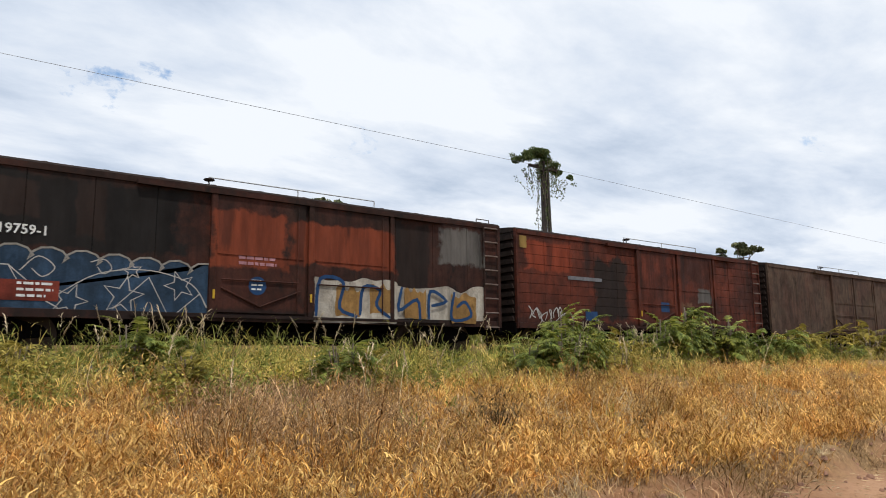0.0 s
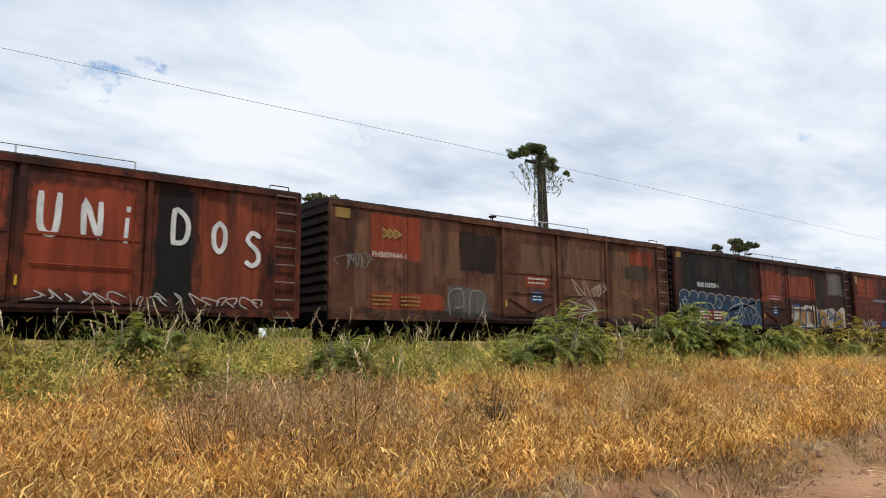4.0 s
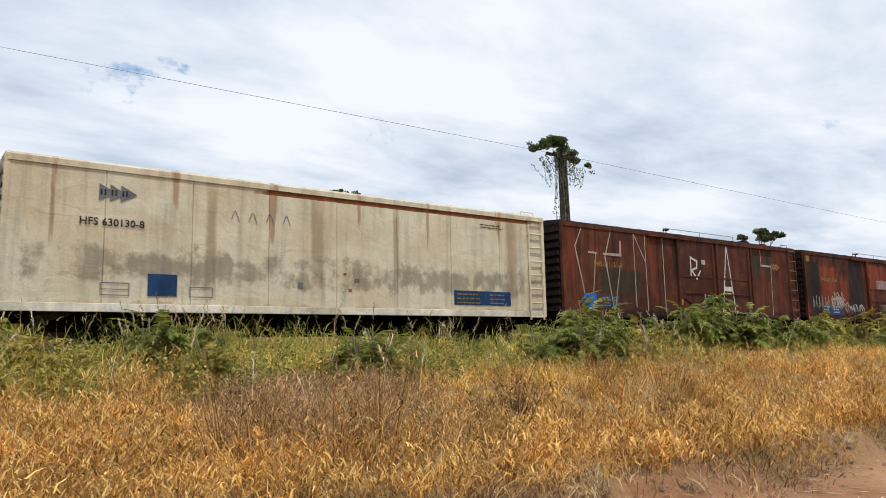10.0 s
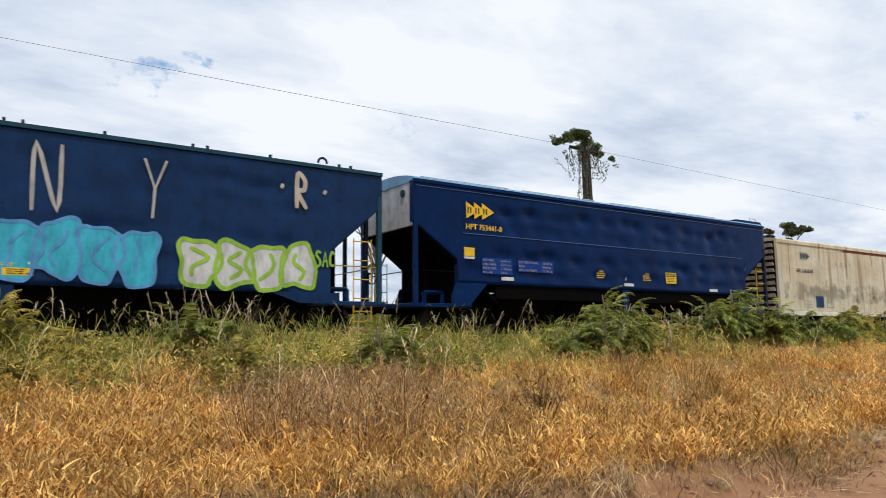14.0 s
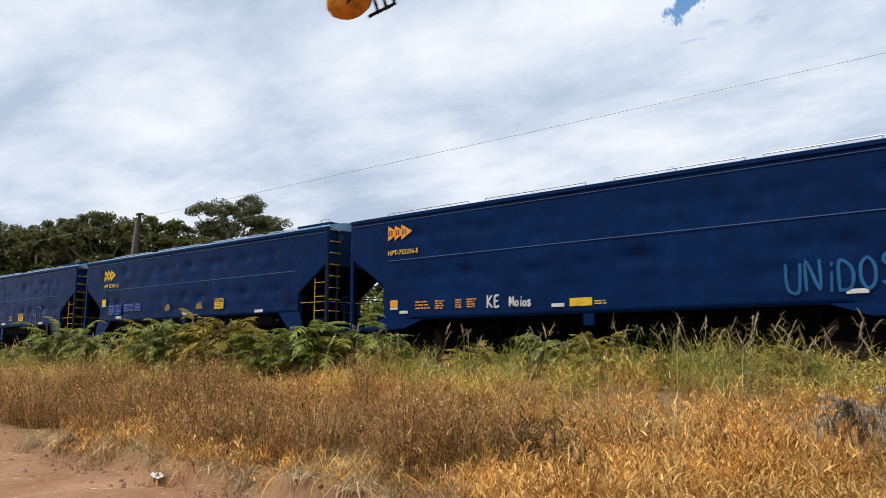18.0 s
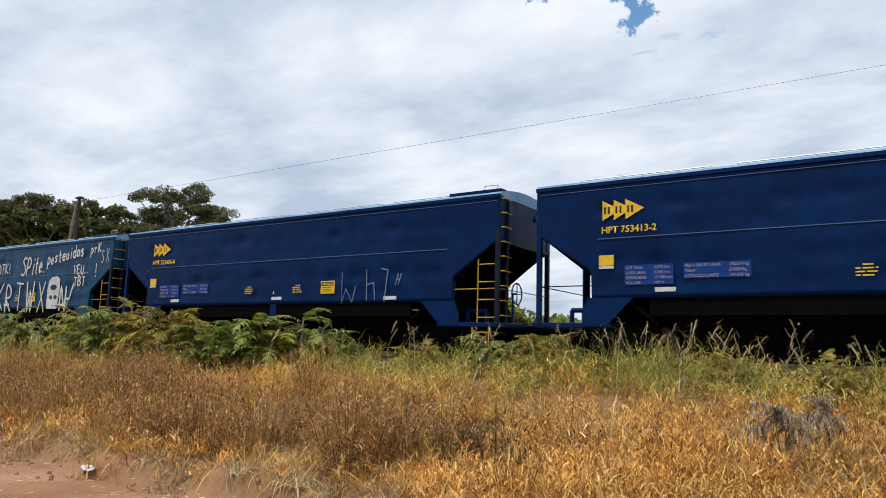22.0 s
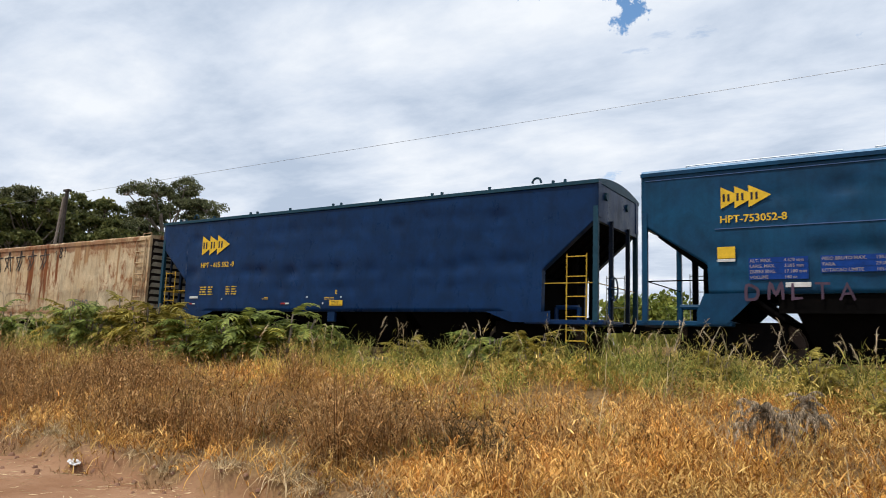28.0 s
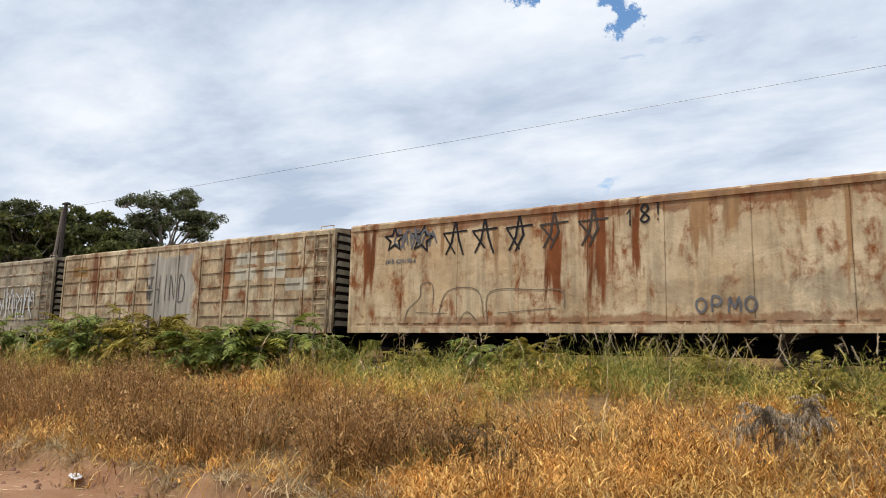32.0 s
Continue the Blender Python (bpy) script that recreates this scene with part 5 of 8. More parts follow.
def tufts(name, mat, label, areas, high, spread, width, per, droop=0.35, keep=None):
    """Tufts of blades. areas: rows of x0, x1, y0, y1, tufts per square metre."""
    cx, cy = [], []
    for x0, x1, y0, y1, dens in areas:
        m = int((x1 - x0) * (y1 - y0) * dens)
        cx.append(RNG.uniform(x0, x1, m)); cy.append(RNG.uniform(y0, y1, m))
    cx, cy = np.concatenate(cx), np.concatenate(cy)
    if keep is not None:
        ok = RNG.uniform(0, 1, len(cx)) < keep(cx, cy)
        cx, cy = cx[ok], cy[ok]
    size = RNG.uniform(0.55, 1.15, len(cx)) * (0.28 + 1.2 * uneven(cx, cy, 1.3, 2))
    n = RNG.integers(int(per * 0.6), int(per * 1.4) + 1, len(cx))
    idx = np.repeat(np.arange(len(cx)), n)
    m = len(idx)
    turn = RNG.uniform(0, 2 * np.pi, m)
    r = 0.10 * np.sqrt(RNG.uniform(0, 1, m)) * size[idx] * spread * 2
    bx, by = cx[idx] + np.cos(turn) * r, cy[idx] + np.sin(turn) * r
    base = np.stack([bx, by, land_z(bx, by) - 0.02], -1)
    lean = np.abs(RNG.normal(0, spread, m)) * 0.8
    me = blades(name, base, high * size[idx] * RNG.uniform(0.55, 1.15, m), lean, turn + RNG.normal(0, 0.5, m), width * RNG.uniform(0.6, 1.3, m), np.abs(RNG.normal(droop, 0.25, m)))
    return stuff(name, me, mat, label, "grass")


def band(y0, y1, y2, y3):
    return lambda x, y: smooth(y0, y1, y) * (1 - smooth(y2, y3, y))


def rows(near, far, y0, y1, xn=14, xf=44):
    return [(-xn, xn, y0, y1, near), (-xf, -xn, y0, y1, far), (xn, xf, y0, y1, far)]


def brown_zone(x, y):
    """Where the dead brown weeds stand."""
    return smooth(0.26, 0.50, uneven(x, y, 0.45, 6)) * (1 - smooth(-5.6, -4.4, x)) * smooth(-26, -20, x) * smooth(5.8, 6.4, y) * (1 - smooth(9.4, 11.0, y))


def off_road(x, y, a=0.1, b=0.7):
    return smooth(a, b, y - edge_y(x))


def thatch_zone(x, y):
    """Where the grass lies dead and grey-brown."""
    return smooth(3.0, 3.9, x) * (1 - smooth(5.0, 6.4, x - 0.35 * (y - 7))) * smooth(6.0, 7.2, y) * (1 - smooth(9.6, 11.2, y))


def clumpy(x, y, k, s=1.5, lo=0.34, hi=0.58):
    """Clumps with bare gaps between them."""
    return 0.26 + 0.74 * smooth(lo, hi, 0.6 * uneven(x, y, s, k) + 0.4 * uneven(x, y, s * 2.3, k + 5))


def curly_grass(name, mat, label, areas, keep, high, leaf, width, per, seed, upright=0.30, droop=0.75, size=0.34, full=26):
    """Tussocks whose stems lean outwards and carry leaves that curl over. areas: rows of x0, x1, y0, y1, tussocks per square metre."""
    rng = np.random.default_rng(seed)
    xs, ys = [], []
    for x0, x1, y0, y1, dens in areas:
        m = int((x1 - x0) * (y1 - y0) * dens)
        xs.append(rng.uniform(x0, x1, m)); ys.append(rng.uniform(y0, y1, m))
    cx, cy = np.concatenate(xs), np.concatenate(ys)
    ok = rng.uniform(0, 1, len(cx)) < keep(cx, cy)
    cx, cy = cx[ok], cy[ok]
    grown = rng.uniform(0.45, 1.15, len(cx)) * (0.50 + 0.75 * uneven(cx, cy, 0.8, seed))
    k = np.repeat(np.arange(len(cx)), np.maximum(4, (full * grown * rng.uniform(0.7, 1.3, len(cx))).astype(int)))
    n = len(k)
    turn, r = rng.uniform(0, 2 * np.pi, n), np.sqrt(rng.uniform(0, 1, n))
    x, y = cx[k] + np.cos(turn) * r * size * grown[k], cy[k] + np.sin(turn) * r * size * grown[k]
    h = high * grown[k] * rng.uniform(0.6, 1.2, n) * (1.15 - 0.5 * r * r)
    base = np.stack([x, y, land_z(x, y) - 0.02], -1)
    lean, curl = upright * (0.3 + 1.3 * r) * rng.uniform(0.3, 1.6, n), rng.uniform(0.0, 0.25, n)
    turn = turn + rng.normal(0, 0.6, n)
    i = np.repeat(np.arange(n), rng.integers(max(1, per - 2), per + 3, n))
    m = len(i)
    f = rng.uniform(0.15, 1.0, m) ** 0.7
    tilt = lean[i] + curl[i] * f * 1.5
    d = np.stack([np.cos(turn[i]), np.sin(turn[i]), np.zeros(m)], -1)
    p = base[i] + (d * np.sin(tilt)[:, None] + np.array([0, 0, 1.0]) * np.cos(tilt)[:, None]) * (f * h[i])[:, None]
    stems = (base, h, lean, turn, np.full(n, width * 0.45), curl)
    leaves = (p, leaf * rng.uniform(0.45, 1.35, m), rng.uniform(0.25, 1.15, m), rng.uniform(0, 2 * np.pi, m), width * rng.uniform(0.5, 1.3, m), rng.uniform(0.1, 1.0, m) * droop * 1.5)
    me = blades(name, *[np.concatenate([a, b]) for a, b in zip(stems, leaves)])
    return stuff(name, me, mat, label, "grass")


def golden(x, y):
    return off_road(x, y, 0.05, 0.5) * (1 - smooth(10.2, 12.2, y - 1.2 * smooth(-13, -11, x) * (1 - smooth(0.5, 2.0, x)))) * (1 - 0.85 * brown_zone(x, y)) * (1 - 0.86 * thatch_zone(x, y))


curly_grass("golden_grass", M["straw"], "golden dry grass with curled leaves", [(-13, 17, 4.4, 8.2, 8.0), (-24, 27, 8.2, 12.2, 4.4), (-5, 3.5, 6.0, 10.8, 5.0), (-12, 1.5, 12.2, 13.4, 4.0)],
            lambda x, y: golden(x, y) * clumpy(x, y, 1, 0.9, 0.34, 0.56), 0.50, 0.16, 0.015, 6, 101, 0.46, 0.85)
curly_grass("orange_grass", M["straw_orange"], "orange-brown dry grass with curled leaves", [(-13, 17, 4.4, 8.2, 3.4), (-24, 27, 8.2, 12.0, 1.8)],
            lambda x, y: golden(x, y) * clumpy(x, y, 14, 0.7, 0.38, 0.56), 0.40, 0.15, 0.013, 6, 102, 0.5, 0.8)
curly_grass("far_grass", M["straw"], "golden dry grass further along the bank", [(27, 46, 6.0, 12.0, 1.6), (17, 27, 4.4, 8.2, 2.4), (-44, -24, 7.0, 12.0, 1.2)], golden, 0.5, 0.22, 0.024, 4, 103, 0.4, 0.75, 0.4, 18)
tufts("fallen_straw", M["straw"], "flattened golden straw on the ground", rows(20, 8, 4.3, 12.0), 0.34, 1.25, 0.012, 11, 0.5,
      lambda x, y: off_road(x, y, 0.1, 0.5) * (1 - smooth(10.5, 12.5, y)) * (0.65 + 0.35 * uneven(x, y, 0.8, 3)))
tufts("pale_dead_grass", M["straw_pale"], "long pale withered stalks", rows(5, 2, 4.6, 12.5), 0.80, 0.60, 0.009, 6, 0.35,
      lambda x, y: (0.05 + 0.9 * smooth(0.5, 0.8, uneven(x, y, 1.2, 4))) * off_road(x, y, 0.4, 0.9) * (1 - smooth(9, 12, y)))
tufts("edge_grass", M["thatch"], "withered grass drooping over the bank's edge", rows(60, 10, 3.8, 6.4), 0.30, 1.3, 0.010, 14, 0.8,
      lambda x, y: smooth(-0.25, 0.05, y - edge_y(x)) * (1 - smooth(0.5, 1.0, y - edge_y(x))) * smooth(0.30, 0.55, uneven(x, y, 1.1, 8)))
curly_grass("grey_thatch", M["thatch"], "grey-brown matted dead grass", [(1, 9, 4.8, 11.5, 9.0)],
            lambda x, y: clumpy(x, y, 12, 1.0, 0.25, 0.5) * thatch_zone(x, y), 0.55, 0.24, 0.011, 5, 104, 0.6, 0.6)
curly_grass("brown_undergrowth", M["weed"], "brown dead undergrowth", [(-24, -3, 5.0, 11.2, 3.2)],
            lambda x, y: off_road(x, y, 0.2, 0.6) * brown_zone(x, y) * clumpy(x, y, 6, 0.8, 0.25, 0.5), 0.70, 0.13, 0.010, 6, 105, 0.25, 0.6, 0.4)
curly_grass("yellow_green_grass", M["yellow_green"], "yellowing green grass", [(-16, 16, 7.8, 14.8, 2.6), (16, 40, 8.0, 14.6, 1.0), (-40, -16, 9.0, 14.8, 1.2)],
            lambda x, y: clumpy(x, y, 7, 0.6, 0.30, 0.55) * band(8.6, 11.0, 13.8, 15.0)(x, y) * (1 - 0.6 * brown_zone(x, y)), 0.74, 0.24, 0.013, 5, 106, 0.28, 0.6, 0.4, 22)
curly_grass("green_grass", M["green"], "green grass beside the track", [(-10, 14, 9.6, 14.9, 3.2), (0.5, 9, 10.5, 14.8, 2.5), (14, 42, 10.6, 14.9, 1.5), (-42, -10, 11.4, 14.9, 1.5)],
            lambda x, y: clumpy(x, y, 9, 0.6, 0.30, 0.52) * smooth(9.8, 12.6, y - 1.2 * (x > 0) * (x < 7)) * (1 - 0.5 * (x > -12) * (x < 1)), 0.84, 0.26, 0.013, 5, 107, 0.26, 0.55, 0.4, 22)
tufts("low_weeds", M["green"], "low green weeds among the dry grass", rows(6, 3, 7.0, 11.5), 0.44, 0.8, 0.020, 12, 0.5,
      lambda x, y: off_road(x, y, 0.6, 1.4) * smooth(0.62, 0.78, uneven(x, y, 0.8, 19)))
def dry_leaves():
    """Crumpled dry leaves and broken straw caught in the grass."""
    n = 9000
    x, y = RNG.uniform(-20, 20, n), RNG.uniform(4.5, 12.0, n)
    ok = RNG.uniform(0, 1, n) < off_road(x, y, 0.05, 0.8) * (1 - smooth(10.5, 12.0, y)) * (0.25 + 0.75 * patchy(x, y, 1.0, 2.5))
    x, y = x[ok], y[ok]
    c = np.stack([x, y, land_z(x, y) + np.abs(RNG.normal(0.0, 0.22, len(x)))], -1)
    stuff("dry_leaves", leaf_cloud("dry_leaves", c, 0.014, 5.0, 0.3), M["straw"], "crumpled dry leaves and straw", "grass")

tufts("field_grass", M["green"], "rough green grass behind the track", [(-70, 60, 20.2, 22.5, 6.0), (-70, 60, 22.5, 34.0, 0.6)], 0.85, 0.4, 0.06, 10, 0.3)


def seed_stalks():
    """Tall thin stalks with feathery drooping heads near the track."""
    n = 1500
    x, y = RNG.uniform(-36, 36, n), RNG.uniform(7.5, 14.8, n)
    ok = RNG.uniform(0, 1, n) < (0.10 + 0.90 * smooth(0.5, 0.7, uneven(x, y, 0.6, 8))) * (0.25 + 0.75 * smooth(10.5, 12.0, y)) * (y > 9.5 - 6 * (x > 1) * (x < 7))
    x, y = x[ok], y[ok]
    n = len(x)
    base = np.stack([x, y, land_z(x, y)], -1)
    h, lean, turn, curl = RNG.uniform(0.75, 1.25, n), np.abs(RNG.normal(0, 0.18, n)), RNG.uniform(0, 2 * np.pi, n), RNG.uniform(0.05, 0.22, n)
    stuff("seed_stalks", blades("seed_stalks", base, h, lean, turn, np.full(n, 0.010), curl), M["straw_pale"], "thin grass stalks", "grass")
    d = np.stack([np.cos(turn), np.sin(turn), np.zeros(n)], -1)
    p, ang = base.copy(), lean.copy()
    for k in range(3):
        p = p + d * (np.sin(ang) * h / 3)[:, None] + np.array([0, 0, 1.0]) * (np.cos(ang) * h / 3)[:, None]
        ang = ang + curl
    m = 16
    idx = np.repeat(np.arange(n), m)
    f = np.tile(np.linspace(-0.24, 0.05, m), n)[:, None]
    up = d * np.sin(ang)[:, None] + np.array([0, 0, 1.0]) * np.cos(ang)[:, None]
    b = p[idx] + up[idx] * f
    stuff("seed_heads", blades("seed_heads", b, RNG.uniform(0.07, 0.14, n * m), ang[idx] + RNG.normal(0.2, 0.3, n * m), turn[idx] + RNG.normal(0, 0.7, n * m), np.full(n * m, 0.013), np.full(n * m, 0.4)),
          M["seed"], "feathery seed heads", "grass")


seed_stalks()


def leaf_cloud(name, centres, size, long=1.6, flat=0.0):
    """Leaves as bent four-cornered blades at the given centres, turned at random."""
    n = len(centres)
    a = RNG.normal(0, 1, (n, 3)); a[:, 2] *= 1 - flat
    a /= np.linalg.norm(a, axis=1)[:, None]
    b = np.cross(a, RNG.normal(0, 1, (n, 3)))
    b /= np.linalg.norm(b, axis=1)[:, None]
    s = (size * RNG.uniform(0.6, 1.3, n))[:, None]
    v = np.stack([centres - a * s * long / 2, centres + b * s / 2, centres + a * s * long / 2, centres - b * s / 2], 1)
    return raw_mesh(name, v.reshape(-1, 3), np.arange(n * 4).reshape(n, 4))


dry_leaves()


def ball_points(n, centre, radii, hollow=0.5):
    d = RNG.normal(0, 1, (n, 3))
    d /= np.linalg.norm(d, axis=1)[:, None]
    r = hollow + (1 - hollow) * RNG.uniform(0, 1, n) ** 0.6
    return np.asarray(centre) + d * r[:, None] * np.asarray(radii)


def fronds(origin, turn, rise, length, sag, pinna, pairs=15, curl=0.5, seed=1):
    """Feathery fronds in one mesh: a bent midrib with pairs of narrow side leaves that droop."""
    rng = np.random.default_rng(seed)
    n = len(origin)
    t = np.linspace(0.06, 1.0, pairs)
    ang = rise[:, None] - sag[:, None] * t[None] ** 1.3
    step = length[:, None] / pairs
    along = np.cumsum(np.cos(ang) * step, 1)
    up = np.cumsum(np.sin(ang) * step, 1)
    d = np.stack([np.cos(turn), np.sin(turn), np.zeros(n)], -1)
    c = origin[:, None] + d[:, None] * along[..., None] + np.array([0, 0, 1.0]) * up[..., None]
    fwd = d[:, None] * np.cos(ang)[..., None] + np.array([0, 0, 1.0]) * np.sin(ang)[..., None]
    side = np.stack([-np.sin(turn), np.cos(turn), np.zeros(n)], -1)[:, None]
    reach = pinna[:, None] * np.sin(np.pi * np.clip(0.22 + 0.80 * t, 0, 1))[None] * rng.uniform(0.8, 1.2, (n, pairs))
    half = fwd * (length[:, None] / pairs * 0.44)[..., None]
    out = []
    for s in (-1, 1):
        way = side * s * 0.88 + fwd * 0.42 + rng.normal(0, 0.10, (n, pairs, 3))
        mid = c + way * (reach * 0.55)[..., None] - np.array([0, 0, 1.0]) * (reach * 0.12 * curl)[..., None]
        tip = c + way * reach[..., None] - np.array([0, 0, 1.0]) * (reach * 0.75 * curl)[..., None]
        out.append(np.stack([c - half, c + half, mid + half * 0.9, mid - half * 0.9, tip], 2).reshape(-1, 5, 3))
    v = np.concatenate(out)
    i = (np.arange(len(v)) * 5)[:, None]
    me = raw_mesh("fronds", v.reshape(-1, 3), i + [0, 1, 2, 3], i + [3, 2, 4])
    return me


def fern_bush(seed, high, wide, count, pinna=0.17):
    """A bush of stems that carry layers of arching feathery fronds."""
    rng = np.random.default_rng(seed)
    bm = bmesh.new()
    heads = []
    for k in range(9):
        a, r = rng.uniform(0, 2 * np.pi), wide * 0.55 * math.sqrt(rng.uniform(0.02, 1))
        top = (r * math.cos(a), r * math.sin(a), high * rng.uniform(0.45, 0.95) * (1.05 - 0.5 * (r / wide) ** 2))
        rod(bm, (top[0] * 0.4, top[1] * 0.4, 0), top, 0.014, 5)
        heads.append(top)
    heads = np.array(heads)
    i = rng.integers(0, len(heads), count)
    f = rng.uniform(0.25, 1.0, count)[:, None]
    origin = heads[i] * np.concatenate([0.4 + 0.6 * f, 0.4 + 0.6 * f, f], 1)
    out_way = np.arctan2(heads[i, 1], heads[i, 0])
    turn = out_way + rng.normal(0, 1.1, count)
    me = fronds(origin, turn, rng.uniform(0.1, 0.9, count), wide * rng.uniform(0.45, 0.85, count), rng.uniform(1.0, 2.1, count), pinna * rng.uniform(0.7, 1.25, count), 15, 0.5, seed)
    return mesh_from("stems", bm), me


def bushes():
    kinds = []
    for seed, hh, ww, fr in ((1, 1.25, 0.95, 88), (2, 1.1, 1.05, 88), (3, 1.35, 0.85, 84), (4, 1.0, 0.90, 70)):
        stems, leaves = fern_bush(seed, hh, ww, fr)
        stems.materials.append(M["bark"])
        leaves.materials.append(M["fern_yellow"] if seed == 4 else M["fern"])
        kinds.append((stems, leaves))
    first = {}
    rng = random.Random(5)
    spots = [(19.8, 13.0, 1.35), (18.4, 12.6, 1.1), (21.6, 12.7, 1.2), (15.2, 13.0, 1.0), (13.6, 12.0, 1.1), (16.4, 12.6, 0.9), (30, 13.2, 1.35), (27, 12.8, 1.15), (24.5, 12.5, 1.1), (33.5, 13, 1.4), (1.2, 13.4, 1.0), (0.2, 12.9, 0.9), (2.0, 12.2, 0.7),
             (12.4, 10.9, 1.05), (13.2, 11.3, 0.95), (11.8, 11.6, 0.8), (14.2, 11.0, 0.7), (6.6, 10.6, 0.75), (7.2, 11.0, 0.7), (4.2, 11.2, 0.65), (3.6, 12.0, 0.8), (5.0, 13.0, 0.6), (8.4, 12.8, 0.6),
             (-19.0, 12.6, 1.5), (-17.6, 12.4, 1.35), (-22.0, 12.8, 1.4), (-15.6, 12.7, 1.0), (-12.6, 12.4, 1.3), (-13.8, 12.0, 1.0), (-20.4, 12.2, 1.2), (-11.6, 13.2, 0.7), (-26, 13, 1.3), (-9.6, 13.4, 0.8), (-30, 13, 1.4), (-6.2, 13.6, 0.6), (-3.0, 13.4, 0.7), (-1.2, 12.4, 0.7), (-0.2, 11.4, 0.55), (1.0, 11.0, 0.55)]
    for x0, x1, y0, y1, n in ((14, 40, 11.8, 14.3, 24), (-36, -12, 12.0, 14.3, 20), (-11, 1, 12.4, 14.2, 5)):
        spots += [(rng.uniform(x0, x1), rng.uniform(y0, y1), rng.uniform(0.55, 0.95)) for _ in range(n)]
    for x, y, s in spots:
        k = 3 if -7 < x < 2.6 else rng.choice((0, 1, 2, 3))
        m = pose(x, y, float(land_z(x, y)) - 0.02, rng.uniform(-8, 8), rng.uniform(-8, 8), rng.uniform(0, 360))
        if k in first:
            b = copy_thing(first[k], m)
        else:
            b = new("bush")
            tagged(b, "yellowing feathery bush growing beside the track" if k == 3 else "feathery green bush growing beside the track", "bush", "bushes by the track")
            part("stem", kinds[k][0], None, b)
            part("foliage", kinds[k][1], None, b)
            b.matrix_basis = m
            first[k] = b
        s *= 1.18 if x < -11 else 1.06
        b.scale = (s * rng.uniform(0.8, 1.2), s * rng.uniform(0.8, 1.2), s * rng.uniform(0.85, 1.1))


bushes()


def weed_clump(seed, high, wide, stems, leaf):
    """Upright stems in a clump, each hung with small dead leaves."""
    rng = np.random.default_rng(seed)
    turn, r = rng.uniform(0, 2 * np.pi, stems), np.sqrt(rng.uniform(0, 1, stems))
    base = np.stack([np.cos(turn) * r * wide * 0.7, np.sin(turn) * r * wide * 0.7, np.zeros(stems)], -1)
    h, lean = high * rng.uniform(0.55, 1.1, stems) * (1.1 - 0.35 * r), 0.30 * r + np.abs(rng.normal(0, 0.08, stems))
    stalks = blades("stalks", base, h, lean, turn, np.full(stems, 0.009), np.full(stems, 0.05))
    i = np.repeat(np.arange(stems), 11)
    m = len(i)
    f = rng.uniform(0.15, 1.02, m)
    d = np.stack([np.cos(turn[i]), np.sin(turn[i]), np.zeros(m)], -1)
    tilt = lean[i] + 0.05 * f
    p = base[i] + (d * np.sin(tilt)[:, None] + np.array([0, 0, 1.0]) * np.cos(tilt)[:, None]) * (f * h[i])[:, None]
    leaves = blades("leaves", p, leaf * rng.uniform(0.4, 1.4, m), rng.uniform(0.4, 1.5, m), rng.uniform(0, 2 * np.pi, m), leaf * 0.13 * rng.uniform(0.6, 1.5, m), rng.uniform(0.1, 0.9, m))
    return stalks, leaves


def dry_weeds():
    """Brown weeds in clumps on the bank; a few are dark and leafy."""
    protos = []
    for k, (hh, ww, lf) in enumerate(((1.15, 0.44, 0.10), (0.95, 0.48, 0.11), (1.30, 0.38, 0.09), (0.95, 0.26, 0.13))):
        stalks, leaves = weed_clump(60 + k, hh, ww, 56 if k < 3 else 26, lf)
        stalks.materials.append(M["weed"] if k < 3 else M["dark_weed"])
        leaves.materials.append(M["weed_seed"] if k < 3 else M["dark_weed"])
        protos.append((stalks, leaves))
    rng = random.Random(31)
    spots, first = [], {}
    while len(spots) < 150:
        x, y = rng.uniform(-21, -3.2), rng.uniform(5.4, 10.6)
        if rng.random() < float(brown_zone(x, y)) * float(smooth(0.35, 0.6, uneven(x, y, 0.7, 6))) + 0.06 * (y < 8.5):
            if y > float(edge_y(x)) + 0.6:
                spots.append((x, y, rng.uniform(0.5, 1.15)))
    for x0, x1, y0, y1, n in ((3.0, 5.8, 5.8, 8.4, 18), (8, 16, 6.0, 9.5, 4), (-3, 2, 6.2, 10, 3)):
        spots += [(rng.uniform(x0, x1), rng.uniform(y0, y1), rng.uniform(0.5, 1.0)) for _ in range(n)]
    dark = [(-3.7, 7.2, 0.85), (-2.6, 8.6, 0.7), (7.4, 7.7, 0.95), (7.6, 7.9, 0.75), (9.2, 6.7, 0.55), (13.4, 6.2, 0.55), (13.0, 6.7, 0.5), (-5.4, 6.6, 0.6), (-4.7, 7.3, 0.95), (-4.4, 7.8, 0.9), (-4.9, 7.7, 0.9), (-7.6, 7.4, 0.9), (-10.2, 8.0, 1.0), (-12.6, 8.4, 1.0), (-6.4, 8.6, 0.9)]
    for x, y, s in spots + dark:
        k = 3 if (x, y, s) in dark else rng.randrange(3)
        m = pose(x, y, float(land_z(x, y)) - 0.03, rng.uniform(-6, 6), rng.uniform(-6, 6), rng.uniform(0, 360))
        if k in first:
            b = copy_thing(first[k], m)
        else:
            b = new("dry_weed")
            tagged(b, "clump of dark withered leafy weeds" if k == 3 else "clump of upright brown weeds with dead leaves", "weed", "brown weeds on the bank")
            tagged(part("stalk_mass", protos[k][0], None, b), kind="stuff")
            tagged(part("leaf_mass", protos[k][1], None, b), kind="stuff")
            b.matrix_basis = m
            first[k] = b
        b.scale = (s, s, s * rng.uniform(0.8, 1.1))


dry_weeds()


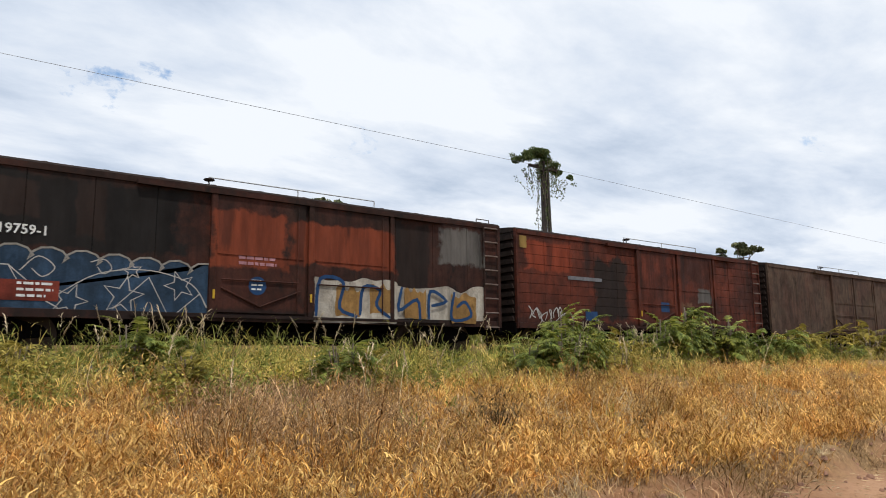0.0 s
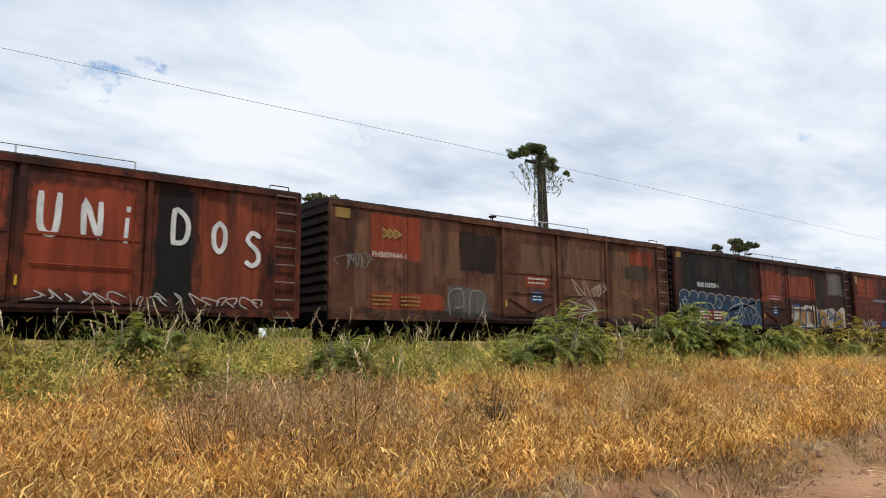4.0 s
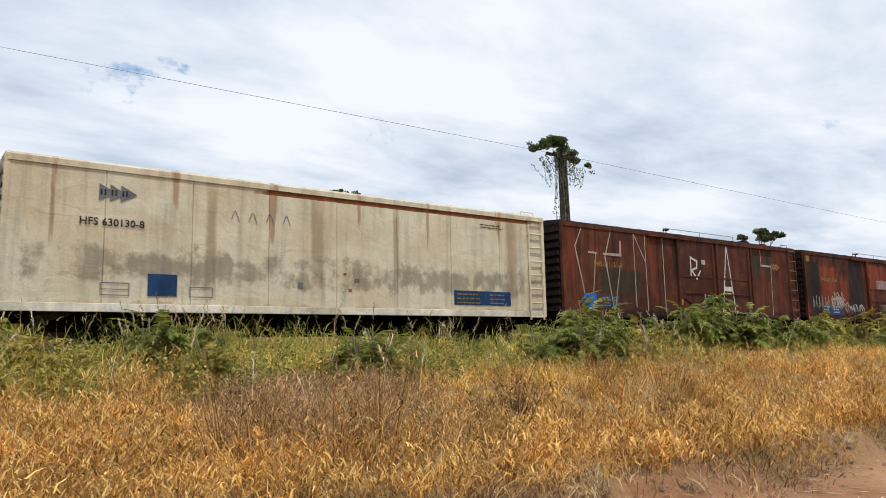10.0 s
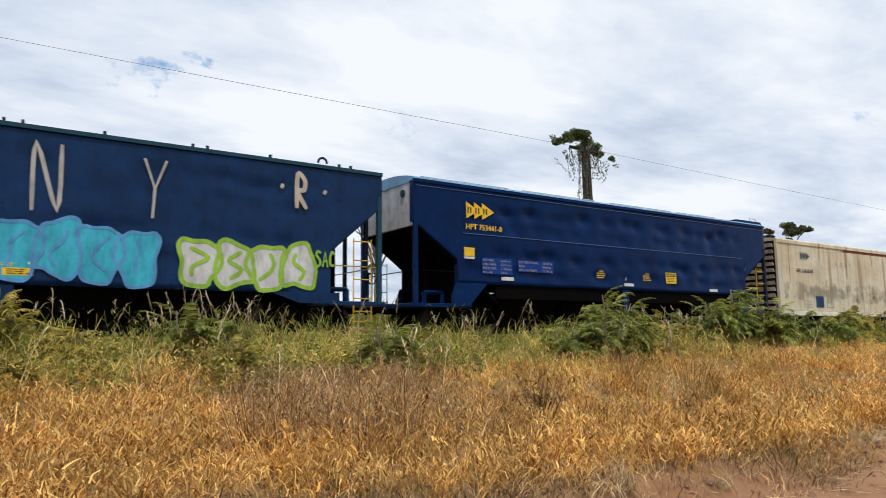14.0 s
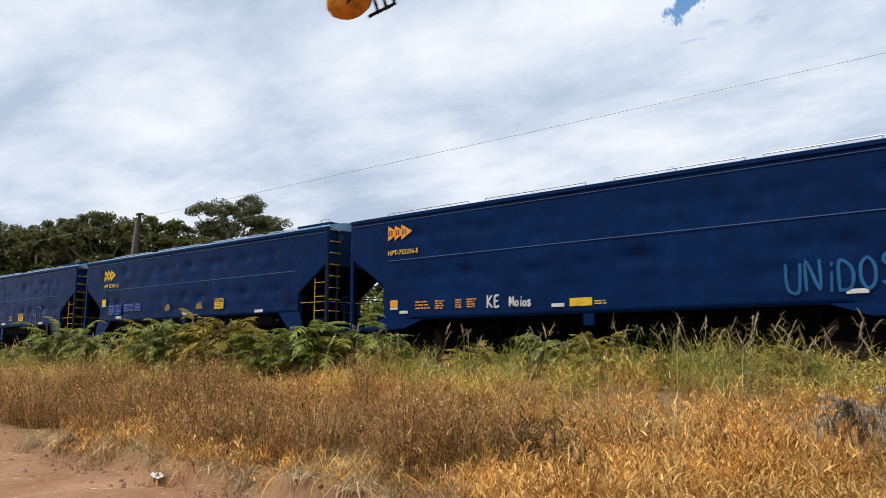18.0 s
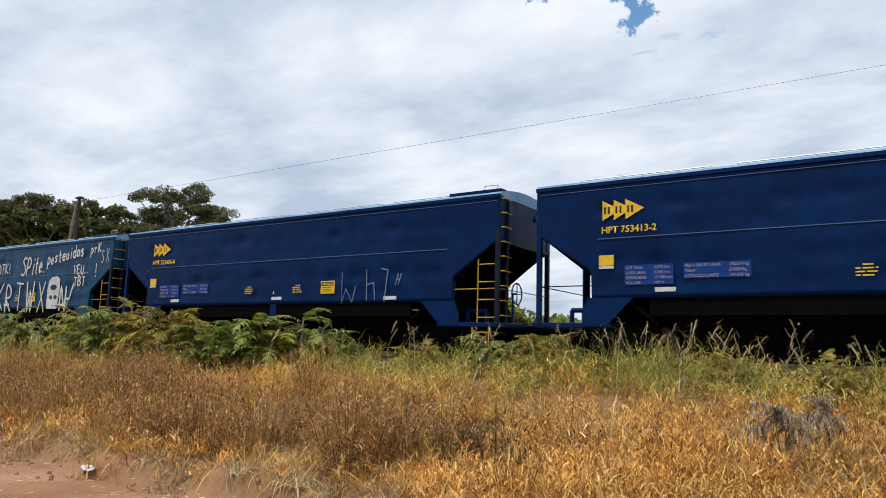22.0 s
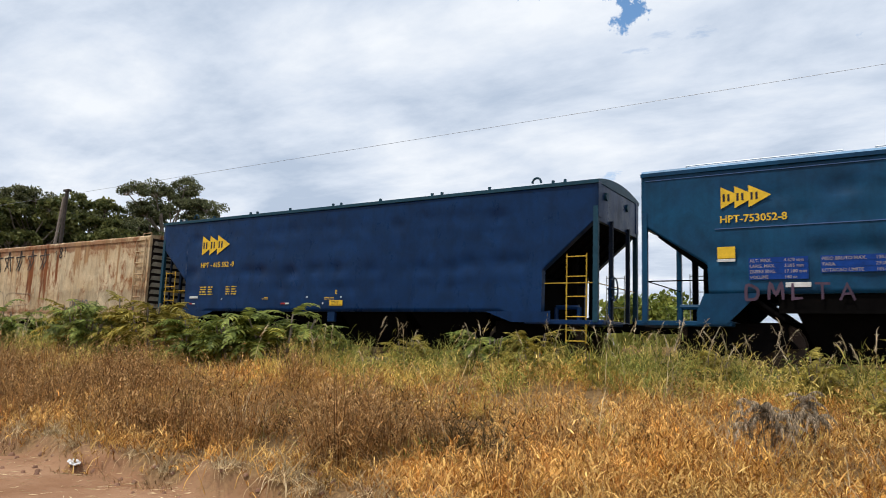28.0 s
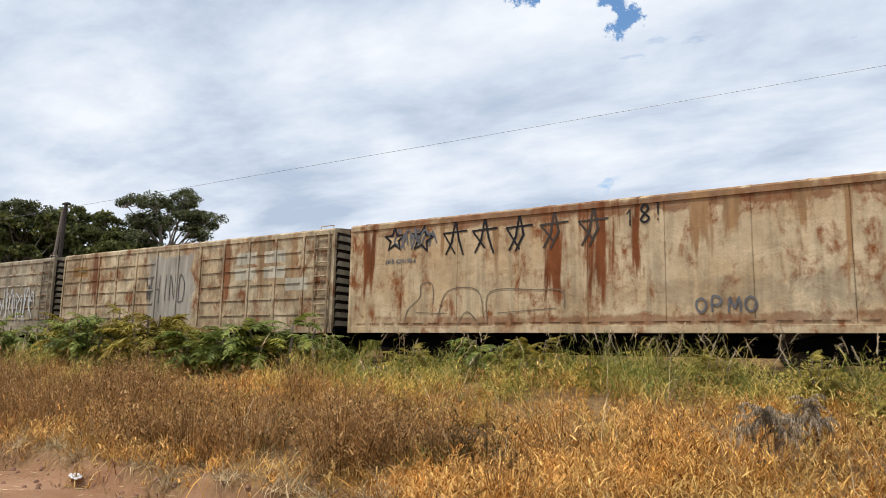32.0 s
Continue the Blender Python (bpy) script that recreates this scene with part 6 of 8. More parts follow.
def herbs(name, mat, label, areas, seed, leaf=0.045, tall=1.0):
    """Low leafy herbs in uneven mounds. areas: rows of x0, x1, y0, y1, mounds."""
    rng = np.random.default_rng(seed)
    pts = []
    for x0, x1, y0, y1, n in areas:
        for k in range(n):
            x, y = rng.uniform(x0, x1), rng.uniform(y0, y1)
            r, h, m = rng.uniform(0.25, 0.6), tall * rng.uniform(0.25, 0.7), int(260 * tall)
            a, f = rng.uniform(0, 2 * np.pi, m), np.sqrt(rng.uniform(0, 1, m))
            px, py = x + np.cos(a) * f * r, y + np.sin(a) * f * r
            pts.append(np.stack([px, py, land_z(px, py) + h * rng.uniform(0.1, 1.0, m) * np.sqrt(1.05 - f * f)], -1))
    return stuff(name, leaf_cloud(name, np.concatenate(pts), leaf, 2.2, 0.4), mat, label, "herbs")


herbs("leafy_herbs", M["green"], "leafy green herbs below the track", [(-10, 14, 11.4, 14.2, 70), (14, 34, 11.8, 14.4, 40), (-34, -10, 11.8, 14.4, 40), (0.5, 9, 10.2, 12, 30)], 71, 0.034)
herbs("yellowing_herbs", M["yellow_green"], "yellowing low herbs among the grass", [(-12, 14, 9.6, 13.0, 30), (-30, -12, 10, 13.0, 15)], 72, 0.026)


def road_straw():
    """Broken straw lying on the dirt road."""
    rng = np.random.default_rng(73)
    x = rng.uniform(-14, 14, 2600)
    y = edge_y(x) - np.abs(rng.normal(0, 0.9, 2600)) + 0.15
    c = np.stack([x, y, land_z(x, y) + 0.012], -1)
    stuff("road_straw", leaf_cloud("road_straw", c, 0.008, 14.0, 1.0), M["straw_pale"], "broken straw on the dirt road", "straw")


road_straw()


def withered_heap():
    """A heap of withered grey fronds in the dry grass."""
    h = new("withered_plant")
    h.location = (-1.30, 8.7, float(land_z(-1.30, 8.7)) + 0.06)
    h.scale = (0.46, 0.46, 0.64)
    tagged(h, "withered grey fern heap in dry grass", "plant")
    heads = np.array([(-0.55, 0.0, 0.62), (-0.2, -0.15, 0.80), (0.15, 0.1, 0.72), (0.75, 0.25, 0.95), (0.85, 0.1, 0.75), (0.3, -0.2, 0.55)])
    n = 90
    i = RNG.integers(0, len(heads), n)
    turn = RNG.uniform(0, 2 * np.pi, n)
    me = fronds(heads[i] + RNG.normal(0, 0.06, (n, 3)), turn, RNG.uniform(0.2, 1.1, n), RNG.uniform(0.45, 0.85, n), RNG.uniform(1.8, 3.0, n), RNG.uniform(0.06, 0.11, n), 30, 1.6, 9)
    me.materials.append(M["ash"])
    part("frond_mass", me, None, h)
    part("stem", rods([((x * 0.3, y * 0.3, -0.05), (x, y, z)) for x, y, z in heads.tolist()], 0.013, 5), M["ash"], h)


withered_heap()


def edge_clumps():
    """Dead grass clumps that hang over the eroded edge of the road."""
    rng = random.Random(88)
    first = None
    for x, s in ((-11.2, 1.1), (-10.3, 0.9), (-9.4, 0.9), (-8.3, 1.1), (-7.5, 0.7), (-6.5, 0.9), (-5.8, 1.25), (-5.2, 0.8), (-4.3, 1.0), (-3.4, 0.9), (6.4, 0.7), (8.0, 0.6), (9.6, 0.6), (-12.4, 1.2), (-13.6, 1.1), (5.2, 0.9)):
        y = float(edge_y(x)) + rng.uniform(0.18, 0.42)
        m = pose(x, y, float(land_z(x, y)) - 0.02, 0, 0, rng.uniform(0, 360))
        if first is None:
            n = 150
            turn = RNG.uniform(0, 2 * np.pi, n)
            r = 0.16 * np.sqrt(RNG.uniform(0, 1, n))
            base = np.stack([np.cos(turn) * r, np.sin(turn) * r, np.zeros(n)], -1)
            me = blades("blade_mass", base, RNG.uniform(0.15, 0.62, n), RNG.uniform(0.3, 1.5, n), 0.5 * turn + RNG.normal(4.0, 1.1, n), RNG.uniform(0.005, 0.010, n), RNG.uniform(0.1, 1.1, n))
            me.materials.append(M["straw_pale"])
            first = b = new("dead_grass_clump")
            tagged(b, "pale dead grass clump on the road's eroded edge", "grass clump", "grass clumps on the road edge")
            tagged(part("blade_mass", me, None, b), kind="stuff")
            b.matrix_basis = m
        else:
            b = copy_thing(first, m)
        b.scale = (s, s, s * rng.uniform(0.7, 1.1))


edge_clumps()


# ---------------------------------------------------------------- trees
def limb(bm, pts, r0, r1, sides=7):
    pts = [Vector(p) for p in pts]
    rings = []
    for k, p in enumerate(pts):
        r = r0 + (r1 - r0) * k / (len(pts) - 1)
        d = (pts[min(k + 1, len(pts) - 1)] - pts[max(k - 1, 0)]).normalized()
        u = d.orthogonal().normalized()
        w = d.cross(u)
        rings.append([bm.verts.new(p + (u * math.cos(a) + w * math.sin(a)) * r) for a in np.linspace(0, 2 * math.pi, sides, endpoint=False)])
    for a, b in zip(rings, rings[1:]):
        for k in range(sides):
            bm.faces.new((a[k], a[(k + 1) % sides], b[(k + 1) % sides], b[k]))
    bm.faces.new(rings[-1])


def tree(x, y, high, wide, seed, label, leaf=0.34, clumps=26, crown_from=0.45, per=420, mat="gum", name="tree", flat=0.75):
    rng = random.Random(seed)
    t = new(name)
    z = float(land_z(x, y))
    t.location = (x, y, z - 0.1)
    tagged(t, label, "tree", "trees behind the track")
    bm = bmesh.new()
    bend = rng.uniform(-0.06, 0.06)
    trunk = [(bend * high * k * k / 16, bend * 0.5 * high * k / 6, high * 0.16 * k) for k in range(6)]
    limb(bm, trunk, high * 0.022, high * 0.008)
    pts = []
    for k in range(clumps):
        a = rng.uniform(0, 2 * math.pi)
        f = rng.uniform(crown_from, 0.95)
        rr = wide / 2 * math.sqrt(max(0.05, 1 - ((f - 0.66) / 0.40) ** 2)) * math.sqrt(rng.uniform(0.1, 1))
        c = Vector((rr * math.cos(a), rr * math.sin(a), high * f))
        h = min(high * 0.75, c[2] * rng.uniform(0.5, 0.75))
        s = Vector((bend * high * 0.2, 0, h))
        mid = (s + c) / 2 + Vector((rng.uniform(-0.4, 0.4), rng.uniform(-0.4, 0.4), rng.uniform(-0.2, 0.5)))
        limb(bm, [s, mid, c], high * 0.007, high * 0.0025, 5)
        size = rng.uniform(0.07, 0.12) * wide
        for j in range(7):                       # each bough ends in a dome of twigs, open below
            b, q = rng.uniform(0, 2 * math.pi), math.sqrt(rng.uniform(0.02, 1))
            e = c + Vector((size * 1.25 * q * math.cos(b), size * 1.25 * q * math.sin(b), size * flat * (1.0 - 1.1 * q * q) + rng.uniform(-0.1, 0.1)))
            limb(bm, [c - Vector((0, 0, size * 0.3)), e], high * 0.0022, high * 0.001, 4)
            tw = size * rng.uniform(0.50, 0.80)
            pts.append(ball_points(per // 5, e, (tw, tw, tw * 0.60), 0.2))
    part("trunk", bm, M["bark"], t)
    me = leaf_cloud("crown", np.concatenate(pts), leaf)
    me.materials.append(M[mat])
    part("crown", me, None, t)
    return t


tree(-60.8, 43.2, 16.4, 11.6, 3, "tall gum tree with layered open crown", clumps=34, per=1050, leaf=0.13, crown_from=0.54, flat=0.7)
tree(-65.5, 42.0, 13.2, 8.0, 8, "gum tree with a low spreading crown", clumps=20, per=480, leaf=0.15, crown_from=0.5, flat=0.7)
tree(-72, 35.6, 15.0, 10.0, 4, "tall gum tree with a ragged crown", clumps=24, per=820, leaf=0.15, flat=0.7)
tree(-80, 36, 15.4, 10.0, 5, "tall gum tree with a ragged crown", clumps=24, per=820, leaf=0.15, flat=0.7)
tree(-88, 33, 15.0, 11.0, 7, "tall gum tree with a ragged crown", clumps=22, per=480, leaf=0.16, flat=0.7)
for k, (x, y, h, w) in enumerate(((-52, 44, 10.4, 9), (-45, 46, 9.0, 8), (-60, 38, 11.0, 9), (-67, 33, 12.6, 10), (-74, 30, 12.6, 11), (-82, 28, 12.8, 11), (-39, 48, 8.4, 8), (-92, 27, 11.2, 10), (-33, 50, 7.0, 8), (-69, 40, 14.4, 11), (-77, 33, 14.0, 11), (-85, 31, 14.0, 11), (-63, 40, 12.6, 9), (-74, 38, 15.0, 10), (-70, 36, 13.8, 9))):
    tree(x, y, h, w, 40 + k, "dense green tree in the tree line", leaf=0.28, clumps=34, crown_from=0.18, per=330, mat="bush_tree")
tree(53.0, 29.5, 9.0, 4.2, 11, "small tree behind the track", leaf=0.16, clumps=12, per=180, crown_from=0.7)
tree(17.6, 30.6, 8.7, 4.6, 12, "small tree behind the track", leaf=0.15, clumps=12, per=180, crown_from=0.66)


def far_shrubs():
    """Low shrubs behind the track, seen through the gaps between wagons."""
    rng = random.Random(9)
    protos = []
    for k in range(3):
        pts = np.concatenate([ball_points(520, (rng.uniform(-0.8, 0.8), rng.uniform(-0.6, 0.6), rng.uniform(0.5, 1.3)), (0.7, 0.7, 0.5), 0.3) for _ in range(7)])
        me = leaf_cloud("leaves", pts, 0.10)
        me.materials.append(M["fern"])
        bm = bmesh.new()
        for a in range(6):
            rod(bm, (0, 0, -0.1), (0.7 * math.cos(a), 0.6 * math.sin(a), 1.1), 0.025, 5)
        protos.append((mesh_from("stems", bm), me))
        protos[-1][0].materials.append(M["bark"])
    for k in range(60):
        x = rng.uniform(-70, 45)
        y = rng.uniform(22.5, 33)
        tall = 0.85 + 0.9 * max(0, min(1, (-x - 5) / 12)) + rng.uniform(-0.2, 0.3)
        b = new("shrub")
        tagged(b, "green shrub behind the railway track", "shrub", "shrubs behind the track")
        b.matrix_basis = pose(x, y, float(land_z(x, y)), 0, 0, rng.uniform(0, 360))
        b.scale = (tall * 1.1, tall * 1.1, tall)
        part("stem", protos[k % 3][0], None, b)
        part("foliage", protos[k % 3][1], None, b)


far_shrubs()

# ---------------------------------------------------------------- the line on poles
WIRE_Y, WIRE_Z = 22.0, 9.72


def vine_pole():
    p = new("utility_pole")
    x = 23.4
    z0 = float(land_z(x, WIRE_Y))
    p.location = (x, WIRE_Y, z0)
    tagged(p, "wooden utility pole overgrown with a hanging vine", "utility pole", "poles of the line")
    top = WIRE_Z + 0.45 - z0
    bm = bmesh.new()
    limb(bm, [(-0.02, 0, 0), (-0.02, 0, top * 0.5), (-0.04, 0, top)], 0.14, 0.11, 9)
    part("pole", bm, M["pole_wood"], p)
    bm = bmesh.new()
    limb(bm, [(0.42, 0.05, 0), (0.36, 0.03, top * 0.5), (0.22, 0, top * 0.97)], 0.12, 0.09, 9)
    part("brace", bm, M["pole_wood"], p)
    part("cross_arm", boxes((-0.9, 0.9, -0.05, 0.05, top - 0.35, top - 0.23)), M["pole_wood"], p)
    pts = []
    for k in range(30):                          # a dome of creeper over the cross arm, sagging at both ends
        u = RNG.uniform(-1, 1)
        r = RNG.uniform(0.16, 0.36) * (1.15 - 0.55 * abs(u))
        pts.append(ball_points(int(300 * r / 0.26), (1.65 * u, RNG.uniform(-0.4, 0.4), top + 0.28 - 0.60 * u * u - 0.18 * u + RNG.uniform(-0.18, 0.10)), (r, r, r * 0.7), 0.15))
    for u, dz in ((-1.95, 0.0), (-1.8, -0.1), (1.85, -0.55), (2.05, -0.75)):
        pts.append(ball_points(26, (u, 0, top + dz), (0.20, 0.1, 0.10), 0.1))
    strands = bmesh.new()
    for k in range(50):
        u = RNG.uniform(-1, 1)
        sx, sy = 1.5 * u * abs(u) ** 0.4, RNG.uniform(-0.45, 0.45)
        drop = RNG.uniform(0.4, 1.3) if abs(sx) > 0.55 else 5.0 * RNG.uniform(0.25, 1.0) ** 2.2 * (1 - 0.6 * abs(sx))
        n = int(drop * 20) + 4
        f = np.sort(RNG.uniform(0, 1, n))
        line = np.stack([sx * (1 - 0.45 * f) + 0.10 * np.sin(f * 5 + k), sy * (1 - 0.4 * f), top + 0.05 - 0.4 * sx * sx - f * drop], -1)
        pts.append(line + RNG.normal(0, 0.045, (n, 3)))
        for a, b in zip(line[::4], line[4::4]):
            rod(strands, a, b, 0.008, 3)
    tagged(part("vine_stem_mass", strands, M["bark"], p, "thin hanging vine stems"), kind="stuff")
    me = leaf_cloud("vine", np.concatenate(pts), 0.052, 2.0)
    me.materials.append(M["vine"])
    part("vine", me, None, p, "green hanging vine")


vine_pole()


def plain_pole():
    p = new("utility_pole")
    x = -40.8
    z0 = float(land_z(x, WIRE_Y))
    p.location = (x, WIRE_Y, z0)
    tagged(p, "dark wooden utility pole with a leaning brace", "utility pole", "poles of the line")
    top = WIRE_Z + 0.3 - z0
    bm = bmesh.new()
    limb(bm, [(0, 0, 0), (0.10, 0, top * 0.5), (0.25, 0, top)], 0.13, 0.10, 9)
    part("pole", bm, M["pole_wood"], p)
    bm = bmesh.new()
    limb(bm, [(-1.2, 0, 0), (-0.62, 0, top * 0.5), (-0.02, 0, top * 0.95)], 0.10, 0.08, 9)
    part("brace", bm, plain("pale_pole_wood", (0.24, 0.20, 0.17), 0.9, vary=0.3), p)
    part("cap", boxes((0.0, 0.5, -0.12, 0.12, top - 0.12, top), bevel=0.01), M["pole_wood"], p)


plain_pole()


def wire():
    line = new("overhead_wire")
    tagged(line, "single thin overhead wire strung between poles", "wire")
    metal = plain("wire_metal", (0.25, 0.26, 0.28), 0.5, 0.5)
    posts = [(-170, 0), (-105.4, 0), (-40.6, 0), (23.4, 0.22), (88, 0), (152, 0)]
    for (a, up), (b, over) in zip(posts, posts[1:]):
        bm = bmesh.new()
        limb(bm, [(a + (b - a) * k / 16, WIRE_Y, WIRE_Z + up + (over - up) * k / 16 - 0.06 * (1 - (2 * k / 16 - 1) ** 2)) for k in range(17)], 0.008, 0.008, 5)
        part("wire_span", bm, metal, line)


wire()


# ---------------------------------------------------------------- small things by the road
def litter_bag():
    b = new("plastic_bag")
    x, y = -9.0, 5.35
    b.location = (x, y, float(land_z(x, y)) + 0.01)
    b.rotation_euler = (0, 0, radians(-25))
    b.scale = (0.85, 0.7, 0.5)
    tagged(b, "crumpled white plastic bag on the dirt road", "litter")
    bm = bmesh.new()
    bmesh.ops.create_icosphere(bm, subdivisions=3, radius=1)
    for v in bm.verts:
        n = noise.noise(v.co * 2.3) * 0.5 + noise.noise(v.co * 5.1) * 0.25
        v.co = Vector((v.co.x * 0.26 * (1 + n), v.co.y * 0.10 * (1 + n), (v.co.z * 0.5 + 0.5) * 0.11 * (1 + n)))
    part("bag", bm, plain("bag_plastic", (0.70, 0.70, 0.70), 0.4, vary=0.25), b)


litter_bag()


def clods():
    """Loose stones and clods along the bank."""
    rng = random.Random(14)
    pts, faces = [], []
    for k in range(420):
        x = rng.uniform(-16, 16)
        y = float(edge_y(x)) + rng.gauss(0.1, 0.35)
        r = rng.uniform(0.012, 0.05)
        z = float(land_z(x, y)) + r * 0.3
        o = len(pts)
        ring = [(rng.uniform(0.7, 1.2), a) for a in np.linspace(0, 2 * math.pi, 6, endpoint=False)]
        pts += [(x + r * f * math.cos(a), y + r * f * math.sin(a), z - r * 0.3) for f, a in ring] + [(x + 0.6 * r * f * math.cos(a + 0.3), y + 0.6 * r * f * math.sin(a + 0.3), z + r * 0.55 * f) for f, a in ring]
        faces += [[o + i, o + (i + 1) % 6, o + 6 + (i + 1) % 6, o + 6 + i] for i in range(6)] + [[o + 6, o + 7, o + 8, o + 9], [o + 6, o + 9, o + 10, o + 11]]
    me = raw_mesh("clods", np.array(pts), np.array(faces))
    stuff("clods", me, plain("clay_clod", (0.24, 0.13, 0.085), 0.95, vary=0.4), "loose clay clods along the road edge", "stones")


clods()


# ---------------------------------------------------------------- an insect that flies past
def flying_bee():
    """A large orange and black bee in flight, 2.2 cm long."""
    b = new("bee")
    tagged(b, "large orange and black bee in flight", "bee")
    fur, black = plain("orange_bee_fur", (0.50, 0.20, 0.03), 0.9, vary=0.4, scale=400), plain("black_bee_shell", (0.012, 0.008, 0.010), 0.5)

    def egg(name, centre, radii, mat):
        bm = bmesh.new()
        bmesh.ops.create_icosphere(bm, subdivisions=3, radius=1)
        for v in bm.verts:
            v.co = Vector((centre[k] + v.co[k] * radii[k] * (1 + (0.06 * noise.noise(v.co * 3))) for k in range(3)))
        return part(name, bm, mat, b)

    egg("abdomen", (-0.0065, 0, -0.001), (0.0075, 0.0055, 0.0052), fur)
    egg("thorax", (0.0035, 0, 0), (0.0042, 0.0045, 0.0042), black)
    egg("head", (0.0088, 0, -0.001), (0.0024, 0.0030, 0.0028), black)
    film = plain("bee_wing_film", (0.20, 0.15, 0.13), 0.3)
    for side in (-1, 1):
        for x, long in ((0.003, 0.014), (0.0, 0.010)):
            bm = bmesh.new()
            rim = [(x - 0.3 * long * math.sin(a) * 0.5 - 0.002 * (1 - math.cos(a)), side * (0.003 + long * 0.5 * (1 - math.cos(a))), 0.004 + 0.002 * (1 - math.cos(a))) for a in np.linspace(0, 2 * math.pi, 14, endpoint=False)]
            bm.faces.new([bm.verts.new(p) for p in rim])
            part("wing", bm, film, b)
        for x in (0.000, 0.003, 0.006):
            part("leg", rods([((x, side * 0.003, -0.002), (x - 0.001, side * 0.006, -0.005)), ((x - 0.001, side * 0.006, -0.0045), (x - 0.004, side * 0.005, -0.0055))], 0.0005, 5), black, b)
    return b


BEE = flying_bee()

# ---------------------------------------------------------------- what is painted and sprayed on the wagons
def spr(name, r, g, b):
    return paint(name, (r, g, b))


WHITE, PALE, GHOST = spr("white", 0.60, 0.60, 0.58), spr("pale", 0.42, 0.40, 0.37), spr("ghost", 0.16, 0.20, 0.26)
BLACK, CYAN, LIME = spr("black", 0.02, 0.02, 0.022), spr("cyan", 0.05, 0.42, 0.55), spr("lime", 0.30, 0.50, 0.06)
YEL, ORANGE, PINK = spr("yellow", 0.52, 0.38, 0.03), spr("orange", 0.55, 0.22, 0.05), spr("pink", 0.40, 0.20, 0.22)
SKY, GREY, BONE = spr("sky", 0.10, 0.30, 0.55), spr("grey", 0.16, 0.16, 0.17), spr("bone", 0.48, 0.42, 0.34)
FADED_YEL, DEEP_BLUE = spr("faded_yellow", 0.26, 0.165, 0.045), spr("deep_blue", 0.015, 0.05, 0.13)
PATCH = {"red": (0.21, 0.040, 0.017), "tan": (0.135, 0.066, 0.036), "black": (0.011, 0.009, 0.008), "grey": (0.11, 0.10, 0.09), "oxide": (0.165, 0.037, 0.016), "soot": (0.022, 0.013, 0.010),
         "bone": (0.40, 0.36, 0.30), "ochre": (0.30, 0.17, 0.06), "khaki": (0.050, 0.036, 0.020), "cream": (0.58, 0.52, 0.40), "rust": (0.22, 0.070, 0.022), "stain": (0.36, 0.21, 0.10), "mould": (0.20, 0.17, 0.12)}
COAT = {}
SOLID = {k: painted("coat_" + k, c, tuple(v * 0.7 for v in c), tuple(v * 0.35 for v in c), 0.45, 0.5, 0.75, 20 + n, 0.5) for n, (k, c) in enumerate((("slate", (0.028, 0.055, 0.095)), ("bone", (0.40, 0.36, 0.30)), ("ochre", (0.32, 0.18, 0.06)), ("red", (0.16, 0.03, 0.018))))}


def coat(w):
    """The paint of a wagon's sides."""
    return M[COAT[w.name]]


for w, key in ((BOX_A, "brown_a"), (BOX_K, "brown_k"), (BOX_C, "brown_c"), (BOX_U, "brown_u"), (BOX_B, "brown_b"), (BOX_W, "cream_w"), (BOX_Z, "cream_z"), (BOX_Y, "cream_y"), (BOX_V, "cream_v")):
    COAT[w.name] = key


def fleck(w, x0, x1, z0, z1, colour, seed=1, rough=0.1, **_):
    soil(coat(w), x0, x1, z0, z1, PATCH[colour], min(0.35, 0.03 + rough * 1.2), 0.04 + rough * 0.6, seed)


def run_down(w, x0, x1, z0, z1, colour, seed, amount=0.85):
    soil(coat(w), x0, x1, z0, z1 + 0.5, PATCH[colour], 0.45, 0.35, seed * 1.7, True, amount)


def fill_area(root, x0, x1, z0, z1, mat, y, seed, label=""):
    """A sprayed area with a wavy edge."""
    rng = random.Random(seed)
    w, h = x1 - x0, z1 - z0
    j = lambda: rng.uniform(-0.07, 0.07)
    pts = [(x0 + w * k / 7, z0 + 0.3 * j()) for k in range(7)] + [(x1 + 0.4 * j(), z0 + h * k / 4) for k in range(4)] + [(x1 - w * k / 7, z1 + 1.5 * j()) for k in range(7)] + [(x0 + 0.4 * j(), z1 - h * k / 4) for k in range(4)]
    return patch(root, curve_pts(pts, 3, True)[:-1], mat, y, "spray_fill", label)


def scrawl(root, x0, x1, z0, z1, mat, n, seed, width=0.035, y=-1.512):
    """A dense scribbled tag of quick strokes."""
    rng = random.Random(seed)
    lines = []
    for k in range(n):
        x = x0 + (x1 - x0) * (k + 0.5) / n
        h = z1 - z0
        pts = [(x + rng.uniform(-0.1, 0.1), z0 + rng.uniform(0, 0.3) * h), (x + rng.uniform(-0.2, 0.2), z0 + rng.uniform(0.3, 0.7) * h), (x + rng.uniform(-0.12, 0.2), z0 + rng.uniform(0.6, 1.0) * h), (x + rng.uniform(0, 0.35), z0 + rng.uniform(0.1, 0.6) * h)]
        lines.append(curve_pts(pts, 5))
    bm = bmesh.new()
    for pts in lines:
        ribbon(bm, pts, width, y)
    return tagged(part("scribble", bm, mat, root), kind="stuff")


def star(cx, cz, r, turn=90.0, inner=0.42):
    pts = [(cx + math.cos(radians(turn + 36 * k)) * (r if k % 2 == 0 else r * inner), cz + math.sin(radians(turn + 36 * k)) * (r if k % 2 == 0 else r * inner)) for k in range(10)]
    return pts + pts[:1]


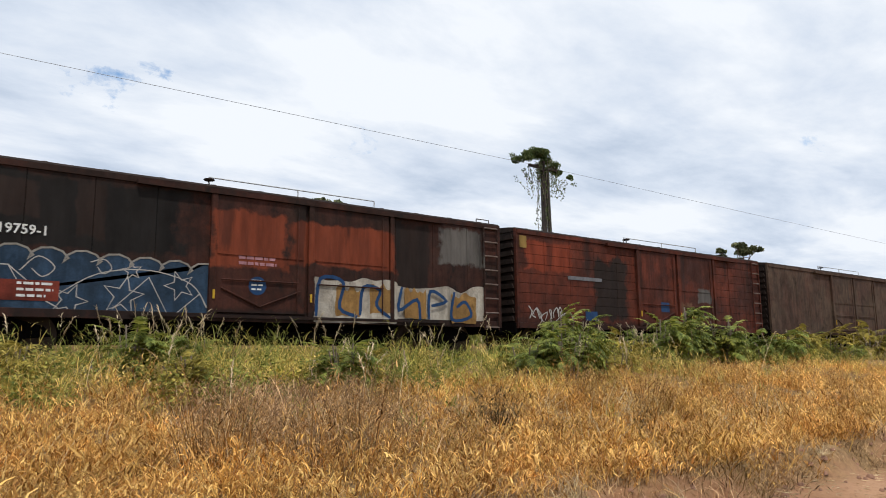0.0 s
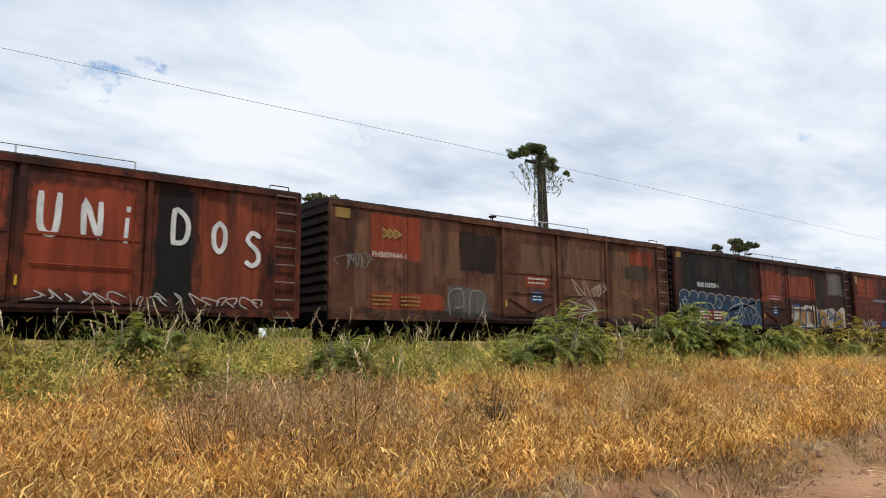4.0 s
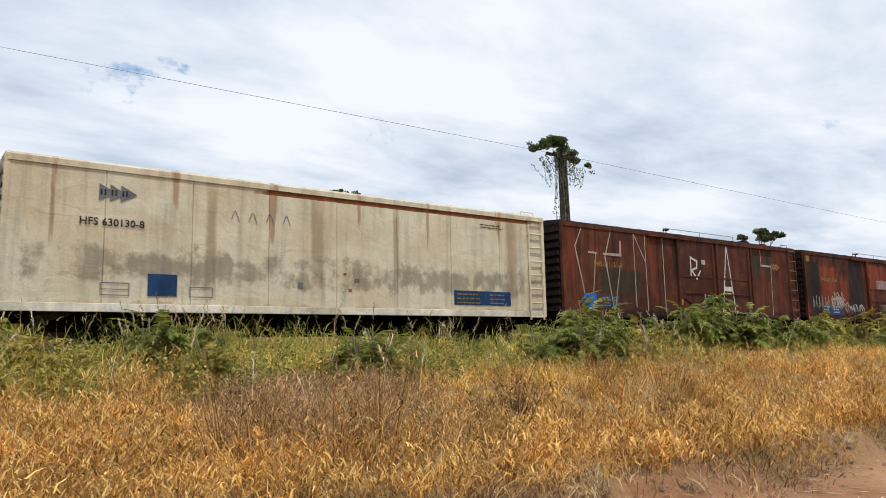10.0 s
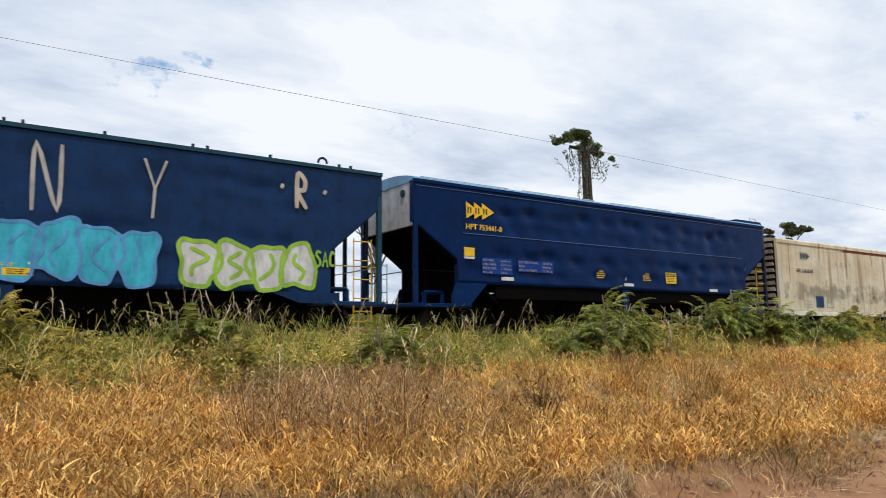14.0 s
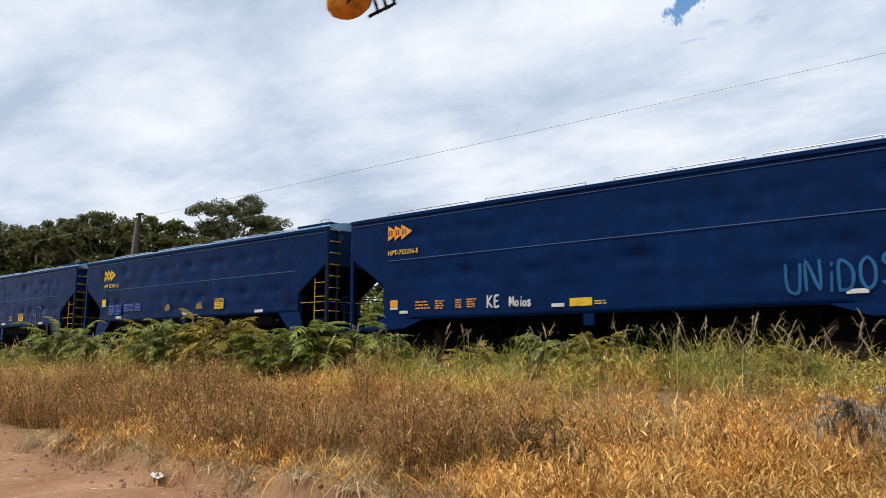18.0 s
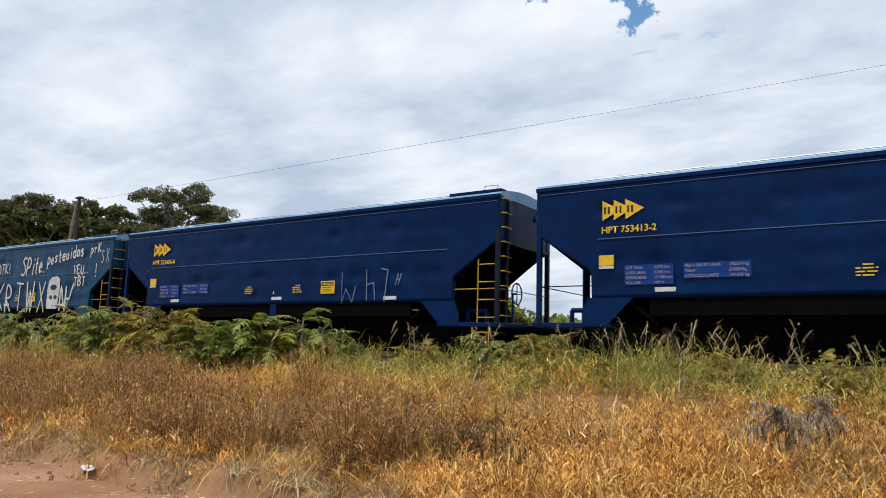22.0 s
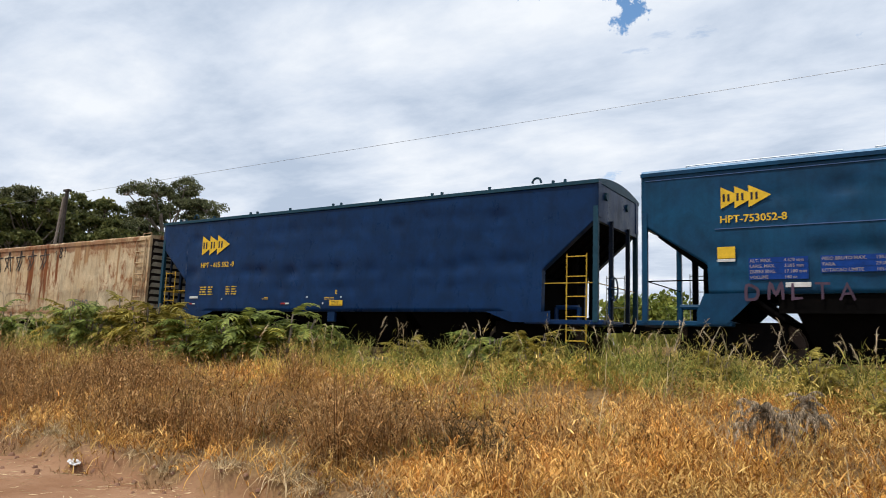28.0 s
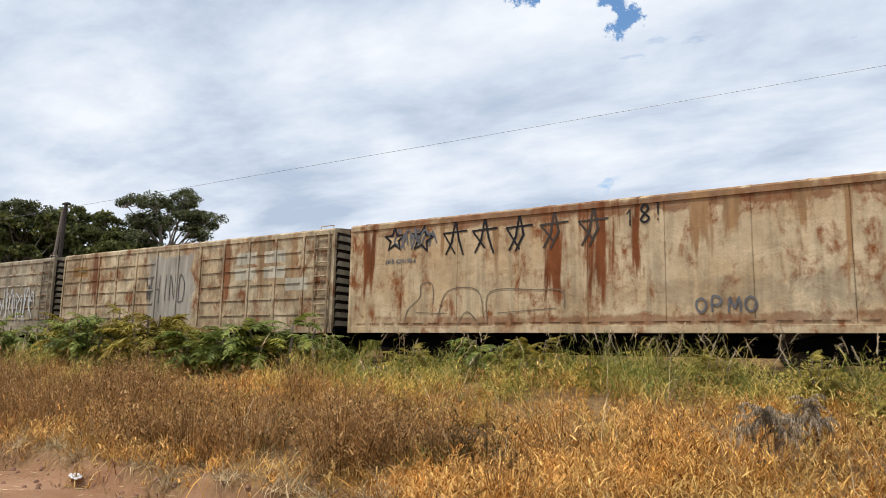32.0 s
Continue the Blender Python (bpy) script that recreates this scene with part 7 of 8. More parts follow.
# --- dark brown wagon with the blue piece
w = BOX_A
fleck(w, -7.4, -1.6, 2.15, 3.72, "black", seed=2)
fleck(w, -4.1, -3.5, 2.4, 3.68, "soot", y=-1.509, seed=3)
fleck(w, -5.8, -4.7, 2.75, 3.55, "soot", y=-1.509, seed=4)
fleck(w, 3.75, 4.9, 1.0, 3.7, "soot", seed=5)
fleck(w, 5.2, 6.9, 2.55, 3.62, "grey", seed=6, y=-1.509, rough=0.14)
fleck(w, 0.55, 3.7, 2.2, 3.3, "oxide", y=-1.5685, seed=7)
fleck(w, -1.35, 0.6, 2.0, 3.4, "oxide", y=-1.5685, seed=8)
top = []
for k in range(10):
    c = -7.0 + k * 0.62
    for a in np.linspace(math.pi, 0.25, 6):
        top.append((c + 0.36 * math.cos(a), 2.02 - 0.022 * k + 0.26 * math.sin(a)))
blue_edge = [(-7.4, 0.86)] + top + [(-1.25, 1.5), (-1.15, 0.86)]
patch(w, blue_edge, SOLID["slate"], -1.511, "spray_fill", "blue graffiti with a scalloped edge")
spray(w, [top + [(-1.25, 1.55), (-1.12, 0.95)]], 0.04, spr("dull_bone", 0.26, 0.24, 0.21), -1.516)
lines = [star(-7.0, 1.80, 0.22), star(-2.95, 1.82, 0.2, 100), star(-3.1, 1.28, 0.42, 80), star(-1.95, 1.55, 0.33, 110), star(-4.1, 1.15, 0.34, 70)]
lines += [[(-6.9, 1.45), (-6.4, 1.80), (-5.2, 1.80), (-4.8, 1.45), (-5.8, 0.9), (-6.9, 1.45)], [(-6.9, 1.45), (-4.8, 1.45)]]
lines += [[(-6.9 + k * 0.3, 1.45), (-5.8, 0.9)] for k in range(1, 7)] + [[(-6.4 + k * 0.4, 1.80), (-6.2 + k * 0.4, 1.45)] for k in range(4)]
lines += [curve_pts([(-5.0, 1.7), (-4.7, 2.0), (-4.4, 1.8), (-4.6, 1.6), (-4.8, 1.75)], 5), curve_pts([(-3.75, 1.95), (-3.5, 2.02), (-3.35, 1.85), (-3.5, 1.72), (-3.62, 1.85)], 5)]
lines += [curve_pts([(-4.4, 1.2), (-3.6, 1.72), (-2.6, 1.85), (-1.7, 1.6), (-1.35, 1.1)], 5), [(-3.3, 1.0), (-2.6, 1.7), (-2.2, 0.95)], [(-2.0, 0.95), (-1.5, 1.4), (-1.3, 1.05)], curve_pts([(-6.6, 1.2), (-5.8, 1.0), (-5.0, 1.3), (-4.3, 1.0)], 5)]
spray(w, lines, 0.022, PALE, -1.515)
letters(w, "FHS 619759-1", -6.1, 2.42, 0.27, M["white"], -1.516, label="white wagon number")
part("data_panel", boxes((-6.1, -4.3, -1.5195, -1.5175, 1.12, 1.52)), SOLID["red"], w, "red data panel")
bars(w, -6.03, 1.43, ((0, 0.75), (1.0, 1.65)), 3, M["white"], y=-1.522, pitch=0.12, high=0.05)
patch(w, [(-7.42, 3.5), (-7.1, 3.5), (-7.1, 3.72), (-7.42, 3.72)], FADED_YEL, -1.513, "paint_patch")
bars(w, -0.65, 2.25, ((0, 1.2),), 2, PINK, y=-1.571, pitch=0.13, high=0.07)
patch(w, [(-0.18 + 0.22 * math.cos(a), 1.64 + 0.22 * math.sin(a)) for a in np.linspace(0, 6.1, 14)], DEEP_BLUE, -1.571, "paint_patch")
bars(w, -0.33, 1.74, ((0, 0.3),), 3, M["white"], y=-1.573, pitch=0.1, high=0.04)
fill_area(w, 1.3, 3.75, 0.84, 1.95, SOLID["bone"], -1.571, 9, "white and orange graffiti lettering")
fill_area(w, 3.72, 6.9, 0.84, 1.85, SOLID["bone"], -1.512, 10)
for x0, x1, z0, z1, s in ((1.9, 2.6, 1.0, 1.7, 11), (4.0, 4.7, 1.0, 1.75, 12), (5.6, 6.5, 0.9, 1.7, 13), (2.9, 3.6, 1.1, 1.8, 14)):
    fill_area(w, x0, x1, z0, z1, SOLID["ochre"], -1.5745, s)
spray(w, [curve_pts(p, 4) for p in ([(1.35, 1.0), (1.45, 1.9), (2.1, 1.85), (2.0, 1.2), (2.5, 1.0)], [(2.6, 1.05), (2.7, 1.75), (3.2, 1.7), (3.1, 1.3), (3.5, 1.0)], [(3.9, 1.8), (3.8, 1.2), (4.4, 1.5), (4.5, 0.95)], [(4.8, 1.0), (4.85, 1.75), (5.4, 1.5), (4.9, 1.35)], [(5.7, 1.75), (5.6, 1.0), (6.3, 1.1), (6.1, 1.5), (5.8, 1.35)])], 0.09, DEEP_BLUE, -1.577)

# --- red-brown plank-sheeted wagon
w = BOX_K
fleck(w, -6.9, -4.6, 2.6, 3.6, "red", seed=31, rough=0.12)
fleck(w, -3.6, -1.8, 1.1, 3.3, "soot", seed=32, rough=0.15)
part("lettering", boxes((-4.9, -3.2, -1.512, -1.509, 2.42, 2.54)), GREY, w)
patch(w, [(-4.1, 1.1), (-3.5, 1.1), (-3.5, 1.4), (-4.1, 1.4)], DEEP_BLUE, -1.511, "paint_patch")
fleck(w, 1.2, 2.0, 1.0, 1.9, "tan", y=-1.5685, seed=33, rough=0.2)
fleck(w, 2.4, 3.3, 1.9, 2.5, "grey", y=-1.5685, seed=34, rough=0.2)
patch(w, [(-7.05, 3.3), (-6.75, 3.3), (-6.75, 3.68), (-7.05, 3.68)], FADED_YEL, -1.513, "paint_patch")
patch(w, [(0.0, 1.5), (0.5, 1.5), (0.5, 1.85), (0.0, 1.85)], DEEP_BLUE, -1.571, "paint_patch")
scrawl(w, -6.8, -4.9, 1.0, 1.5, PALE, 9, 35)

# --- wagon with repainted patches
w = BOX_C
fleck(w, -5.99, -4.33, 2.42, 3.68, "red", seed=41, rough=0.03)
flow_logo(w, -5.6, 2.98, 0.32, FADED_YEL, SOLID["red"])
letters(w, "FHS609644-1", -5.93, 2.48, 0.21, BONE, -1.516, label="white wagon number")
fleck(w, -6.45, -6.05, 1.0, 3.4, "tan", seed=42)
fleck(w, -4.25, -3.9, 1.7, 3.4, "tan", seed=43)
fleck(w, -3.85, -2.92, 2.05, 3.42, "tan", seed=44, rough=0.03)
fleck(w, -2.92, -1.5, 2.25, 3.45, "soot", seed=45, rough=0.05)
fleck(w, -6.0, -3.45, 1.1, 1.56, "red", seed=46, rough=0.05)
bars(w, -5.9, 1.42, ((0, 0.6), (0.9, 1.6)), 3, FADED_YEL, pitch=0.11, high=0.05)
fleck(w, -3.45, -1.7, 0.9, 1.85, "grey", y=-1.5085, seed=47, rough=0.2)
spray(w, [curve_pts([(-3.3, 1.0), (-3.35, 1.6), (-2.9, 1.75), (-2.8, 1.3), (-3.1, 1.2)], 5), curve_pts([(-2.6, 1.0), (-2.5, 1.7), (-2.0, 1.6), (-2.1, 1.1)], 5)], 0.06, spr("dim_pale", 0.17, 0.16, 0.14), -1.512)
fleck(w, -0.55, 0.8, 2.35, 3.3, "tan", y=-1.5685, seed=48, rough=0.04)
fleck(w, -0.35, 0.75, 1.95, 2.32, "red", y=-1.5705, seed=49, rough=0.03)
bars(w, -0.25, 2.18, ((0, 0.9),), 2, BONE, y=-1.573, pitch=0.13, high=0.06)
patch(w, [(-0.1, 1.47), (0.4, 1.47), (0.4, 1.83), (-0.1, 1.83)], DEEP_BLUE, -1.571, "paint_patch")
bars(w, -0.05, 1.74, ((0, 0.4),), 3, M["white"], y=-1.573, pitch=0.1, high=0.04)
fleck(w, 1.35, 3.4, 2.4, 3.4, "tan", y=-1.5685, seed=50, rough=0.12)
fleck(w, 1.45, 3.4, 1.1, 2.4, "tan", y=-1.5685, seed=51, rough=0.06)
burst = [[(3.0, 1.30), p] for p in ((1.75, 2.35), (2.30, 2.42), (1.95, 1.95), (1.60, 1.60), (1.50, 1.34), (1.62, 1.12), (2.1, 1.08))]
burst += [[(1.75, 2.35), (2.15, 1.72)], [(2.30, 2.42), (2.42, 1.85)], [(1.60, 1.60), (2.0, 1.45)], [(1.50, 1.34), (1.9, 1.30)], [(2.0, 1.6), (2.5, 1.75), (2.9, 1.55)]]
spray(w, burst, 0.03, BONE, -1.571, label="pale sprayed starburst of thin lines")
scrawl(w, 2.75, 3.4, 1.75, 2.25, spr("dust", 0.30, 0.22, 0.16), 8, 52, 0.04, -1.571)
fleck(w, 3.95, 5.0, 1.0, 3.6, "tan", seed=53, rough=0.08)
fleck(w, 5.0, 6.3, 3.0, 3.55, "red", seed=54, rough=0.05)
fleck(w, 4.6, 6.0, 2.45, 2.95, "khaki", seed=55, rough=0.12, y=-1.5085)
scrawl(w, 4.3, 5.4, 1.75, 2.05, spr("dull_orange", 0.28, 0.12, 0.05), 9, 56, 0.02)
scrawl(w, -6.9, -6.0, 2.1, 2.6, spr("dim_pale", 0.17, 0.16, 0.14), 9, 57, 0.022)
patch(w, [(-7.05, 3.42), (-6.6, 3.42), (-6.6, 3.68), (-7.05, 3.68)], FADED_YEL, -1.513, "paint_patch")

# --- oxide wagon with white letters
w = BOX_U
fleck(w, -6.95, -5.9, 1.0, 3.6, "soot", seed=61, rough=0.15)
fleck(w, -5.8, -4.3, 1.5, 3.3, "red", seed=62, rough=0.12)
fleck(w, -3.2, -1.6, 1.0, 3.7, "soot", seed=63, rough=0.1)
fleck(w, -4.0, -3.3, 1.4, 2.8, "red", seed=64, rough=0.12)
fleck(w, -1.1, 0.95, 2.3, 3.55, "red", y=-1.5685, seed=65, rough=0.08)
fleck(w, 1.25, 3.4, 1.2, 3.45, "red", y=-1.5685, seed=66, rough=0.06)
fleck(w, 3.75, 4.6, 1.0, 3.7, "black", seed=67, rough=0.1)
fleck(w, 4.7, 6.2, 1.0, 3.5, "oxide", seed=68, rough=0.1)
letters(w, "FHS 620 052-4", -5.8, 2.58, 0.24, FADED_YEL, -1.516, label="faded wagon number")
part("data_panel", boxes((-5.9, -3.95, -1.511, -1.5075, 1.05, 1.50)), DEEP_BLUE, w, "dark blue data panel")
bars(w, -5.8, 1.40, ((0, 0.6), (0.9, 1.6)), 3, PALE, y=-1.513, pitch=0.12, high=0.05)
spray(w, [[(-6.7 + 0.115 * k + 0.05 * math.sin(k * 5.1), 1.25 + 0.2 * abs(math.sin(k * 2.3))), (-6.68 + 0.115 * k + 0.09 * math.sin(k * 3.7), 1.62 + 0.30 * abs(math.sin(k * 1.9 + 1)))] for k in range(26)], 0.03, PALE, -1.515, label="pale spiky sprayed tag")
scrawl(w, -5.0, -3.9, 1.3, 2.15, BONE, 12, 70, 0.035, -1.518)
scrawl(w, -3.65, -1.8, 1.15, 1.65, PALE, 14, 71, 0.03)
scrawl(w, 1.3, 6.3, 0.98, 1.3, PALE, 16, 72, 0.025, -1.571)
hand(w, "U", 1.52, 2.38, 0.80, WHITE, 0.12, 0.55, y=-1.572, label="white sprayed letter", seed=3)
hand(w, "N", 2.32, 2.38, 0.76, WHITE, 0.11, 0.6, y=-1.572, seed=4)
hand(w, "i", 3.05, 2.30, 0.78, WHITE, 0.11, 0.5, y=-1.572, seed=5)
hand(w, "D", 4.12, 2.37, 0.68, WHITE, 0.11, 0.65, seed=6)
hand(w, "O", 5.02, 2.28, 0.70, WHITE, 0.11, 0.6, seed=7)
hand(w, "S", 5.80, 2.02, 0.72, WHITE, 0.11, 0.65, seed=8)
bubbles(w, -0.35, 2.35, 1.05, 0.42, 4, None, WHITE, 9, -1.571, edge_width=0.035)
patch(w, [(0.0, 1.3), (0.55, 1.3), (0.55, 1.62), (0.0, 1.62)], DEEP_BLUE, -1.571, "paint_patch")
patch(w, [(-7.05, 3.42), (-6.75, 3.42), (-6.75, 3.68), (-7.05, 3.68)], FADED_YEL, -1.513, "paint_patch")

# --- rust-brown wagon with tall white outlines
w = BOX_B
fleck(w, -5.6, -3.3, 1.6, 2.45, "khaki", seed=81, rough=0.15)
fleck(w, 3.55, 5.2, 2.6, 3.6, "khaki", seed=82, rough=0.1)
for k, (x0, x1) in enumerate(((-7.0, -6.5), (-3.0, -2.4), (4.2, 4.9), (5.6, 6.3))):
    run_down(w, x0, x1, 1.0, 3.7, "oxide", 83 + k)
tall = [[(-6.31, 3.7), (-6.62, 3.1), (-6.25, 1.6)], [(-5.65, 2.9), (-5.9, 1.05)], [(-4.87, 3.7), (-5.2, 2.84), (-4.83, 1.0)], [(-4.45, 2.55), (-4.8, 1.05)], [(-3.69, 3.7), (-3.68, 1.2)], [(-3.66, 3.7), (-3.08, 2.75)], [(-3.08, 3.7), (-3.06, 1.05)],
        [(-2.09, 3.68), (-2.07, 1.05)], [(3.58, 3.68), (3.55, 0.95)], [(4.38, 3.68), (4.40, 3.08)], [(5.15, 3.05), (5.07, 0.9)]]
spray(w, tall, 0.05, spr("worn_white", 0.42, 0.35, 0.28), -1.514, label="tall pale sprayed strokes")
spray(w, [[(1.83, 3.62), (1.39, 1.1)], [(1.85, 3.62), (2.21, 1.2)], [(-0.55, 2.35), (-0.53, 3.08), (-0.15, 2.95), (-0.18, 2.7), (-0.5, 2.6), (-0.2, 2.3), (0.05, 2.6)]], 0.08, WHITE, -1.575)
spray(w, [[(-5.25, 2.93), (-4.42, 2.93), (-4.40, 3.40)], [(-6.0, 2.95), (-5.62, 2.93)], [(4.38, 3.03), (5.15, 3.02)]], 0.10, spr("worn_white", 0.42, 0.35, 0.28), -1.518)
part("spray_paint", boxes((1.5, 2.12, -1.578, -1.574, 1.88, 2.06)), WHITE, w)
part("spray_paint", boxes((0.15, 0.38, -1.574, -1.571, 2.85, 3.02)), BONE, w)
letters(w, "FHS-511151-3", -5.75, 2.50, 0.24, FADED_YEL, -1.517, label="faded yellow wagon number")
flow_logo(w, 5.15, 2.85, 0.32, FADED_YEL, SOLID["red"])
part("paint_patch", boxes((-6.3, -5.68, -1.516, -1.513, 1.12, 1.60)), paint("bright_blue", (0.01, 0.16, 0.60)), w, "bright blue painted square")
part("data_panel", boxes((-5.42, -4.55, -1.513, -1.510, 1.14, 1.56)), DEEP_BLUE, w)
bars(w, -5.36, 1.46, ((0, 0.35), (0.45, 0.78)), 4, FADED_YEL, y=-1.516, pitch=0.09, high=0.04)
patch(w, [(0.3, 1.42), (0.55, 1.42), (0.55, 1.55), (0.3, 1.55)], SKY, -1.572, "paint_patch")

for n, (w, spots) in enumerate(((BOX_U, (-6.6, -4.6, -2.4, -0.2, 0.9, 3.7, 5.2, 6.6)), (BOX_C, (-6.8, -3.7, -1.6, 0.2, 1.2, 3.7, 5.6)), (BOX_K, (-6.0, -4.2, -1.5, 0.1, 1.3, 4.4, 6.0)), (BOX_B, (-6.6, -4.9, -1.6, -0.2, 2.6, 5.8)), (BOX_A, (-1.2, 0.7, 2.1, 3.6, 6.6)))):
    for k, x in enumerate(spots):
        run_down(w, x, x + 0.25 + 0.3 * abs(math.sin(k * 2.7 + n)), 1.2 + 1.0 * abs(math.sin(k * 1.9 + n)), 3.72, "black", 300 + 11 * n + k, 0.5)
    soil(coat(w), -7.6, 7.6, 0.75, 1.12, PATCH["black"], 0.5, 0.4, 400 + n, False, 0.7)

# --- cream wagon
w = BOX_W
flow_logo(w, -5.5, 3.10, 0.36, GREY, BLACK)
letters(w, "HFS 630130-8", -5.85, 2.58, 0.22, BLACK, -1.516, label="black wagon number")
part("data_panel", boxes((-4.48, -3.87, -1.516, -1.507, 1.15, 1.62), bevel=0.003), DEEP_BLUE, w, "dark blue painted square")
part("data_panel", boxes((3.65, 5.75, -1.516, -1.507, 1.12, 1.52), bevel=0.003), DEEP_BLUE, w, "dark blue data panel")
bars(w, 3.75, 1.40, ((0, 0.9), (1.2, 1.8)), 3, FADED_YEL, y=-1.518, pitch=0.12, high=0.035)
part("sign_plate", boxes((-1.05, -0.92, -1.512, -1.505, 1.42, 1.56)), GREY, w)
bars(w, 4.65, 3.45, ((0, 0.9),), 2, BLACK, pitch=0.08, high=0.03)
spray(w, [[(-5.4, 1.15), (-5.4, 1.4), (-4.85, 1.4), (-4.85, 1.15), (-5.4, 1.15)], [(-5.4, 1.27), (-4.85, 1.27)], [(-3.6, 1.15), (-3.6, 1.36), (-3.1, 1.36), (-3.1, 1.15), (-3.6, 1.15)]], 0.02, GREY, -1.514)
for k in range(6):
    x = -6.4 + k * 2.3 + 0.4 * math.sin(k * 3.1)
    run_down(w, x, x + 0.12 + 0.16 * abs(math.sin(k * 2.3)), 1.6 + 1.2 * abs(math.sin(k * 1.7)), 3.74, "stain", 90 + k, 0.75)
for k, (x, d) in enumerate(((-0.75, 0.45), (1.65, 0.22), (5.6, 0.5), (-3.3, 0.3))):
    soil(coat(w), x, x + d, 0.98, 4.0, (0.30, 0.19, 0.10), 0.12, 0.5, 107 + k, False, 0.6)
fleck(w, -2.2, 7.0, 3.62, 3.74, "rust", seed=105, rough=0.05)
for k, (x, z) in enumerate(((0.15, 1.75), (0.3, 1.35), (0.5, 1.6))):
    fleck(w, x, x + 0.16, z, z + 0.12, "rust", y=-1.511, seed=106 + k, rough=0.4)
spray(w, [curve_pts([(-2.7 + 0.42 * k, 2.95), (-2.62 + 0.42 * k, 3.15), (-2.52 + 0.42 * k, 2.9)], 4) for k in range(4)], 0.018, GREY, -1.512)

for k in range(2):
    soil(coat(BOX_W), -6.9 + k * 7.0, -0.1 + k * 7.0, 1.40, 2.15, PATCH["mould"], 0.75, 0.6, 200 + k * 2.3, False, 0.65)
soil(coat(BOX_W), -7.2, 7.2, 0.7, 1.02, PATCH["stain"], 0.5, 0.4, 222, False, 0.5)
soil(coat(BOX_Z), -7.3, 7.3, 0.95, 1.25, PATCH["rust"], 0.5, 0.4, 223, False, 0.6)
soil(coat(BOX_Z), -7.3, 7.3, 3.5, 3.95, PATCH["rust"], 0.5, 0.35, 224, False, 0.7)
for k in range(6):
    soil(coat(BOX_Z), 1.5 + k * 1.0, 2.6 + k * 1.0, 1.3, 2.0, PATCH["mould"], 0.6, 0.35, 230 + k * 2.1, False, 0.3)

# --- navy hopper with cyan piece
w = HOP_R
hand(w, "U", -3.1, 2.75, 1.2, PALE, 0.09, 0.55, label="faint white scribble", seed=11)
hand(w, "4", -1.2, 2.70, 1.25, PALE, 0.08, 0.5, seed=12)
hand(w, "N", 0.35, 2.65, 1.3, PALE, 0.08, 0.5, seed=13)
hand(w, "Y", 2.4, 2.7, 1.2, PALE, 0.08, 0.5, seed=14)
hand(w, "R", 5.85, 3.15, 0.85, BONE, 0.11, 0.45, seed=15)
hand(w, ".", 5.4, 3.65, 0.8, BONE, 0.11, seed=16)
hand(w, ".", 6.5, 3.6, 0.8, BONE, 0.11, seed=17)
bubbles(w, -1.7, 1.25, 4.4, 1.15, 6, CYAN, SKY, 21, label="cyan bubble graffiti", edge_width=0.07)
bubbles(w, 3.2, 1.20, 3.1, 1.0, 4, WHITE, LIME, 22, label="white and green bubble graffiti", edge_width=0.10)
hand(w, "SAC", 6.35, 1.80, 0.36, LIME, 0.06, 0.5, gap=0.12, seed=18)

# --- navy hopper with yellow pieces
w = HOP_S
def scrape(root, ch, x, z, high, wide, mat, seed, width=0.10):
    """A letter worn to broken scratches across its strokes."""
    rng, bm = random.Random(seed), bmesh.new()
    for line in GLYPH[ch]:
        for (a, b), (c, d) in zip(line, line[1:]):
            p, q = (x + a * wide * high, z + b * high), (x + c * wide * high, z + d * high)
            n = max(2, int(math.dist(p, q) / 0.024))
            for k in range(n):
                if rng.random() < 0.15:
                    continue
                f = (k + rng.random()) / n
                cx, cz = p[0] + (q[0] - p[0]) * f + rng.uniform(-0.03, 0.03), p[1] + (q[1] - p[1]) * f
                w, h = width * rng.uniform(0.1, 0.5), rng.uniform(0.005, 0.016)
                box(bm, cx - w, cx + w, -1.514, -1.5125, cz - h, cz + h)
    return tagged(part("scraped_letter", bm, mat, root), "faint scraped white letter", kind="stuff")


for k, (ch, x) in enumerate(zip("IBAHIMMVITI", (-4.9, -3.6, -2.5, -1.6, -0.5, 0.2, 1.0, 2.3, 3.6, 4.9, 6.3))):
    scrape(w, ch, x, 2.95, 1.0, 0.55, GHOST, 30 + k)
spray(w, [[(-4.5, 2.86), (-3.2, 2.92)]], 0.03, PALE, -1.513)
spray(w, [curve_pts([(-7.6, 3.6), (-7.3, 3.85), (-6.8, 3.7), (-6.6, 3.2), (-6.8, 2.9)], 5), curve_pts([(-7.3, 3.4), (-7.1, 3.7), (-6.9, 3.35), (-7.2, 3.1), (-7.3, 3.4)], 5), curve_pts([(-7.45, 3.75), (-7.35, 3.1), (-7.0, 2.95)], 5)], 0.02, spr("dim_blue", 0.05, 0.11, 0.20), -1.513, label="faint blue line drawing")
bubbles(w, -5.75, 1.38, 2.0, 1.0, 4, spr("dull_grey", 0.022, 0.027, 0.036), spr("dim_grey", 0.075, 0.080, 0.085), 45, label="dull grey bubble graffiti", edge_width=0.05)
dome = [(-3.05, 1.30), (-3.15, 1.7), (-3.05, 2.1), (-2.8, 2.35), (-2.5, 2.35), (-2.25, 2.1), (-2.12, 1.7), (-2.2, 1.30)]
patch(w, curve_pts(dome, 5), WHITE, -1.512, "spray_fill", "white rounded sprayed shape")
spray(w, [[(-3.1, 1.93), (-2.16, 1.93)], [(-3.1, 1.80), (-2.15, 1.80)]], 0.03, SKY, -1.516)
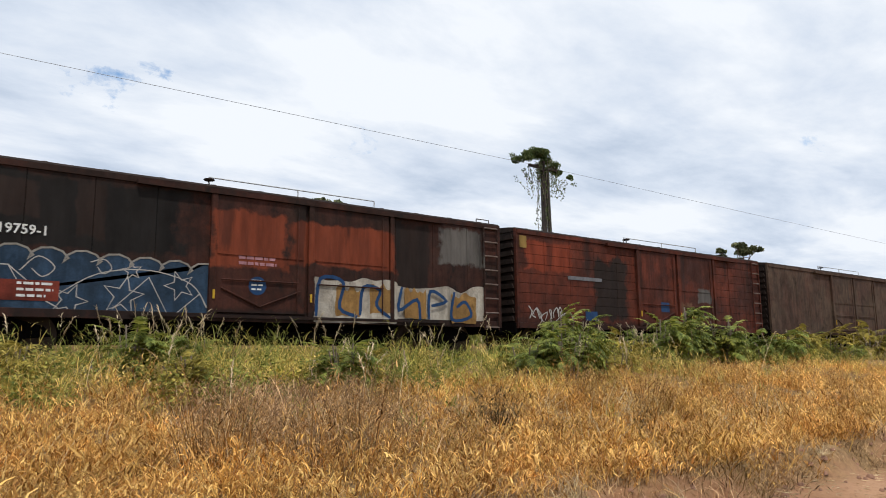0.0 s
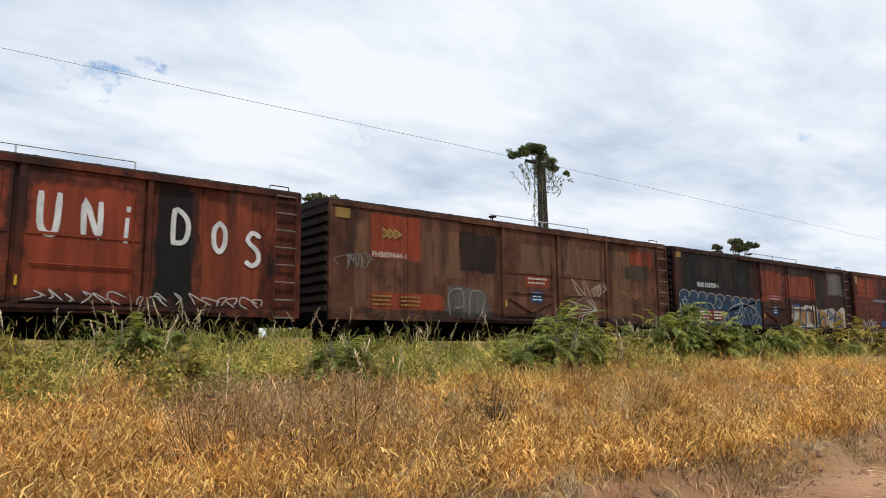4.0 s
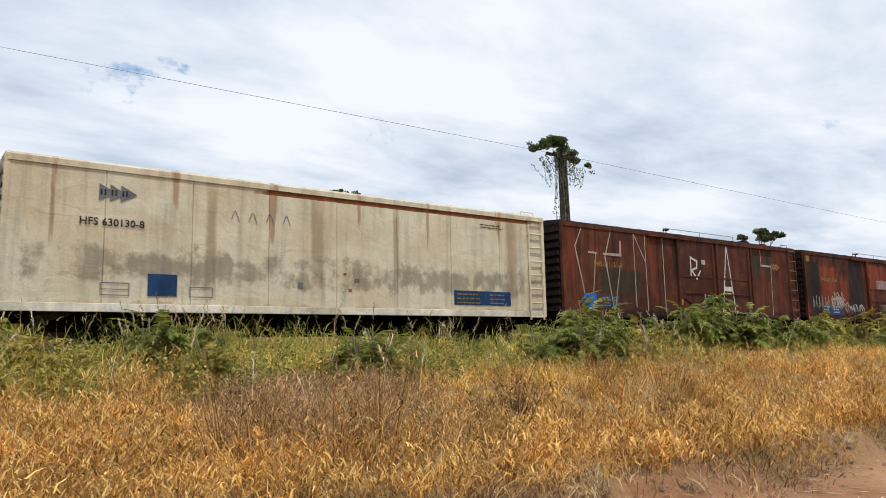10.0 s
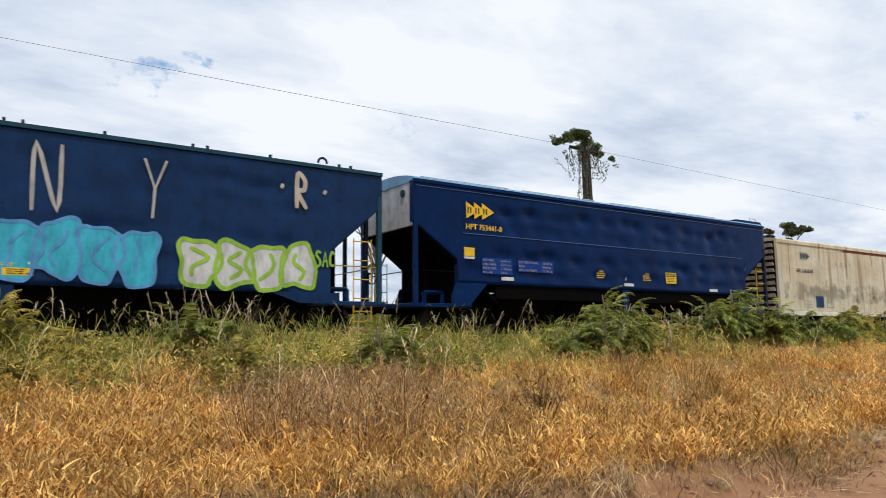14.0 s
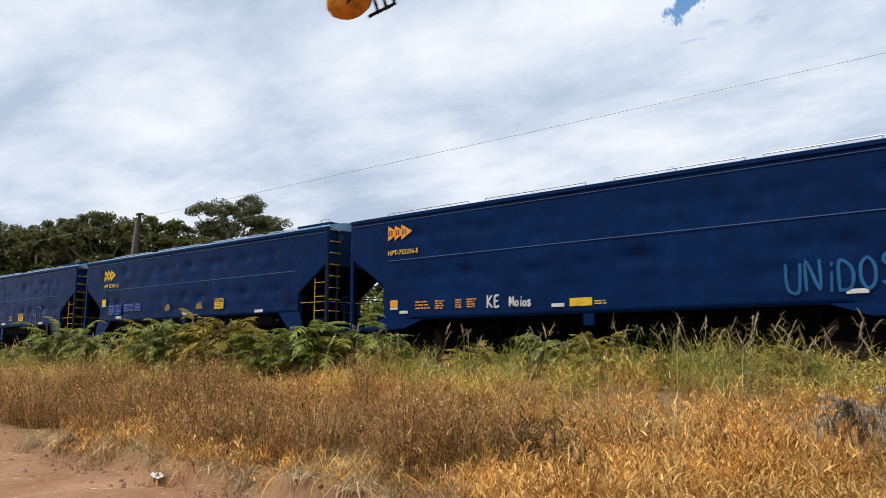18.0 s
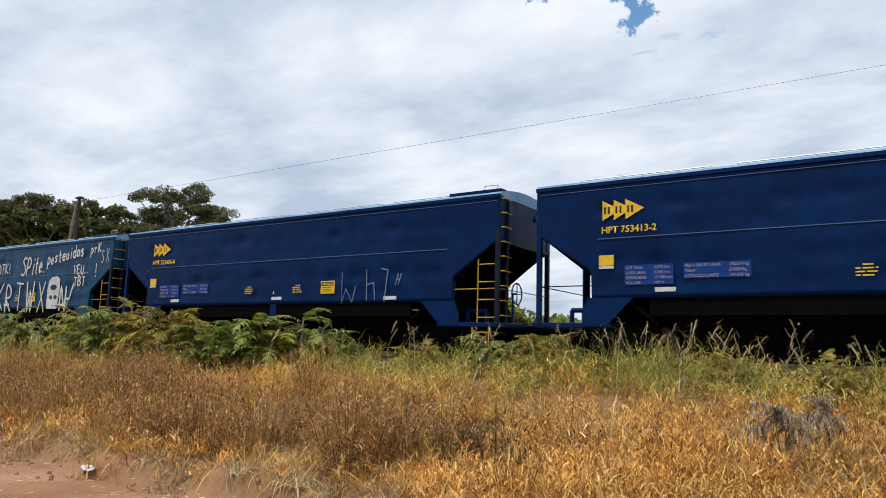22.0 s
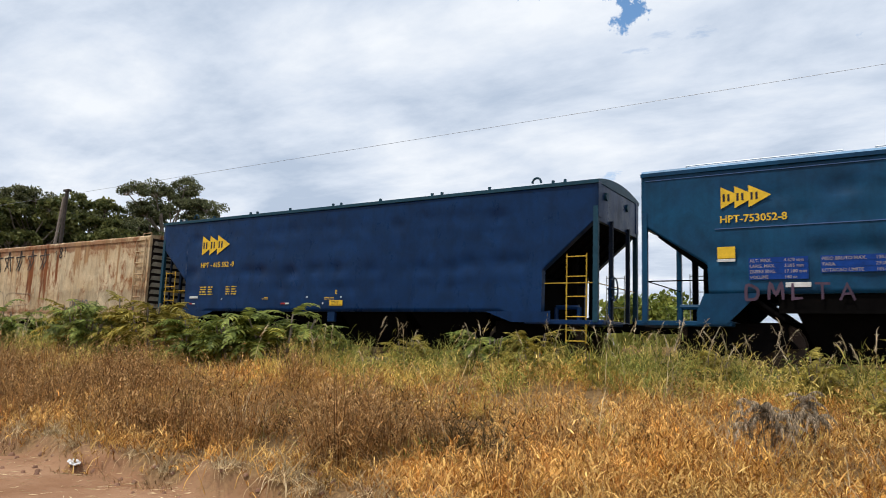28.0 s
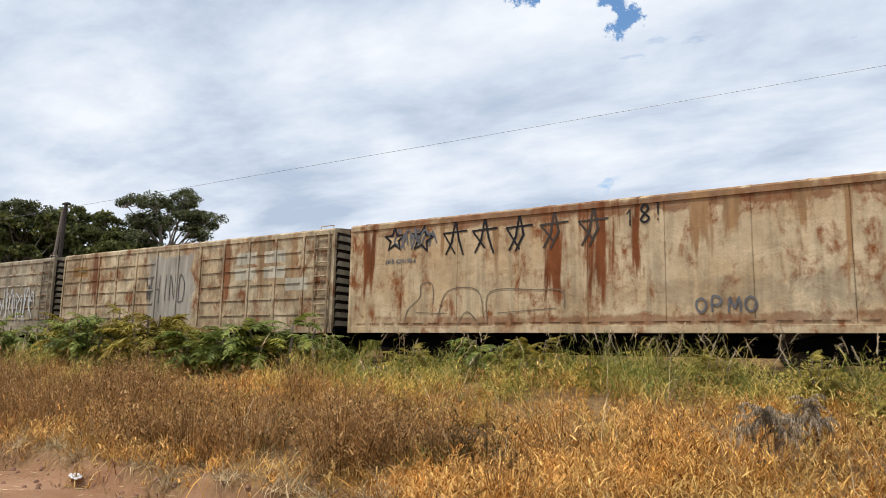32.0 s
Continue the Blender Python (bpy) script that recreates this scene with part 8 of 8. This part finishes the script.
bubbles(w, -1.66, 1.50, 3.07, 0.95, 6, spr("dull_grey", 0.022, 0.027, 0.036), spr("dim_grey", 0.075, 0.080, 0.085), 46, y=-1.510, edge_width=0.12)
bubbles(w, -1.6, 1.55, 2.95, 0.85, 6, spr("ink_blue", 0.003, 0.006, 0.014), spr("dull_gold", 0.46, 0.33, 0.045), 46, y=-1.517, label="yellow outlined bubble graffiti", edge_width=0.055)
patch(w, curve_pts([(2.2, 1.3), (2.1, 2.3), (3.4, 2.6), (4.6, 2.55), (5.1, 2.2), (5.2, 1.3)], 5), spr("haze", 0.040, 0.045, 0.045), -1.5105, "spray_fill")
bubbles(w, 1.6, 1.35, 0.85, 0.95, 2, YEL, DEEP_BLUE, 47, label="yellow graffiti", edge_width=0.04)
for k, (ch, x, wd) in enumerate((("K", 2.5, 0.6), ("P", 3.3, 0.6), ("I", 3.95, 0.5), ("a", 4.35, 0.9))):
    hand(w, ch, x, 1.4, 0.95, YEL, 0.22, wd, seed=48 + k, y=-1.516, label="thick yellow letter")
patch(w, curve_pts([(3.35, 2.5), (3.5, 2.68), (3.9, 2.68), (4.0, 2.52), (3.7, 2.45)], 4), YEL, -1.516, "spray_fill")
scrawl(w, 5.1, 6.6, 1.45, 2.25, WHITE, 14, 52, 0.06, -1.517)
scrawl(w, 5.1, 6.6, 1.28, 1.75, YEL, 10, 53, 0.06, -1.514)
hand(w, "Coo", 3.0, 1.42, 0.3, WHITE, 0.05, 0.6, seed=54, y=-1.520)

# --- blue hoppers
w = HOP_Q
hand(w, "KE", -2.95, 1.40, 0.30, WHITE, 0.06, 0.7, seed=61, label="white sprayed writing")
hand(w, "Moios", -2.25, 1.40, 0.24, WHITE, 0.05, 0.75, gap=0.12, seed=62)
hand(w, "UNiDOS", 4.48, 1.40, 0.60, spr("dim_sky", 0.02, 0.13, 0.32), 0.06, 0.62, gap=0.12, rise=0.04, seed=63, label="light blue sprayed writing")
w = HOP_B
spray(w, [[(2.88, 2.42), (2.9, 1.5), (3.05, 1.95), (3.3, 1.55), (3.42, 2.0)], [(3.82, 2.5), (3.85, 1.6)], [(3.85, 2.05), (4.1, 2.1), (4.15, 1.6)], [(4.35, 2.5), (4.6, 2.45), (4.5, 1.55)]], 0.035, spr("thin_blue", 0.20, 0.25, 0.33), -1.515, label="thin pale scribble")
hand(w, "H", 4.88, 2.02, 0.3, spr("thin_blue", 0.20, 0.25, 0.33), 0.04, 0.6, 0.2, 0.3, seed=71)

# --- teal hopper covered in writing
w = HOP_G
hand(w, "binahi", -2.6, 3.12, 0.55, WHITE, 0.085, 0.75, 0.14, seed=81, label="white sprayed writing")
hand(w, "DTK!", -0.95, 3.12, 0.42, WHITE, 0.075, 0.75, 0.18, seed=82)
hand(w, "SPite.", 1.2, 3.0, 0.75, WHITE, 0.09, 0.6, 0.1, 0.1, 0.05, seed=83)
hand(w, "pesteuidos", 3.35, 3.40, 0.48, WHITE, 0.075, 0.75, 0.16, 0, 0.10, seed=84)
hand(w, "prK", 6.65, 3.72, 0.36, WHITE, 0.06, 0.8, 0.25, 0, 0.06, seed=85)
hand(w, "VEU..", 5.5, 2.92, 0.36, WHITE, 0.07, 0.75, 0.15, seed=86)
hand(w, "TBT", 5.6, 2.42, 0.38, WHITE, 0.07, 0.75, 0.18, seed=87)
hand(w, "!", 7.05, 2.75, 0.55, WHITE, 0.07, seed=88)
for k, (ch, x) in enumerate(zip("AVTKRTWX", (-3.35, -2.45, -1.55, -0.75, 0.05, 0.95, 1.85, 2.85))):
    hand(w, ch, x, 1.42, 1.2, WHITE, 0.10, 0.62, seed=90 + k)
part("spray_paint", boxes((-1.5, -0.85, -1.5215, -1.5185, 2.35, 2.62)), WHITE, w)
patch(w, curve_pts([(3.6, 1.5), (3.65, 2.7), (4.5, 2.75), (4.45, 1.5)], 3), WHITE, -1.516, "spray_fill", "white sprayed block")
for x, z, rx, rz in ((4.05, 2.4, 0.26, 0.12), (3.9, 1.98, 0.13, 0.09), (4.25, 1.98, 0.13, 0.09)):
    patch(w, [(x + rx * math.cos(a), z + rz * math.sin(a)) for a in np.linspace(0, 5.9, 14)], M["teal"], -1.519, "spray_fill")
hand(w, "N", 4.65, 1.45, 1.0, WHITE, 0.11, 0.6, seed=99)
spray(w, [[(5.1, 1.45), (5.6, 2.55), (5.35, 1.9), (5.05, 1.9)]], 0.09, WHITE, -1.518)
hand(w, "DMLTA", -6.0, 1.42, 0.30, spr("dull_pink", 0.09, 0.055, 0.085), 0.06, 1.1, 0.55, seed=100, y=-1.524, label="pink sprayed writing")
hand(w, "SX", 7.45, 3.3, 0.5, PALE, 0.05, 0.5, seed=101)

# --- cream wagon streaked with rust
w = BOX_Z
for k, (x0, x1, z0) in enumerate(((-1.25, -0.55, 1.0), (-0.32, 0.80, 0.9), (2.3, 2.9, 2.2), (3.0, 3.5, 2.6), (-6.9, -6.3, 1.2), (-5.6, -5.3, 2.4), (1.0, 1.3, 1.6), (4.4, 4.8, 2.4), (5.3, 5.5, 1.4), (-4.2, -4.0, 2.5), (-2.6, -2.35, 1.6))):
    run_down(w, x0, x1, z0, 3.74, "rust" if k in (0, 1, 4, 6) else "stain", 120 + k, 1.0)
spray(w, [star(-5.7, 3.4, 0.34), star(-4.75, 3.35, 0.36, 80)], 0.07, BLACK, -1.513, label="black sprayed star")
scrawl(w, -5.6, -4.5, 3.1, 3.7, GREY, 9, 131, 0.05)
for k, (x, arms) in enumerate(((-3.7, 0), (-2.8, 1), (-1.8, 2), (-0.85, 3), (0.15, 3))):
    spray(w, [[(x - 0.36, 3.45), (x + 0.36, 3.48)], [(x, 3.75), (x - 0.1, 3.2), (x - 0.28, 2.88)], [(x + 0.02, 3.75), (x + 0.12, 3.25), (x + (0.26 if arms < 2 else -0.1), 2.85)], [(x - 0.36, 3.45), (x, 2.9 + 0.1 * (arms % 2))]], 0.065, BLACK if arms < 3 else spr("faded_black", 0.07, 0.055, 0.045), -1.513)
hand(w, "18!", 0.95, 3.25, 0.38, BLACK, 0.05, 0.8, 0.4, rise=0.12, seed=132)
letters(w, "HFB 620198-6", -6.0, 2.72, 0.18, GREY, -1.515, label="black wagon number")
spray(w, [curve_pts([(-5.3, 0.9), (-5.2, 1.4), (-4.8, 1.75), (-4.75, 2.1), (-4.4, 2.1), (-4.35, 1.6)], 5), curve_pts([(-4.2, 1.2), (-3.9, 1.9), (-3.0, 1.9), (-2.8, 1.2)], 5), curve_pts([(-2.7, 1.1), (-2.6, 1.85), (-1.3, 1.85), (-0.65, 1.8), (-0.6, 1.4)], 5),
          curve_pts([(-3.6, 1.0), (-3.3, 1.35), (-2.9, 1.0)], 5), [(-4.9, 1.35), (-3.9, 1.3)], [(-2.4, 1.3), (-0.8, 1.4)]], 0.025, spr("faded_outline", 0.22, 0.17, 0.12), -1.513, label="faded grey outline")
hand(w, "OPMO", 2.45, 1.25, 0.30, GREY, 0.045, 1.0, 0.3, seed=133)
for k in range(28):
    part("lower_rib", boxes((-7.0 + k * 0.5, -6.68 + k * 0.5, -1.52, -1.50, 1.06, 1.10)), M["cream_z"], w)

# --- grey cream wagon with ribbed panels
w = BOX_Y
for k in range(12):
    x0 = -7.25 + k * 14.5 / 12
    if k < 5 or k > 6:
        for r in range(5):
            part("panel_rib", boxes((x0 + 0.1, x0 + 1.1, -1.53, -1.50, 1.35 + r * 0.48, 1.40 + r * 0.48)), M["cream_y"], w)
    part("panel_post", boxes((x0 - 0.03, x0 + 0.05, -1.535, -1.50, 0.98, 3.74)), M["cream_y"], w)
for k, (x0, x1) in enumerate(((2.3, 2.9), (4.0, 4.4), (-5.3, -4.6), (0.2, 0.9), (5.4, 5.8))):
    run_down(w, x0, x1, 1.1, 3.72, "rust" if k in (0, 2) else "stain", 140 + k)
fleck(w, -1.7, 0.9, 1.2, 3.6, "bone", seed=145, rough=0.1)
for k, (x0, z0) in enumerate(((4.3, 3.0), (4.3, 2.5), (3.0, 2.5), (-6.6, 3.0), (5.3, 2.1), (3.0, 3.0))):
    fleck(w, x0, x0 + 1.0, z0, z0 + 0.4, "ochre" if k == 3 else "cream", seed=146 + k, rough=0.05, y=-1.509)
hand(w, "WHIND", -1.7, 1.9, 0.9, spr("dark_tag", 0.07, 0.07, 0.07), 0.035, 0.45, 0.2, seed=152, label="dark sprayed scribble")
flow_logo(w, -6.2, 3.1, 0.3, FADED_YEL, GREY)
w = BOX_V
for k in range(12):
    x0 = -7.25 + k * 14.5 / 12
    for r in range(5):
        part("panel_rib", boxes((x0 + 0.1, x0 + 1.1, -1.53, -1.50, 1.35 + r * 0.48, 1.40 + r * 0.48)), M["cream_y"], w)
scrawl(w, 2.0, 6.0, 1.2, 2.8, WHITE, 16, 161, 0.06, -1.536)


# ---------------------------------------------------------------- motion
# seconds, metres that the train has gone along the track (0 at 16 s)
ADVANCE = [(0, -101.29), (1, -95.54), (2, -89.33), (3, -83.20), (5.5, -67.54), (6, -64.34), (7, -58.02), (8, -51.74), (9, -45.34), (10, -39.07), (11, -32.68), (12, -26.26), (13, -19.77), (15.5, -3.10), (15.9, -0.61), (16.5, 3.07), (19, 19.01), (20, 25.51), (21, 31.83), (22, 38.21), (23, 44.65), (25, 57.28), (28, 75.91), (29, 82.01), (30, 88.11), (32, 100.12)]


# seconds and place of the bee: it comes over the camera from behind, crosses the top of the view once and is gone
BEE_WAY = [(0, 1.5, -3.0, 2.6), (17, 1.5, -3.0, 2.6), (17.7, 0.25, -0.35, 2.3), (17.9, -0.168, 0.146, 1.921), (18, -0.136, 0.138, 1.824), (18.1, -0.11, 0.175, 1.938), (18.3, 0.3, -0.3, 2.4), (19, 1.0, -3.0, 2.8), (32, 1.0, -3.0, 2.8)]


def motions():
    walk(BEE, [(t, pose(x, y, z, 0, -10, 8)) for t, x, y, z in BEE_WAY])
    for wagon, place in TRAIN:
        walk(wagon, [(t, pose(place + s, TRACK_Y, RAIL_Z)) for t, s in ADVANCE])


motions()
